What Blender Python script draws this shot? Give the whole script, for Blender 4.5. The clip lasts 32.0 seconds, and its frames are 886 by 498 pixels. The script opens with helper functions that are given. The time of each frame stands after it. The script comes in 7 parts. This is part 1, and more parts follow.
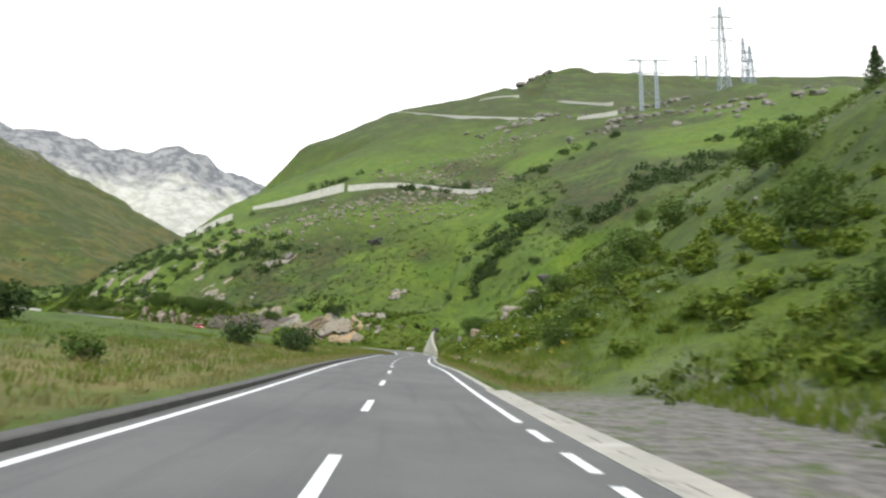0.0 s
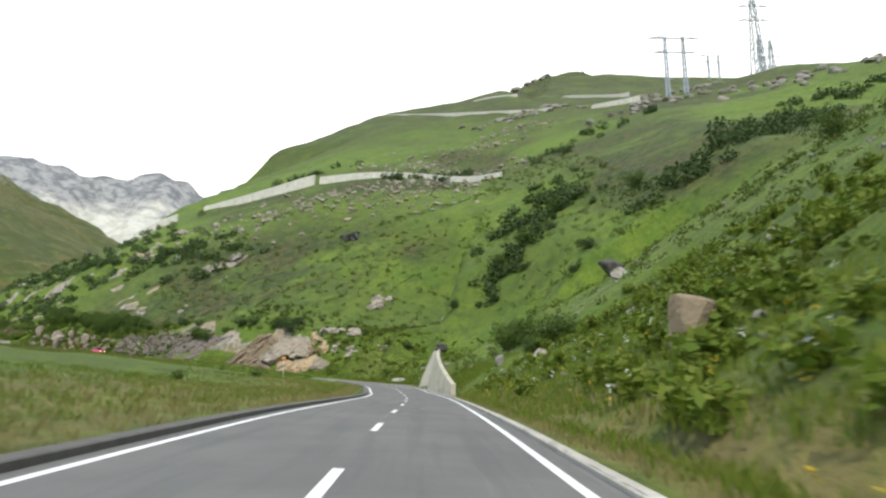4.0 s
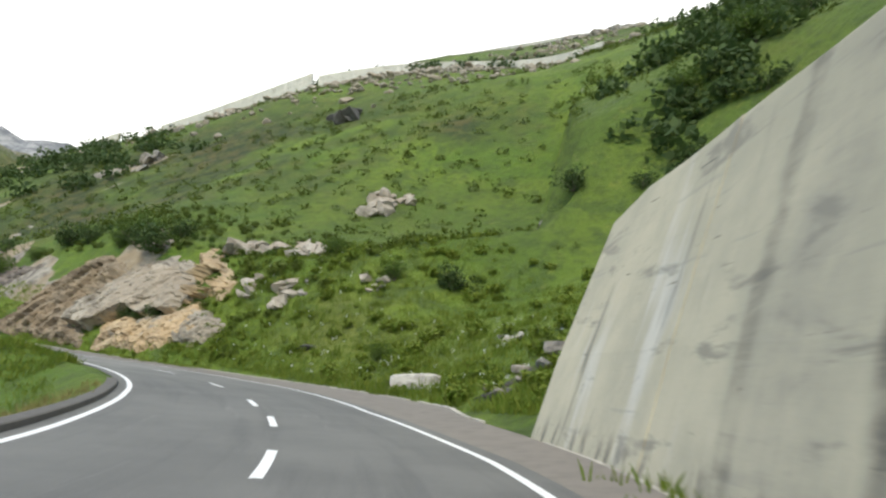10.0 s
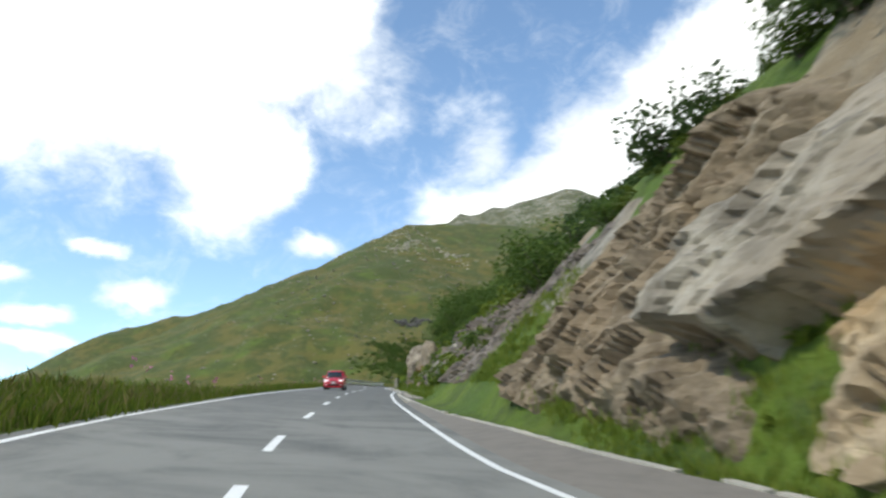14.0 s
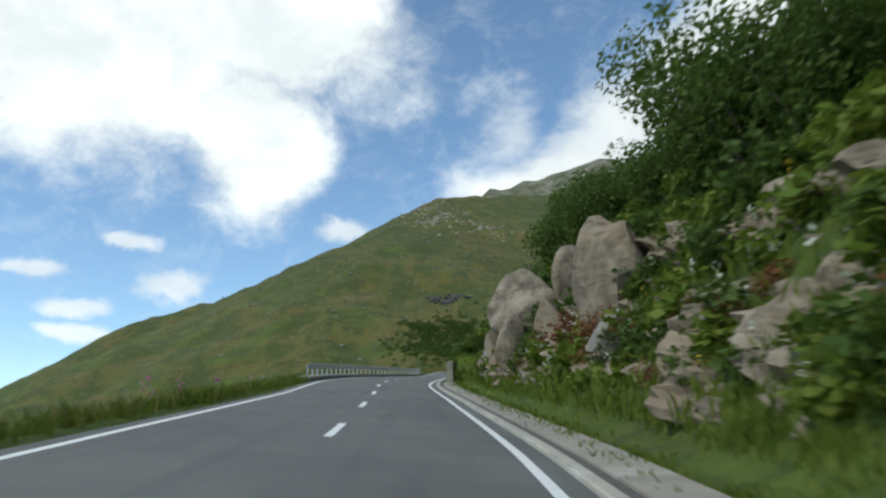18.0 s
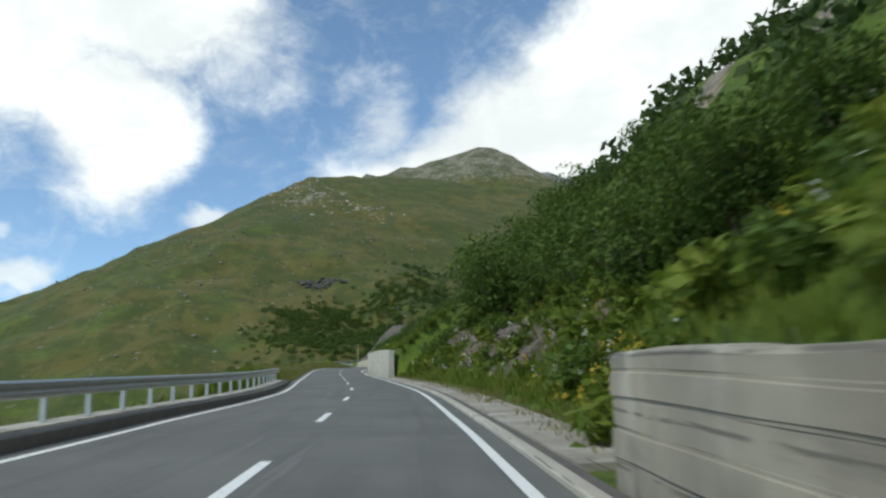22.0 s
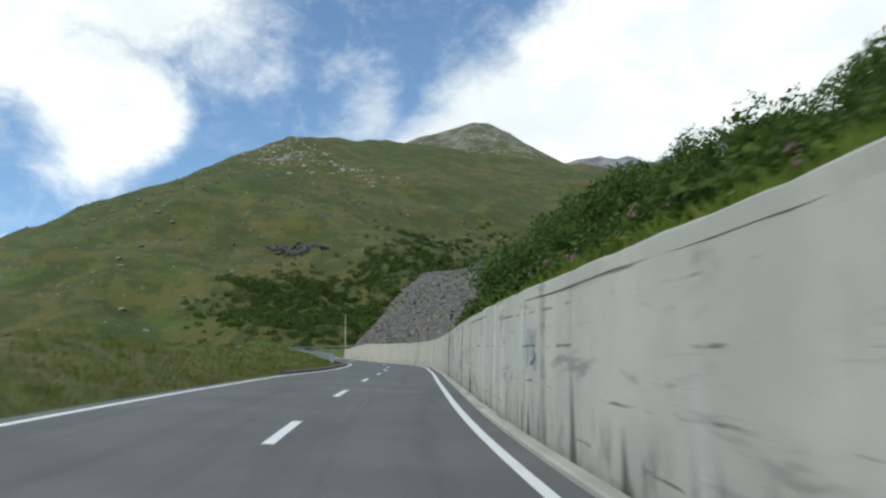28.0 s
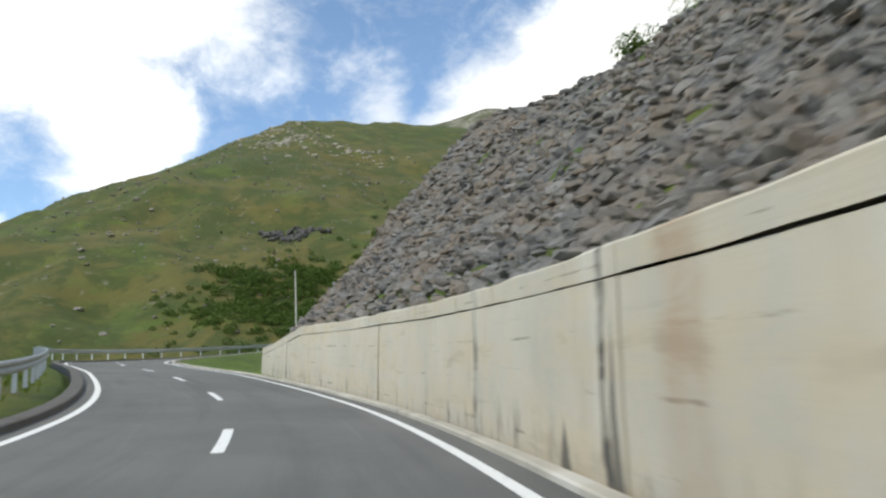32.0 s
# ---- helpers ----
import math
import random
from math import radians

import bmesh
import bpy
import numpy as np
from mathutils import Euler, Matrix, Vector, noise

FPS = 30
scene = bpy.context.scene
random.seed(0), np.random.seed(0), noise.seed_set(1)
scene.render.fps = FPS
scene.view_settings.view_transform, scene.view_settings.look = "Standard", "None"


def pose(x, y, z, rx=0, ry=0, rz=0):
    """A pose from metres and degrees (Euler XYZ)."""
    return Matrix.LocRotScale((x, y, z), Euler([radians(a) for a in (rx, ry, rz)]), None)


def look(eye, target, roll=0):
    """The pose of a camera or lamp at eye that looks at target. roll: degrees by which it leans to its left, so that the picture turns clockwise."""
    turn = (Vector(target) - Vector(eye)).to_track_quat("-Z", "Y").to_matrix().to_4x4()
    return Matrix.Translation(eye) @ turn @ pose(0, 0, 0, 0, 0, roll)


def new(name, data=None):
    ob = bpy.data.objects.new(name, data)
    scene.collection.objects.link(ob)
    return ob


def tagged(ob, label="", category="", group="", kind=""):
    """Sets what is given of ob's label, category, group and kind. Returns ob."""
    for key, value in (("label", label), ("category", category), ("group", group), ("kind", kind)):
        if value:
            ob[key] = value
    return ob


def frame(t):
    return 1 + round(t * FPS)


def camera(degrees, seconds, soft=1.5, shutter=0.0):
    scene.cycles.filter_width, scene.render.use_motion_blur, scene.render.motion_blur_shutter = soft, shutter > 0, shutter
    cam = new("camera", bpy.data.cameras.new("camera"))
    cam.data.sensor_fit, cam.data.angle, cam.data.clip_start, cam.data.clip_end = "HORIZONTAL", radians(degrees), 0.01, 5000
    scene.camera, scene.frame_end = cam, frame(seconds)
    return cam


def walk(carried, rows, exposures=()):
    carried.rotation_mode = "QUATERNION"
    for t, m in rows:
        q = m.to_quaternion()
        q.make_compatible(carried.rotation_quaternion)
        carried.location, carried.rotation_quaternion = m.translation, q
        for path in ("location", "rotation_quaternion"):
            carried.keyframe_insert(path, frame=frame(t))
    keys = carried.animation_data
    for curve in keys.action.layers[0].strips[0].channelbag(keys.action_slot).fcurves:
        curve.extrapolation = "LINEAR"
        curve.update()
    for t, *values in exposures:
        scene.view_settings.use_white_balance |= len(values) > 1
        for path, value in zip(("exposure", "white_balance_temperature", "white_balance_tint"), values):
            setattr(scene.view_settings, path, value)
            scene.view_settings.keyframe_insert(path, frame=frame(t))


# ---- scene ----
# ---- camera and its way ----
cam = camera(60.58, 32.0, soft=2.4, shutter=0.3)
PATH = [
    (0.0, pose(-0.000, 0.000, 1.260, 101.102, -0.777, -0.000)),
    (0.5, pose(-0.452, 9.147, 1.846, 101.320, -0.997, 2.313)),
    (1.0, pose(-0.968, 18.271, 2.425, 101.299, -1.258, 2.702)),
    (1.5, pose(-1.393, 27.397, 3.075, 100.732, -1.383, 2.817)),
    (2.0, pose(-1.785, 36.586, 3.734, 100.724, -3.234, 1.703)),
    (2.5, pose(-2.336, 45.886, 4.361, 101.810, -1.352, 1.655)),
    (3.0, pose(-2.692, 55.272, 4.907, 103.397, -0.565, 0.665)),
    (3.5, pose(-3.090, 64.633, 5.419, 103.204, -0.399, -0.184)),
    (5.5, pose(-3.472, 102.270, 8.047, 103.954, -0.584, -3.409)),
    (6.0, pose(-3.463, 111.420, 8.425, 103.895, -1.842, -4.030)),
    (6.5, pose(-3.506, 120.456, 8.796, 104.052, -2.381, -3.609)),
    (7.0, pose(-3.653, 129.191, 9.209, 103.098, -1.468, -2.377)),
    (7.5, pose(-4.228, 137.652, 9.762, 103.543, -1.586, -0.963)),
    (8.0, pose(-4.791, 145.832, 10.342, 103.857, -1.264, 0.469)),
    (8.5, pose(-5.358, 153.707, 10.922, 103.500, -1.142, 1.117)),
    (9.0, pose(-5.762, 161.430, 11.561, 103.358, -1.503, 1.161)),
    (9.5, pose(-6.248, 168.678, 12.080, 103.223, -1.277, 1.239)),
    (10.0, pose(-6.843, 175.505, 12.486, 103.088, -1.877, 1.485)),
    (10.5, pose(-7.866, 182.563, 12.847, 103.058, -2.198, 3.037)),
    (11.0, pose(-9.157, 189.266, 13.228, 103.295, -2.494, 5.868)),
    (11.5, pose(-10.905, 195.790, 13.750, 103.147, -1.726, 11.573)),
    (12.0, pose(-13.359, 202.090, 14.444, 103.603, -2.077, 17.908)),
    (12.5, pose(-16.649, 208.302, 15.141, 103.653, -1.789, 25.162)),
    (13.0, pose(-20.752, 214.104, 15.847, 104.408, -0.667, 33.753)),
    (13.5, pose(-25.898, 219.401, 16.595, 105.766, -0.393, 42.150)),
    (14.0, pose(-31.398, 223.893, 17.359, 105.944, 0.070, 49.337)),
    (14.5, pose(-37.687, 228.166, 18.296, 106.339, -0.712, 54.720)),
    (16.5, pose(-62.952, 246.180, 21.767, 105.401, 2.889, 50.886)),
    (17.0, pose(-69.399, 250.797, 22.612, 104.949, 1.642, 50.666)),
    (17.5, pose(-75.652, 255.498, 23.472, 104.795, 1.688, 51.649)),
    (18.0, pose(-81.828, 260.347, 24.331, 104.571, 1.428, 52.010)),
    (18.5, pose(-88.853, 265.247, 25.183, 104.566, 1.617, 52.043)),
    (19.0, pose(-96.174, 270.332, 26.031, 104.880, 2.195, 51.901)),
    (19.5, pose(-103.360, 275.191, 26.957, 104.591, 2.440, 50.014)),
    (20.0, pose(-110.410, 280.006, 27.920, 104.173, 2.192, 49.689)),
    (20.5, pose(-117.288, 284.990, 28.878, 104.387, 3.198, 49.031)),
    (21.0, pose(-124.055, 290.308, 29.831, 103.859, 2.754, 46.399)),
    (21.5, pose(-130.835, 296.161, 30.763, 103.498, 4.061, 44.184)),
    (22.0, pose(-137.868, 302.532, 31.673, 103.652, 2.795, 42.429)),
    (22.5, pose(-145.178, 309.400, 32.590, 102.708, 2.371, 41.420)),
    (23.0, pose(-152.733, 316.552, 33.525, 102.670, 1.675, 41.435)),
    (23.5, pose(-160.522, 323.670, 34.436, 102.530, 0.837, 41.767)),
    (24.0, pose(-168.184, 330.384, 35.418, 102.575, 1.826, 43.572)),
    (24.5, pose(-175.899, 336.636, 36.478, 103.537, 2.011, 46.020)),
    (26.5, pose(-207.010, 362.328, 40.191, 103.799, 1.924, 47.114)),
    (27.0, pose(-214.706, 368.636, 41.248, 103.559, 2.551, 45.598)),
    (27.5, pose(-222.080, 375.135, 42.281, 103.305, 3.239, 43.532)),
    (28.0, pose(-229.098, 381.868, 43.241, 102.763, 1.702, 40.891)),
    (28.5, pose(-235.819, 388.584, 44.176, 102.209, 1.917, 39.074)),
    (29.0, pose(-242.279, 395.229, 45.051, 101.883, 2.305, 37.848)),
    (29.5, pose(-248.488, 401.597, 45.845, 101.762, 2.743, 36.811)),
    (30.0, pose(-254.023, 407.691, 46.560, 101.656, 2.894, 36.402)),
    (30.5, pose(-259.236, 413.442, 47.231, 101.939, 2.323, 36.844)),
    (31.0, pose(-264.852, 419.392, 47.875, 102.591, 2.319, 38.249)),
    (31.5, pose(-270.636, 425.138, 48.538, 102.441, 2.699, 39.690)),
    (32.0, pose(-276.425, 430.755, 49.337, 102.569, 3.511, 42.381)),
]
# seconds, stops, kelvin and tint: the film grows darker and a little cooler under the bright sky
EXPOSURES = [(0, -0.02, 6700, 9), (10, -0.02, 6700, 8), (12, 0.05, 6700, 9), (13, -0.02, 6600, 8), (14, -0.25, 6500, 6), (16.5, -0.86, 6050, 1), (17.4, -0.80, 6150, 2), (20, -0.76, 6300, 3), (21, -0.68, 6350, 4), (22, -0.74, 6350, 3), (23, -0.46, 6350, 4), (24, -0.1, 6450, 6), (27, -0.72, 6250, 3), (28, -0.72, 6200, 3), (29, -0.82, 6150, 2), (30, -0.78, 6400, 4), (31, -0.5, 6550, 6), (32, -0.35, 6650, 7)]
walk(cam, PATH, EXPOSURES)

# ---- sun, sky and clouds ----
SUN_EL, SUN_AZ = 48.0, 186.0        # height, and bearing clockwise from +y
sun_way = Vector((math.sin(radians(SUN_AZ)) * math.cos(radians(SUN_EL)), math.cos(radians(SUN_AZ)) * math.cos(radians(SUN_EL)), math.sin(radians(SUN_EL))))
sun = new("sun", bpy.data.lights.new("sun", "SUN"))
sun.data.energy, sun.data.angle, sun.data.color = 3.3, radians(2.5), (1.0, 0.93, 0.80)
sun.matrix_world = look((0, 0, 300), Vector((0, 0, 300)) - sun_way)

world = bpy.data.worlds.new("sky")
scene.world = world
world.use_nodes = True


class Nodes:
    """Short hand for building a node tree."""

    def __init__(self, tree):
        self.tree = tree
        tree.nodes.clear()

    def add(self, kind, _props=None, **ins):
        n = self.tree.nodes.new(kind)
        for k, v in (_props or {}).items():
            setattr(n, k, v)
        for k, v in ins.items():
            self.put(n, k.replace("_", " "), v)
        return n

    def put(self, n, key, v):
        s = n.inputs[int(key[1:])] if key[0] == "i" and key[1:].isdigit() else n.inputs[key]
        if isinstance(v, bpy.types.NodeSocket):
            self.tree.links.new(v, s)
        elif isinstance(v, (tuple, list)) and len(v) == 3 and s.type == "RGBA":
            s.default_value = (*v, 1)
        else:
            s.default_value = v

    def math(self, op, a, b=0.0, c=0.0, clamp=False):
        n = self.tree.nodes.new("ShaderNodeMath")
        n.operation, n.use_clamp = op, clamp
        for i, v in enumerate((a, b, c)):
            self.put(n, "i%d" % i, v)
        return n.outputs[0]

    def mix(self, fac, a, b, blend="MIX"):
        n = self.tree.nodes.new("ShaderNodeMix")
        n.data_type, n.blend_type = "RGBA", blend
        self.put(n, "i0", fac), self.put(n, "i6", a), self.put(n, "i7", b)
        return n.outputs[2]

    def noise(self, vec, scale, detail=4.0, rough=0.55, distort=0.0):
        n = self.add("ShaderNodeTexNoise", None, Vector=vec, Scale=scale, Detail=detail, Roughness=rough, Distortion=distort)
        return n.outputs[0]

    def band(self, v, lo, hi):
        n = self.tree.nodes.new("ShaderNodeMapRange")
        n.interpolation_type = "SMOOTHSTEP"
        for i, x in enumerate((v, lo, hi, 0.0, 1.0)):
            self.put(n, "i%d" % i, x)
        return n.outputs[0]


w = Nodes(world.node_tree)
sky = w.add("ShaderNodeTexSky", dict(sky_type="NISHITA", sun_disc=False, sun_elevation=radians(SUN_EL), sun_rotation=radians(SUN_AZ), altitude=1800.0, air_density=1.0, dust_density=0.4, ozone_density=1.6))
way = w.add("ShaderNodeVectorMath", dict(operation="NORMALIZE"), i0=w.add("ShaderNodeTexCoord").outputs["Generated"]).outputs[0]
part_ = w.add("ShaderNodeSeparateXYZ", None, Vector=way)
# bearing to the left of +y and height over the horizon, in degrees, both stirred so that the clouds fray
stretch = w.add("ShaderNodeMapping", None, Vector=way, Scale=(1.0, 1.0, 1.5)).outputs[0]
billow, wisp = w.noise(stretch, 6.0, 9.0, 0.62, 0.25), w.noise(stretch, 15.0, 8.0, 0.66, 0.5)
bearing = w.math("MULTIPLY", w.math("ARCTAN2", w.math("MULTIPLY", part_.outputs[0], -1.0), part_.outputs[1]), 57.2958)
bearing = w.math("ADD", bearing, w.math("MULTIPLY", w.math("SUBTRACT", w.noise(stretch, 4.6, 6.0, 0.6), 0.5), 7.0))
rise = w.math("MULTIPLY", w.math("ARCSINE", part_.outputs[2]), 57.2958)
rise = w.math("ADD", rise, w.math("MULTIPLY", w.math("SUBTRACT", w.noise(stretch, 5.3, 6.0, 0.6, 0.3), 0.5), 5.0))


def oval(az, el, ra, re):
    """1 in the middle of a patch of the sky, 0 on its rim, less outside."""
    a = w.math("DIVIDE", w.math("SUBTRACT", bearing, az), ra)
    e = w.math("DIVIDE", w.math("SUBTRACT", rise, el), re)
    return w.math("SUBTRACT", 1.0, w.math("SQRT", w.math("ADD", w.math("MULTIPLY", a, a), w.math("MULTIPLY", e, e))))


def most(first_, *rest):
    for q in rest:
        first_ = w.math("MAXIMUM", first_, q)
    return first_


fray = w.math("SUBTRACT", w.math("ADD", w.math("MULTIPLY", billow, 0.65), w.math("MULTIPLY", wisp, 0.35)), 0.5)
# the bank of cloud that leans up from the mountain ahead and fills the sky over the first stretch
bank_edge = w.math("SUBTRACT", w.math("ADD", 20.6, w.math("MULTIPLY", w.math("SUBTRACT", 48.0, bearing), 0.5)), rise)
bank_edge = w.math("MINIMUM", w.math("MINIMUM", bank_edge, w.math("SUBTRACT", 50.0, bearing)), w.math("ADD", bearing, 75.0))
amount = w.band(w.math("ADD", bank_edge, w.math("MULTIPLY", fray, 10.0)), -2.6, 2.0)
# the great broken cloud over the valley, its thin skirts, and the small fair-weather clouds below it
heap_ = most(oval(80, 30, 18, 11.5), oval(66.5, 22.5, 6.5, 6.5), oval(64, 31, 10, 6))
amount = most(amount, w.band(w.math("ADD", heap_, w.math("MULTIPLY", fray, 1.7)), -0.22, 0.42))
amount = most(amount, w.math("MULTIPLY", w.band(w.math("ADD", most(oval(46.5, 23.5, 5, 4.5), oval(58, 29, 9, 6)), w.math("MULTIPLY", fray, 3.4)), -0.15, 0.95), 0.7))
small = most(oval(74.4, 14.2, 2.6, 0.9), oval(71.3, 11.4, 3.2, 1.3), oval(80.5, 12.4, 3.0, 0.9), oval(77.5, 9.6, 3.4, 1.1), oval(77.5, 7.6, 3.4, 1.0), oval(58.5, 15.8, 3.4, 1.3), oval(66, 8, 3, 1))
amount = most(amount, w.math("MULTIPLY", w.band(w.math("ADD", small, w.math("MULTIPLY", fray, 1.6)), -0.05, 0.6), 0.75))
behind = w.math("MULTIPLY", w.band(w.math("ABSOLUTE", bearing), 95.0, 130.0), w.band(billow, 0.46, 0.60))
amount = most(amount, w.math("MULTIPLY", behind, 0.8), w.math("MULTIPLY", w.band(wisp, 0.46, 0.85), 0.30))
tone = w.mix(w.band(billow, 0.35, 0.70), (11.0, 11.1, 11.3), (14.5, 14.4, 14.2))
air = w.mix(1.0, sky.outputs[0], (2.25, 2.30, 2.2), "MULTIPLY")
bg = w.add("ShaderNodeBackground", None, Color=w.mix(amount, air, tone), Strength=0.14)
out = w.add("ShaderNodeOutputWorld", None, Surface=bg.outputs[0])

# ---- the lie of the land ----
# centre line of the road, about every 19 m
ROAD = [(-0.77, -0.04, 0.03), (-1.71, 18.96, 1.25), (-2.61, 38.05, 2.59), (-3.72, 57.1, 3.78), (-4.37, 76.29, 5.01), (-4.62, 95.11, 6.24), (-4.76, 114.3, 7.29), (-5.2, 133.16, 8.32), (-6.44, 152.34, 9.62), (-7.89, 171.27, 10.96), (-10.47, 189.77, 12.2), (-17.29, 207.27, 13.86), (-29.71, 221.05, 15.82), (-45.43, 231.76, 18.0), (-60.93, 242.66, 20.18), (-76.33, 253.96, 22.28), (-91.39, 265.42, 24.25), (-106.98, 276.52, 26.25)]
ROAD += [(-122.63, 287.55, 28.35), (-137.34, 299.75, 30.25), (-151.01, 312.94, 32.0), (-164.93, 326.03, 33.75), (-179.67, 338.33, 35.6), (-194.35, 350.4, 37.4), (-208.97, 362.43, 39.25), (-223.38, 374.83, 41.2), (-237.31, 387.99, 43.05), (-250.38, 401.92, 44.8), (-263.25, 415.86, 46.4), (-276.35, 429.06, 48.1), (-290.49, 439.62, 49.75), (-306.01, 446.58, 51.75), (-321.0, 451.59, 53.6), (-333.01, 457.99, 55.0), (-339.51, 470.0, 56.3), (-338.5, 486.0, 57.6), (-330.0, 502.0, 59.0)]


def spline(points, step):
    """Points at even steps along a smooth curve through the given ones."""
    p = np.array([2 * np.array(points[0]) - points[1], *points, 2 * np.array(points[-1]) - points[-2]])
    rows = []
    for i in range(1, len(p) - 2):
        u = np.linspace(0, 1, 40, endpoint=False)[:, None]
        a, b, c, d = p[i - 1:i + 3]
        rows.append(0.5 * (2 * b + (c - a) * u + (2 * a - 5 * b + 4 * c - d) * u ** 2 + (3 * b - a - 3 * c + d) * u ** 3))
    q = np.vstack(rows + [p[-2:-1]])
    s = np.concatenate([[0], np.cumsum(np.linalg.norm(np.diff(q[:, :2], axis=0), axis=1))])
    t = np.arange(0, s[-1], step)
    return np.stack([np.interp(t, s, q[:, k]) for k in range(q.shape[1])], 1)


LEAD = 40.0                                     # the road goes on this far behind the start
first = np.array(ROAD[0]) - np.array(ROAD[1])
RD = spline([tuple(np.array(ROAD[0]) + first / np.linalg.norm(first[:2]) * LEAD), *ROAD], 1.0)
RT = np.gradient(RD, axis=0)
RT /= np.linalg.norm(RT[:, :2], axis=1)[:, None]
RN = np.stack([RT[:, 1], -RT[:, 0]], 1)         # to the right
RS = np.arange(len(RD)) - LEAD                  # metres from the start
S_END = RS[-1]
FALL_S = [-40, 60, 111, 160, 200, 232, 278, 329, 364, 390, 420, 466, 490, 515, 540, 700]
FALL = [.03, .03, .045, .03, .03, .04, .055, .075, .06, .03, .035, .06, .075, .055, .04, .03]
# centre to the edge lines and to the uphill kerb, along the road
RIGHT_S = [-40, 16, 30, 67, 116, 139, 148, 157, 173, 188, 199, 206, 213, 226, 233, 242, 250, 268, 288, 305, 321, 339, 357, 374, 393, 414, 475, 512, 530, 562, 573, 590, 700]
RIGHT_L = [2.95, 2.85, 2.78, 2.82, 3.25, 3.58, 3.35, 2.97, 3.35, 3.68, 3.38, 3.65, 4.18, 4.30, 4.2, 3.45, 3.3, 2.95, 2.87, 3.08, 3.03, 2.90, 3.15, 3.05, 3.0, 2.98, 3.0, 2.85, 2.9, 2.83, 2.8, 3.1, 3.1]
LEFT_S = [-40, 12, 68, 125, 142, 158, 175, 190, 200, 237, 249, 266, 289, 306, 322, 343, 359, 381, 398, 421, 478, 518, 534, 560, 576, 700]
LEFT_L = [2.95, 2.95, 3.14, 3.12, 2.82, 3.15, 3.36, 3.48, 3.6, 3.52, 3.95, 3.7, 3.22, 3.35, 3.23, 3.5, 3.28, 3.4, 3.1, 3.35, 3.58, 3.64, 3.3, 2.9, 2.9, 3.1]
# the painted middle strays a little from the centre
MIDDLE_S = [180, 187, 193, 200, 207, 217, 229, 240]
MIDDLE_L = [0, .18, .2, -.03, -.12, .15, .12, 0]
KERB_S = [-40, 175, 186, 192, 197, 201, 212, 222, 232, 240, 244, 249, 256, 268, 286, 700]
KERB_D = [0.5, 0.55, 1.5, 2.1, 2.4, 3.35, 3.0, 2.45, 2.35, 2.25, 1.9, 1.63, 1.0, 0.75, 0.45, 0.45]


def right(s, more=0.0):
    return np.interp(s, RIGHT_S, RIGHT_L) + more


def left(s, more=0.0):
    return -np.interp(s, LEFT_S, LEFT_L) - more


def kerb_at(s, more=0.0):
    return right(s) + np.interp(s, KERB_S, KERB_D) + more


def on_road(s, l, up=0.0):
    """A place by metres along the road, metres to the right of its centre, and height over it."""
    s = np.asarray(s, float)
    x = np.interp(s, RS, RD[:, 0]) + np.interp(s, RS, RN[:, 0]) * l
    y = np.interp(s, RS, RD[:, 1]) + np.interp(s, RS, RN[:, 1]) * l
    z = np.interp(s, RS, RD[:, 2]) - np.interp(s, FALL_S, FALL) * np.clip(l, -4.5, np.interp(s, RIGHT_S, RIGHT_L) + 0.5) + up
    return np.stack([x + 0 * z, y + 0 * z, z], -1)


def by_road(x, y):
    """Metres along the road and to its right, for places on the plan."""
    x, y = np.ravel(x), np.ravel(y)
    s, l = np.empty(len(x)), np.empty(len(x))
    for i in range(0, len(x), 4000):
        d = (x[i:i + 4000, None] - RD[None, :, 0]) ** 2 + (y[i:i + 4000, None] - RD[None, :, 1]) ** 2
        k = d.argmin(1)
        dx, dy = x[i:i + 4000] - RD[k, 0], y[i:i + 4000] - RD[k, 1]
        s[i:i + 4000] = RS[k] + dx * RT[k, 0] + dy * RT[k, 1]
        l[i:i + 4000] = np.sign(dx * RN[k, 0] + dy * RN[k, 1] + 1e-9) * np.sqrt(d.min(1))
    return s, l


def lattice(ix, iy, seed):
    h = (ix * 374761393 + iy * 668265263 + seed * 974634777) & 0x7FFFFFFF
    h = ((h ^ (h >> 13)) * 1274126177) & 0x7FFFFFFF
    return ((h ^ (h >> 16)) & 0xFFFF) / 65535.0


def rough(x, y, size, octaves=4, seed=0, keep=0.5):
    """Fractal noise from -1 to 1 with features about size metres across."""
    total, amp, norm = 0.0, 1.0, 0.0
    for o in range(octaves):
        u, v = np.asarray(x) / size + 17.3 * o, np.asarray(y) / size - 9.1 * o
        iu, iv = np.floor(u).astype(np.int64), np.floor(v).astype(np.int64)
        fu, fv = u - iu, v - iv
        fu, fv = fu * fu * (3 - 2 * fu), fv * fv * (3 - 2 * fv)
        a, b = lattice(iu, iv, seed + o), lattice(iu + 1, iv, seed + o)
        c, d = lattice(iu, iv + 1, seed + o), lattice(iu + 1, iv + 1, seed + o)
        total = total + amp * (((a + (b - a) * fu) + ((c + (d - c) * fu) - (a + (b - a) * fu)) * fv) * 2 - 1)
        norm, amp, size = norm + amp, amp * keep, size / 2
    return total / norm


def step(v, lo, hi):
    t = np.clip((np.asarray(v, float) - lo) / (hi - lo), 0, 1)
    return t * t * (3 - 2 * t)


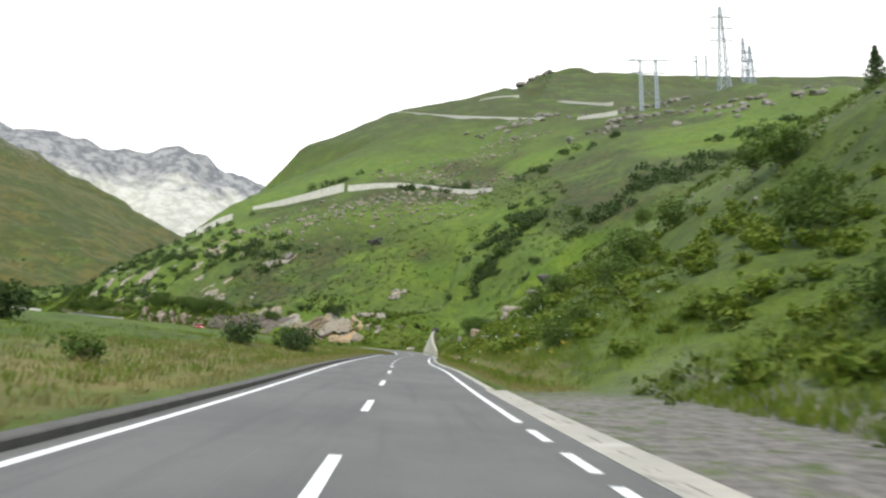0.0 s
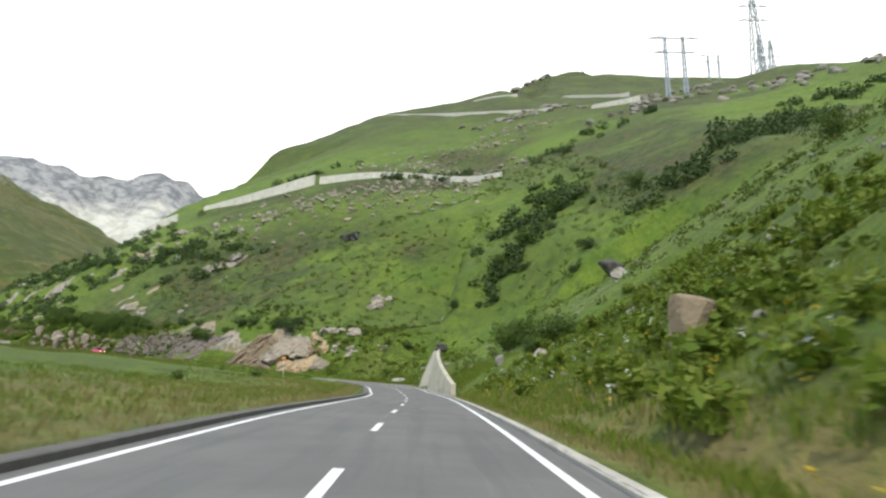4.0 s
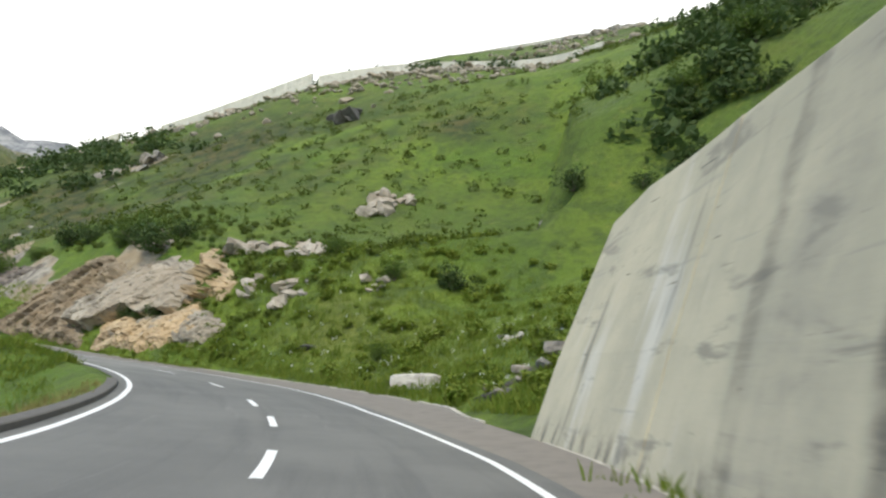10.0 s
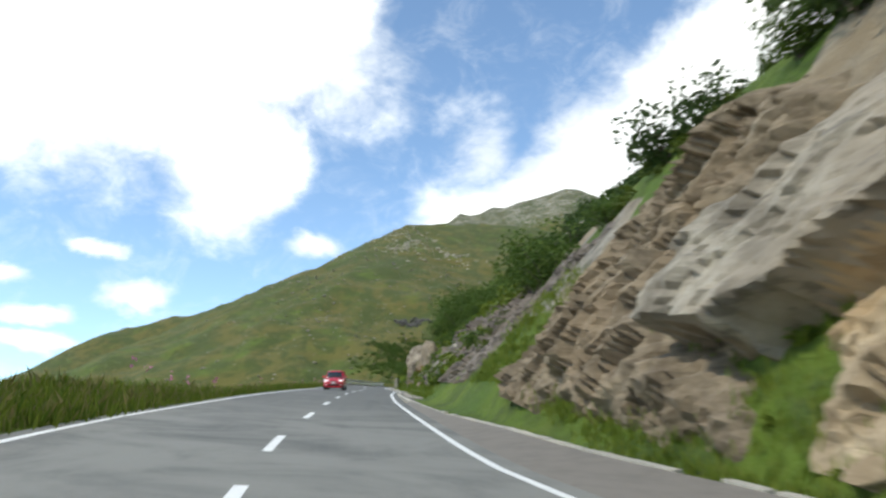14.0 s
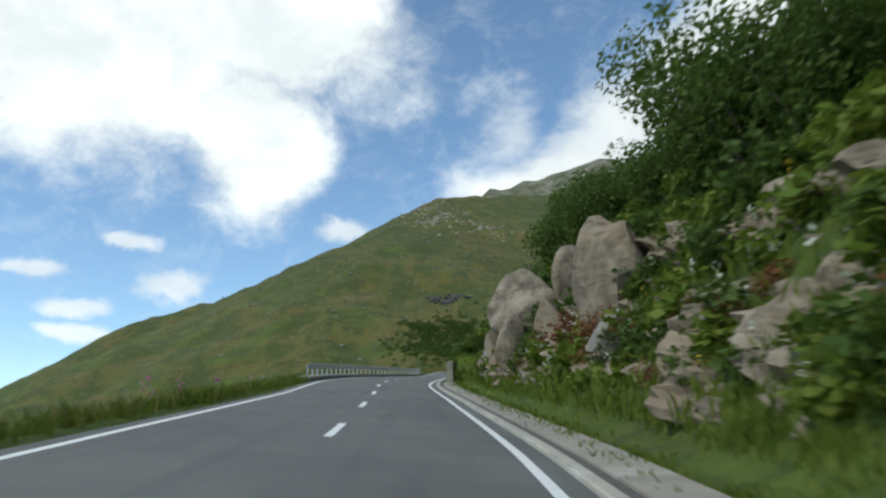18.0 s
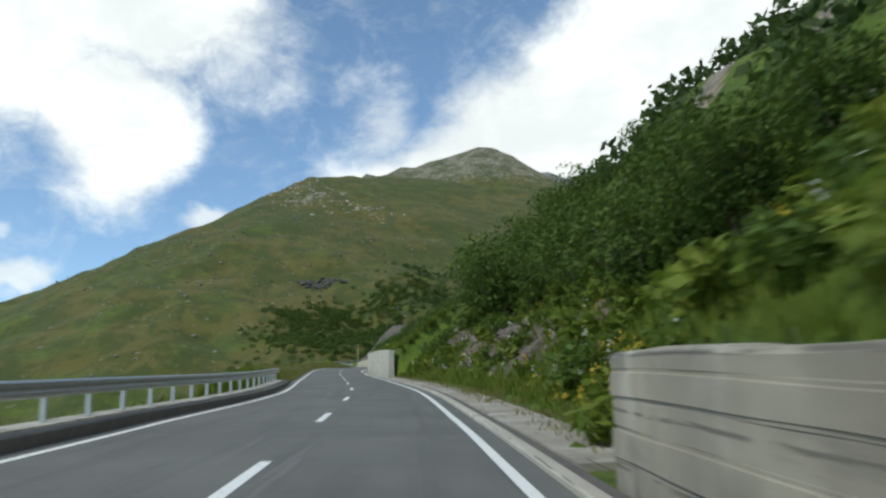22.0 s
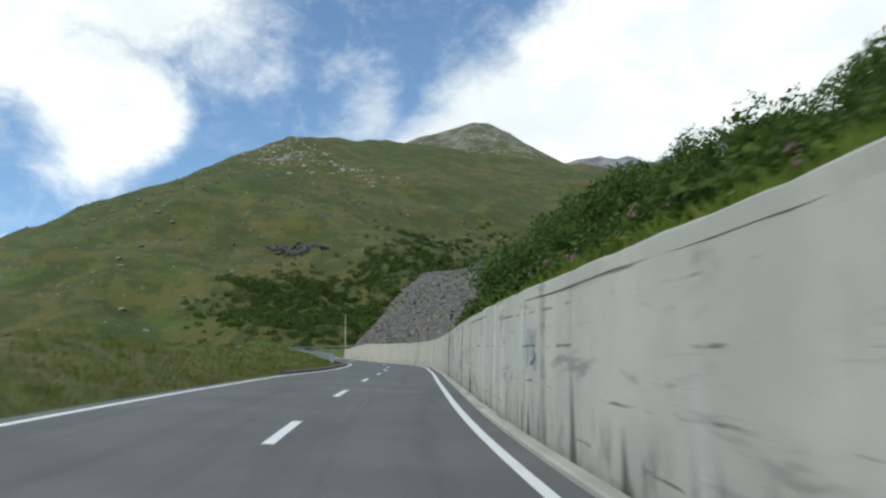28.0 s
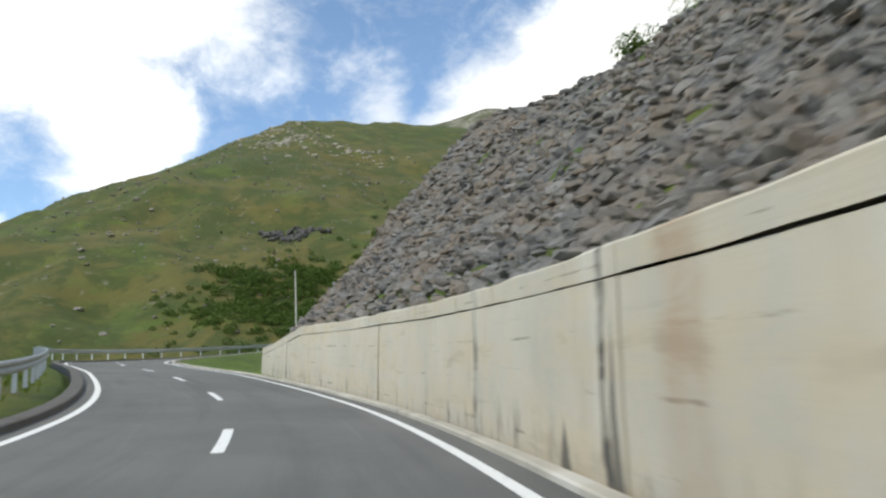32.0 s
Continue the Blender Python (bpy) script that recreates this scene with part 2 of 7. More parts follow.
def ridge(x, y, crest, k):
    """A mountain under a crest line of (x, y, z), falling k to each side."""
    best = np.full(np.shape(x), -1e4)
    for (ax, ay, az), (bx, by, bz) in zip(crest[:-1], crest[1:]):
        ex, ey = bx - ax, by - ay
        t = np.clip(((x - ax) * ex + (y - ay) * ey) / (ex * ex + ey * ey), 0, 1)
        best = np.maximum(best, az + (bz - az) * t - k * np.hypot(x - ax - t * ex, y - ay - t * ey))
    return best


def natural(x, y, s, l, zr):
    """The mountainside as it was before the road was cut into it."""
    r60, r14 = rough(x, y, 90, 4, 3), rough(x, y, 16, 4, 7)
    slope = 57 + 0.30 * (np.minimum(x, 185) + 25) - 0.25 * np.maximum(x - 185, 0) + 0.53 * (y - 285)
    slope = slope - 6 * step(x, 40, 110) * step(y, 330, 400) - 0.22 * np.clip(y - 440, 0, 130) * step(x, 55, 115)
    slope = slope - 20 * np.exp(-((x - 272) / 50) ** 2) * step(y, 560, 680)
    # the shoulder under the upper road, and the hollow at the foot of the meadow
    west = -150 - 110 * step(y, 400, 520)
    slope = slope + 8.5 * step(y, 275, 330) * step(x, 25, -45) * step((x - west) / 45, 0, 1) - 13.5 * np.exp(-((x - 6) / 34) ** 2 - ((y - 250) / 24) ** 2)
    crest = 266.5 - 0.2 * (y - 708) + np.where(x < -50, 1.0, 0.41) * (x + 50)
    hill = np.minimum(slope + 5 * r60 + 1.2 * r14, np.minimum(crest, 372 - 0.1 * (y - 800)) + 8 * r60)
    knob = ridge(x, y, [(70, 800, 345), (100, 795, 358), (143, 790, 364), (185, 800, 352), (240, 810, 330)], 0.75) + 9 * rough(x, y, 40, 3, 5)
    hill = np.maximum(hill, knob)
    # spur on the uphill side of the first straight, with the gully behind it
    gx = np.interp(y, [-200, 0, 100, 190, 207, 312, 400, 900], [9, 4.5, 0.5, -2, -4, 14, 34, 140])
    foot = np.where(y < 205, np.interp(y, RD[:240, 1], RD[:240, 2]) + 0.4, 57 + 0.30 * (gx + 25) + 0.53 * (y - 285) - 2)
    d = np.maximum(x - gx, 0)
    k = np.interp(y, [-100, 60, 190, 260, 420, 650], [0.62, 0.66, 0.64, 0.5, 0.28, 0.0])
    spur = foot + k * np.minimum(d, 62) + 0.2 * k * np.clip(d - 62, 0, 120) + step(d, 0, 25) * (3.0 * r60 + 1.1 * r14)
    spur = np.where(x > gx, np.minimum(spur, 330 + 6 * r60), -1e4)
    hill = np.maximum(hill, spur) + 1.6 * np.clip(1 - np.abs(hill - spur) / 6.5, 0, 1) ** 2
    # low grassy bank on the other side, and inside the bend
    bank = zr + np.minimum(0.125 * np.maximum(-l - 5, 0), 4.0) - 0.35 * np.maximum(-l - 48, 0) + 0.8 * r14 * step(-l, 5, 20)
    low = np.where(l < 0, bank, -1e4) * 1.0
    wl = 1 - step(s, 170, 222)
    hill = np.where((l < 0) & (wl > 0), np.maximum(hill, low * wl + hill * (1 - wl)), hill)
    # the mountain ahead, its rocky top, the far ridges and the high range
    ahead = ridge(x, y, [(-815, 560, 150), (-862, 660, 215), (-880, 745, 277), (-889, 893, 363), (-856, 1042, 390), (-721, 1163, 362), (-600, 1400, 350)], 0.56) + 9 * r60 + 2.5 * r14
    ahead = ahead + step(ahead, 330, 230) * (15 * rough(x, y, 130, 4, 55) - 12 * np.abs(rough(x + 0.5 * y, y, 70, 3, 56)))
    peak = ridge(x, y, [(-1469, 1516, 654), (-1382, 1605, 674), (-1309, 1669, 694), (-1247, 1719, 724), (-1205, 1752, 690), (-1152, 1787, 615), (-1103, 1818, 588), (-1064, 1841, 606), (-1040, 1855, 585), (-1004, 1874, 565), (-878, 1934, 505)], 0.78) + 7 + 5 * r60 + 7 * rough(x, y, 45, 4, 21) + 11 * (1 - 2 * np.abs(rough(x + 0.4 * y, y, 55, 4, 24, 0.62)))
    left = ridge(x, y, [(-1440, 1160, 420), (-1528, 944, 362), (-1618, 709, 284), (-1651, 573, 186), (-1690, 380, 60)], 0.62) + 8 * r60 + 5 * rough(x, y, 45, 4, 23)
    beyond = ridge(x, y, [(-3300, 900, 230), (-3500, 300, 250), (-3500, -400, 200)], 0.35) + 20 * r60
    range_ = ridge(x, y, [(-500, 3650, 780), (-820, 3510, 935), (-1220, 3390, 1125), (-1500, 3280, 1058), (-1780, 3130, 1118), (-2300, 2770, 1110), (-2700, 2400, 980)], 0.85)
    range_ = range_ + (60 * rough(x, y, 260, 5, 33, 0.62) + 95 * (0.4 - np.abs(rough(x, y, 260, 4, 34, 0.62)))) * step(y, 2200, 2900)
    floor = -70 + 0.02 * (y - 200) + 30 * rough(x, y, 500, 3, 40)
    for m in (ahead, peak, left, beyond, range_, floor):
        hill = np.maximum(hill, m)
    return hill


# retaining walls on the uphill side: from, to, metres right of the centre, and heights along them
WALLS = [dict(s=(143.6, 192.6), at=[143.6, 148, 154, 160, 166, 170, 176, 186, 190.8, 192.6], l=[4.2, 4.05, 3.85, 3.77, 3.85, 4.0, 4.4, 5.3, 5.75, 5.95], h=[1.1, 1.7, 2.5, 3.3, 4.05, 4.65, 5.2, 5.95, 5.95, 5.4], lean=[.1, .12, .16, .18, .2, .22, .27, .36, .42, .43]),
         dict(s=(348.0, 371.6), at=[348, 371.6], l=[4.0, 4.0], h=[1.5, 1.4], lean=[.05, .05]),
         dict(s=(430.6, 589.0), at=[430.6, 445, 475, 495, 530, 557, 570, 580, 589], l=[3.9, 3.85, 3.8, 3.78, 3.72, 3.65, 3.6, 3.8, 4.7], h=[2.25, 2.52, 2.38, 2.22, 2.22, 2.0, 2.05, 1.9, 1.0], lean=[.06] * 9)]


def wall_top(s):
    """Height and lateral place of the wall at s, 0 where there is none."""
    h = np.zeros(np.shape(s))
    l = np.full(np.shape(s), 5.0)
    for q in WALLS:
        on = (s >= q["s"][0]) & (s <= q["s"][1])
        h = np.where(on, np.interp(s, q["at"], q["h"]), h)
        l = np.where(on, np.interp(s, q["at"], q["l"]) + np.interp(s, q["at"], q["lean"]) * h, l)
    return h, l


# how steeply the right-hand cutting rises, along the road
CUT_S = [-40, 0, 60, 120, 143, 197, 203, 214, 226, 245, 262, 280, 300, 342, 346, 350, 375, 400, 424, 430, 440, 470, 500, 518, 532, 560, 573, 586, 592, 640]
CUT_K = [.35, .35, .6, .62, .55, .5, .42, .45, 1.15, 1.5, 1.15, 1.12, 1.38, 1.2, .78, .58, .72, 1.0, .95, .75, .42, .38, .40, .47, .60, .84, .98, 1.12, .25, .25]

SHOULDER_S = [415, 440, 500, 535, 550, 565, 573, 585, 600]
SHOULDER_L = [400, 26, 21, 18, 13, 12, 10, 8.2, 30]


def ground_height(x, y):
    shape = np.shape(x)
    x, y = np.ravel(x).astype(float), np.ravel(y).astype(float)
    s, l = by_road(x, y)
    zr = on_road(np.clip(s, -LEAD, S_END), l)[:, 2]
    n = natural(x, y, s, l, zr)
    hw, lw = wall_top(s)
    fine = rough(x, y, 5.5, 4, 11) + 0.35 * rough(x, y, 2.4, 3, 13)
    side = np.abs(l)
    start = np.where(l > 0, np.where(hw > 0, lw + 0.55, np.interp(s, [-40, 22, 30, 136, 191, 200, 225, 245, 258, 270, 300], [9, 9, 4.7, 5.0, 6.4, 7.5, 7.3, 6.3, 5.3, 5.3, 5.3])), 4.6)
    kc = np.where(l > 0, np.interp(s, CUT_S, CUT_K), 0.35)
    run = np.maximum(side - start, 0)
    # the bank above the last wall ends in a shoulder before the hill goes on
    crest = np.where(l > 0, np.interp(s, SHOULDER_S, SHOULDER_L), 400.0)
    flat = np.interp(s, [415, 440], [0.03, 0.004])
    steep = zr + hw * (l > 0) + kc * np.minimum(run, crest) + 0.12 * np.maximum(run - crest, 0) + np.where(l > 0, flat, 0.012) * np.maximum(run - np.where(l > 0, np.interp(s, [415, 440], [14, 60]), 14), 0) ** 2 + np.where(l > 0, 0.55, 0.25) * fine * np.minimum(run * 0.35, 1.6)
    fill = zr - np.where(l > 0, 0.2, 0.5) * run - 0.02 * np.maximum(run - 20, 0) ** 2 + 0.2 * fine * np.minimum(run, 1.0)
    z = np.clip(n, fill, steep)
    z = np.where(side < 3.9, zr - 0.25, np.where(run <= 0, zr - 0.05 + 0.04 * fine, z))
    return z.reshape(shape), s.reshape(shape), l.reshape(shape)


# ---- materials ----
def material(name):
    m = bpy.data.materials.new(name)
    m.use_nodes = True
    t = Nodes(m.node_tree)
    o = t.add("ShaderNodeOutputMaterial")
    b = t.add("ShaderNodeBsdfPrincipled")
    m.node_tree.links.new(b.outputs[0], o.inputs[0])
    pos = t.add("ShaderNodeNewGeometry").outputs["Position"]
    return m, t, b, pos


def finish(t, b, color, rough_, bump=None, strength=0.4, distance=0.05):
    t.put(b, "Base Color", color), t.put(b, "Roughness", rough_)
    if bump is not None:
        n = t.add("ShaderNodeBump", None, Height=bump, Strength=strength, Distance=distance)
        t.put(b, "Normal", n.outputs[0])


def ground_material():
    m, t, b, pos = material("mountain_meadow")
    mask = t.add("ShaderNodeAttribute", dict(attribute_name="cover"))
    sep = t.add("ShaderNodeSeparateColor", None, Color=mask.outputs["Color"])
    rock_m, dry_m, gravel_m, heath_m = sep.outputs[0], sep.outputs[1], sep.outputs[2], mask.outputs["Alpha"]
    big, mid, small, fine = t.noise(pos, 0.02, 5), t.noise(pos, 0.13, 6, 0.6), t.noise(pos, 1.3, 6, 0.7), t.noise(pos, 7.0, 5, 0.7)
    c = t.mix(t.band(mid, 0.36, 0.64), (0.082, 0.148, 0.009), (0.136, 0.198, 0.014))
    c = t.mix(t.math("MULTIPLY", t.band(big, 0.45, 0.62), 0.6), c, (0.075, 0.115, 0.014))
    c = t.mix(t.math("MULTIPLY", t.band(t.noise(pos, 0.045, 7, 0.7, 0.6), 0.54, 0.70), 0.45), c, (0.128, 0.108, 0.030))
    c = t.mix(t.math("MULTIPLY", t.band(t.noise(pos, 0.30, 7, 0.7, 0.4), 0.50, 0.62), 0.70), c, (0.046, 0.080, 0.012))
    c = t.mix(t.math("MULTIPLY", t.band(t.noise(pos, 0.55, 5, 0.7), 0.58, 0.72), 0.5), c, (0.21, 0.225, 0.04))
    c = t.mix(t.math("MULTIPLY", t.band(small, 0.44, 0.66), 0.62), c, (0.045, 0.070, 0.010))
    c = t.mix(t.math("MULTIPLY", dry_m, t.band(t.noise(pos, 0.5, 6, 0.7), 0.30, 0.60)), c, (0.30, 0.22, 0.085))
    c = t.mix(t.math("MULTIPLY", t.band(fine, 0.5, 0.75), 0.45), c, (0.18, 0.20, 0.038))
    tuft = t.noise(pos, 0.42, 8, 0.72, 0.5)
    moor = t.mix(t.band(tuft, 0.42, 0.60), (0.026, 0.042, 0.008), t.mix(t.band(t.noise(pos, 0.07, 6, 0.65), 0.40, 0.60), (0.066, 0.092, 0.013), (0.092, 0.078, 0.021)))
    c = t.mix(t.math("MULTIPLY", heath_m, t.band(t.noise(pos, 0.05, 7, 0.68), 0.30, 0.52)), c, moor)
    stone = t.mix(t.band(t.noise(pos, 3.0, 6, 0.75), 0.35, 0.7), (0.16, 0.145, 0.125), (0.36, 0.33, 0.29))
    c = t.mix(t.math("MULTIPLY", gravel_m, t.band(small, 0.30, 0.52)), c, stone)
    far_a, far_b = t.noise(pos, 0.012, 8, 0.72, 0.8), t.noise(pos, 0.05, 8, 0.75, 0.5)
    wide = t.band(t.add("ShaderNodeSeparateXYZ", None, Vector=pos).outputs[0], -330.0, -420.0)
    c = t.mix(t.math("MULTIPLY", t.math("MULTIPLY", t.band(far_a, 0.42, 0.56), wide), 0.8), c, (0.138, 0.102, 0.026))
    c = t.mix(t.math("MULTIPLY", t.math("MULTIPLY", t.band(far_b, 0.46, 0.56), wide), 0.85), c, (0.036, 0.056, 0.008))
    c = t.mix(t.math("MULTIPLY", wide, 0.30), c, (0.066, 0.080, 0.011))
    c = t.mix(t.math("MULTIPLY", t.math("MULTIPLY", t.band(t.noise(pos, 0.11, 6, 0.7, 0.4), 0.60, 0.68), wide), 0.55), c, (0.20, 0.185, 0.13))
    rock_n = t.noise(pos, 0.9, 8, 0.7)
    rock = t.mix(t.band(rock_n, 0.35, 0.68), (0.15, 0.13, 0.105), (0.40, 0.36, 0.29))
    rock = t.mix(t.math("MULTIPLY", t.band(t.noise(pos, 0.22, 5), 0.45, 0.62), 0.7), rock, (0.33, 0.25, 0.15))
    high = t.band(t.add("ShaderNodeSeparateXYZ", None, Vector=pos).outputs[2], 300.0, 480.0)
    rock = t.mix(high, rock, t.mix(t.band(t.noise(pos, 0.03, 8, 0.72), 0.40, 0.62), (0.085, 0.090, 0.050), (0.24, 0.225, 0.18)))
    up = t.add("ShaderNodeSeparateXYZ", None, Vector=t.add("ShaderNodeNewGeometry").outputs["Normal"]).outputs[2]
    steep = t.band(t.math("ADD", up, t.math("MULTIPLY", t.math("SUBTRACT", t.noise(pos, 0.35, 6, 0.65), 0.5), 0.4)), 0.45, 0.36)
    bare = t.math("MAXIMUM", steep, t.band(t.math("ADD", rock_m, t.math("MULTIPLY", t.math("SUBTRACT", mid, 0.5), 0.9)), 0.42, 0.55))
    finish(t, b, t.mix(bare, c, rock), 0.95, t.math("ADD", t.math("ADD", small, t.math("MULTIPLY", fine, 0.35)), t.math("MULTIPLY", rock_n, 0.6)), 1.0, 0.35)
    return m


def far_material():
    m, t, b, pos = material("high_rock")
    n = t.noise(pos, 0.02, 9, 0.7)
    z = t.add("ShaderNodeSeparateXYZ", None, Vector=pos).outputs[2]
    # grey cliff rock, its shade put into the darker bluish tone
    c = t.mix(t.band(n, 0.40, 0.60), (0.13, 0.135, 0.14), (0.30, 0.295, 0.28))
    c = t.mix(t.math("MULTIPLY", t.band(t.math("ADD", z, t.math("MULTIPLY", t.noise(pos, 0.008, 6), 380.0)), 1120.0, 1010.0), 0.9), c, t.mix(t.band(n, 0.42, 0.6), (0.40, 0.385, 0.32), (0.55, 0.53, 0.46)))
    finish(t, b, c, 0.95, n, 0.6, 8.0)
    return m


def asphalt_material():
    m, t, b, pos = material("asphalt")
    uv = t.add("ShaderNodeUVMap").outputs[0]
    along = t.add("ShaderNodeMapping", None, Vector=uv, Scale=(0.06, 1.0, 1.0)).outputs[0]
    fine, mid, drag = t.noise(pos, 45, 3), t.noise(pos, 0.35, 5, 0.6), t.noise(along, 1.6, 5, 0.6)
    c = t.mix(t.band(mid, 0.3, 0.7), (0.110, 0.110, 0.100), (0.147, 0.146, 0.131))
    c = t.mix(t.math("MULTIPLY", t.band(drag, 0.48, 0.68), 0.45), c, (0.072, 0.073, 0.069))
    c = t.mix(t.math("MULTIPLY", t.band(fine, 0.45, 0.75), 0.45), c, (0.19, 0.19, 0.185))
    c = t.mix(t.math("MULTIPLY", t.band(t.noise(along, 0.9, 8, 0.68, 1.2), 0.60, 0.70), 0.5), c, (0.21, 0.205, 0.19))
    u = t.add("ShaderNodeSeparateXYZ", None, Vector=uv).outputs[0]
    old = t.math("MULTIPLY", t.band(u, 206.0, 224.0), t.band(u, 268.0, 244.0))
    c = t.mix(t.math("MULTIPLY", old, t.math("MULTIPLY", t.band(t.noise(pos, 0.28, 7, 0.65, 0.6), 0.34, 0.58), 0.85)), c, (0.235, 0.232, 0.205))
    finish(t, b, c, 0.85, fine, 0.25, 0.01)
    return m


def paint_material():
    m, t, b, pos = material("road_paint")
    n = t.noise(pos, 9, 6, 0.7)
    finish(t, b, t.mix(t.band(n, 0.52, 0.78), (0.80, 0.80, 0.77), (0.42, 0.42, 0.40)), 0.6, n, 0.2, 0.005)
    return m


def concrete_material(name="concrete", base=(0.40, 0.395, 0.36), warm=(0.48, 0.455, 0.40), dirt=0.6, marks=(), seams=0.53, wedges=(), cracks=0.45):
    """Cast concrete; its UV runs along the wall and up it, so that stains run down and board marks lie level."""
    m, t, b, pos = material(name)
    uv = t.add("ShaderNodeUVMap").outputs[0]

    def stretched(a, c):
        return t.add("ShaderNodeMapping", None, Vector=uv, Scale=(a, c, 1.0)).outputs[0]

    n, run = t.noise(pos, 0.5, 7, 0.65), t.noise(stretched(1.0, 0.10), 1.1, 6, 0.66)
    pale, boards = t.noise(stretched(1.0, 0.16), 0.75, 5, 0.6), t.noise(stretched(0.07, 1.0), 3.4, 5, 0.62)
    crack = t.noise(stretched(0.35, 1.0), 1.9, 7, 0.7, 0.8)
    c = t.mix(t.band(n, 0.34, 0.68), base, warm)
    c = t.mix(t.math("MULTIPLY", t.band(pale, 0.54, 0.70), 0.55), c, (0.62, 0.60, 0.55))
    c = t.mix(t.math("MULTIPLY", t.band(run, 0.58, 0.72), dirt), c, (0.14, 0.132, 0.11))
    c = t.mix(t.math("MULTIPLY", t.band(boards, 0.60, 0.68), 0.30), c, (0.22, 0.215, 0.195))
    c = t.mix(t.math("MULTIPLY", t.band(crack, 0.66, 0.71), cracks), c, (0.10, 0.095, 0.085))
    c = t.mix(t.math("MULTIPLY", t.band(t.noise(pos, 14, 4, 0.7), 0.5, 0.75), 0.18), c, (0.25, 0.24, 0.22))
    u = t.add("ShaderNodeSeparateXYZ", None, Vector=uv)
    low = t.math("MULTIPLY", t.band(u.outputs[1], 0.75, 0.05), t.band(t.noise(stretched(1.0, 0.25), 2.6, 5, 0.7), 0.50, 0.62))
    c = t.mix(t.math("MULTIPLY", low, 0.75), c, (0.085, 0.08, 0.068))
    blot = t.noise(stretched(0.30, 1.0), 1.35, 6, 0.66, 0.5)
    c = t.mix(t.math("MULTIPLY", t.band(blot, 0.565, 0.67), 0.62), c, (0.17, 0.16, 0.135))
    seam = t.math("ABSOLUTE", t.math("SUBTRACT", t.math("FRACT", t.math("MULTIPLY", t.math("ADD", u.outputs[1], t.math("MULTIPLY", n, 0.12)), 1.75)), 0.5))
    seam = t.math("MULTIPLY", t.band(seam, 0.055, 0.015), t.band(t.noise(stretched(0.45, 2.2), 1.7, 5, 0.65), seams, seams + 0.07))
    c = t.mix(t.math("MULTIPLY", seam, 0.8), c, (0.09, 0.085, 0.07))
    # water runs, stains and one long warmer stretch at known places along the wall
    wobble = t.math("MULTIPLY", t.math("SUBTRACT", t.noise(stretched(0.6, 0.5), 2.0, 4), 0.5), 0.5)
    for at, wide, depth, tone in marks:
        d = t.math("ABSOLUTE", t.math("SUBTRACT", t.math("ADD", u.outputs[0], wobble), at))
        m_ = t.math("MULTIPLY", t.band(d, wide, wide * 0.35), t.math("ADD", 0.2, t.math("MULTIPLY", t.math("ADD", t.band(run, 0.38, 0.62), t.band(blot, 0.42, 0.60)), 0.55)))
        c = t.mix(t.math("MULTIPLY", m_, depth, 0, True), c, tone)
    # damp wedges that rise from the foot at the joints
    for at, wide, tall in wedges:
        d = t.math("ABSOLUTE", t.math("SUBTRACT", t.math("ADD", u.outputs[0], t.math("MULTIPLY", wobble, 0.3)), at))
        d = t.math("ADD", d, t.math("MULTIPLY", u.outputs[1], wide / tall))
        c = t.mix(t.math("MULTIPLY", t.band(d, wide, wide * 0.6), 0.85), c, (0.085, 0.08, 0.068))
    finish(t, b, c, 0.9, t.math("ADD", n, t.math("MULTIPLY", boards, 0.5)), 0.35, 0.03)
    return m


def rock_material(name, dark, light, tint, scale=1.0, pieces=0.0):
    m, t, b, pos = material(name)
    tilt = t.add("ShaderNodeMapping", None, Vector=pos, Rotation=(0.5, 0.35, 0.6), Scale=(1.0, 1.0, 2.6)).outputs[0]
    n, lay = t.noise(pos, 1.3 * scale, 9, 0.68), t.noise(tilt, 1.1 * scale, 7, 0.65)
    c = t.mix(t.band(n, 0.35, 0.68), dark, light)
    c = t.mix(t.math("MULTIPLY", t.band(t.noise(pos, 0.35 * scale, 5), 0.42, 0.62), 0.75), c, tint)
    c = t.mix(t.math("MULTIPLY", t.band(lay, 0.56, 0.66), 0.6), c, (dark[0] * 0.45, dark[1] * 0.45, dark[2] * 0.45))
    rnd = t.add("ShaderNodeObjectInfo").outputs["Random"]
    c = t.mix(t.math("MULTIPLY", rnd, 0.3), c, (dark[0], dark[1], dark[2]))
    if pieces:
        own = t.add("ShaderNodeNewGeometry").outputs["Random Per Island"]
        c = t.mix(t.math("MULTIPLY", t.band(own, 0.3, 1.0), pieces), c, light)
        c = t.mix(t.math("MULTIPLY", t.band(t.math("FRACT", t.math("MULTIPLY", own, 7.3)), 0.55, 1.0), pieces), c, tint)
    finish(t, b, c, 0.92, t.math("ADD", n, lay), 0.9, 0.12)
    return m


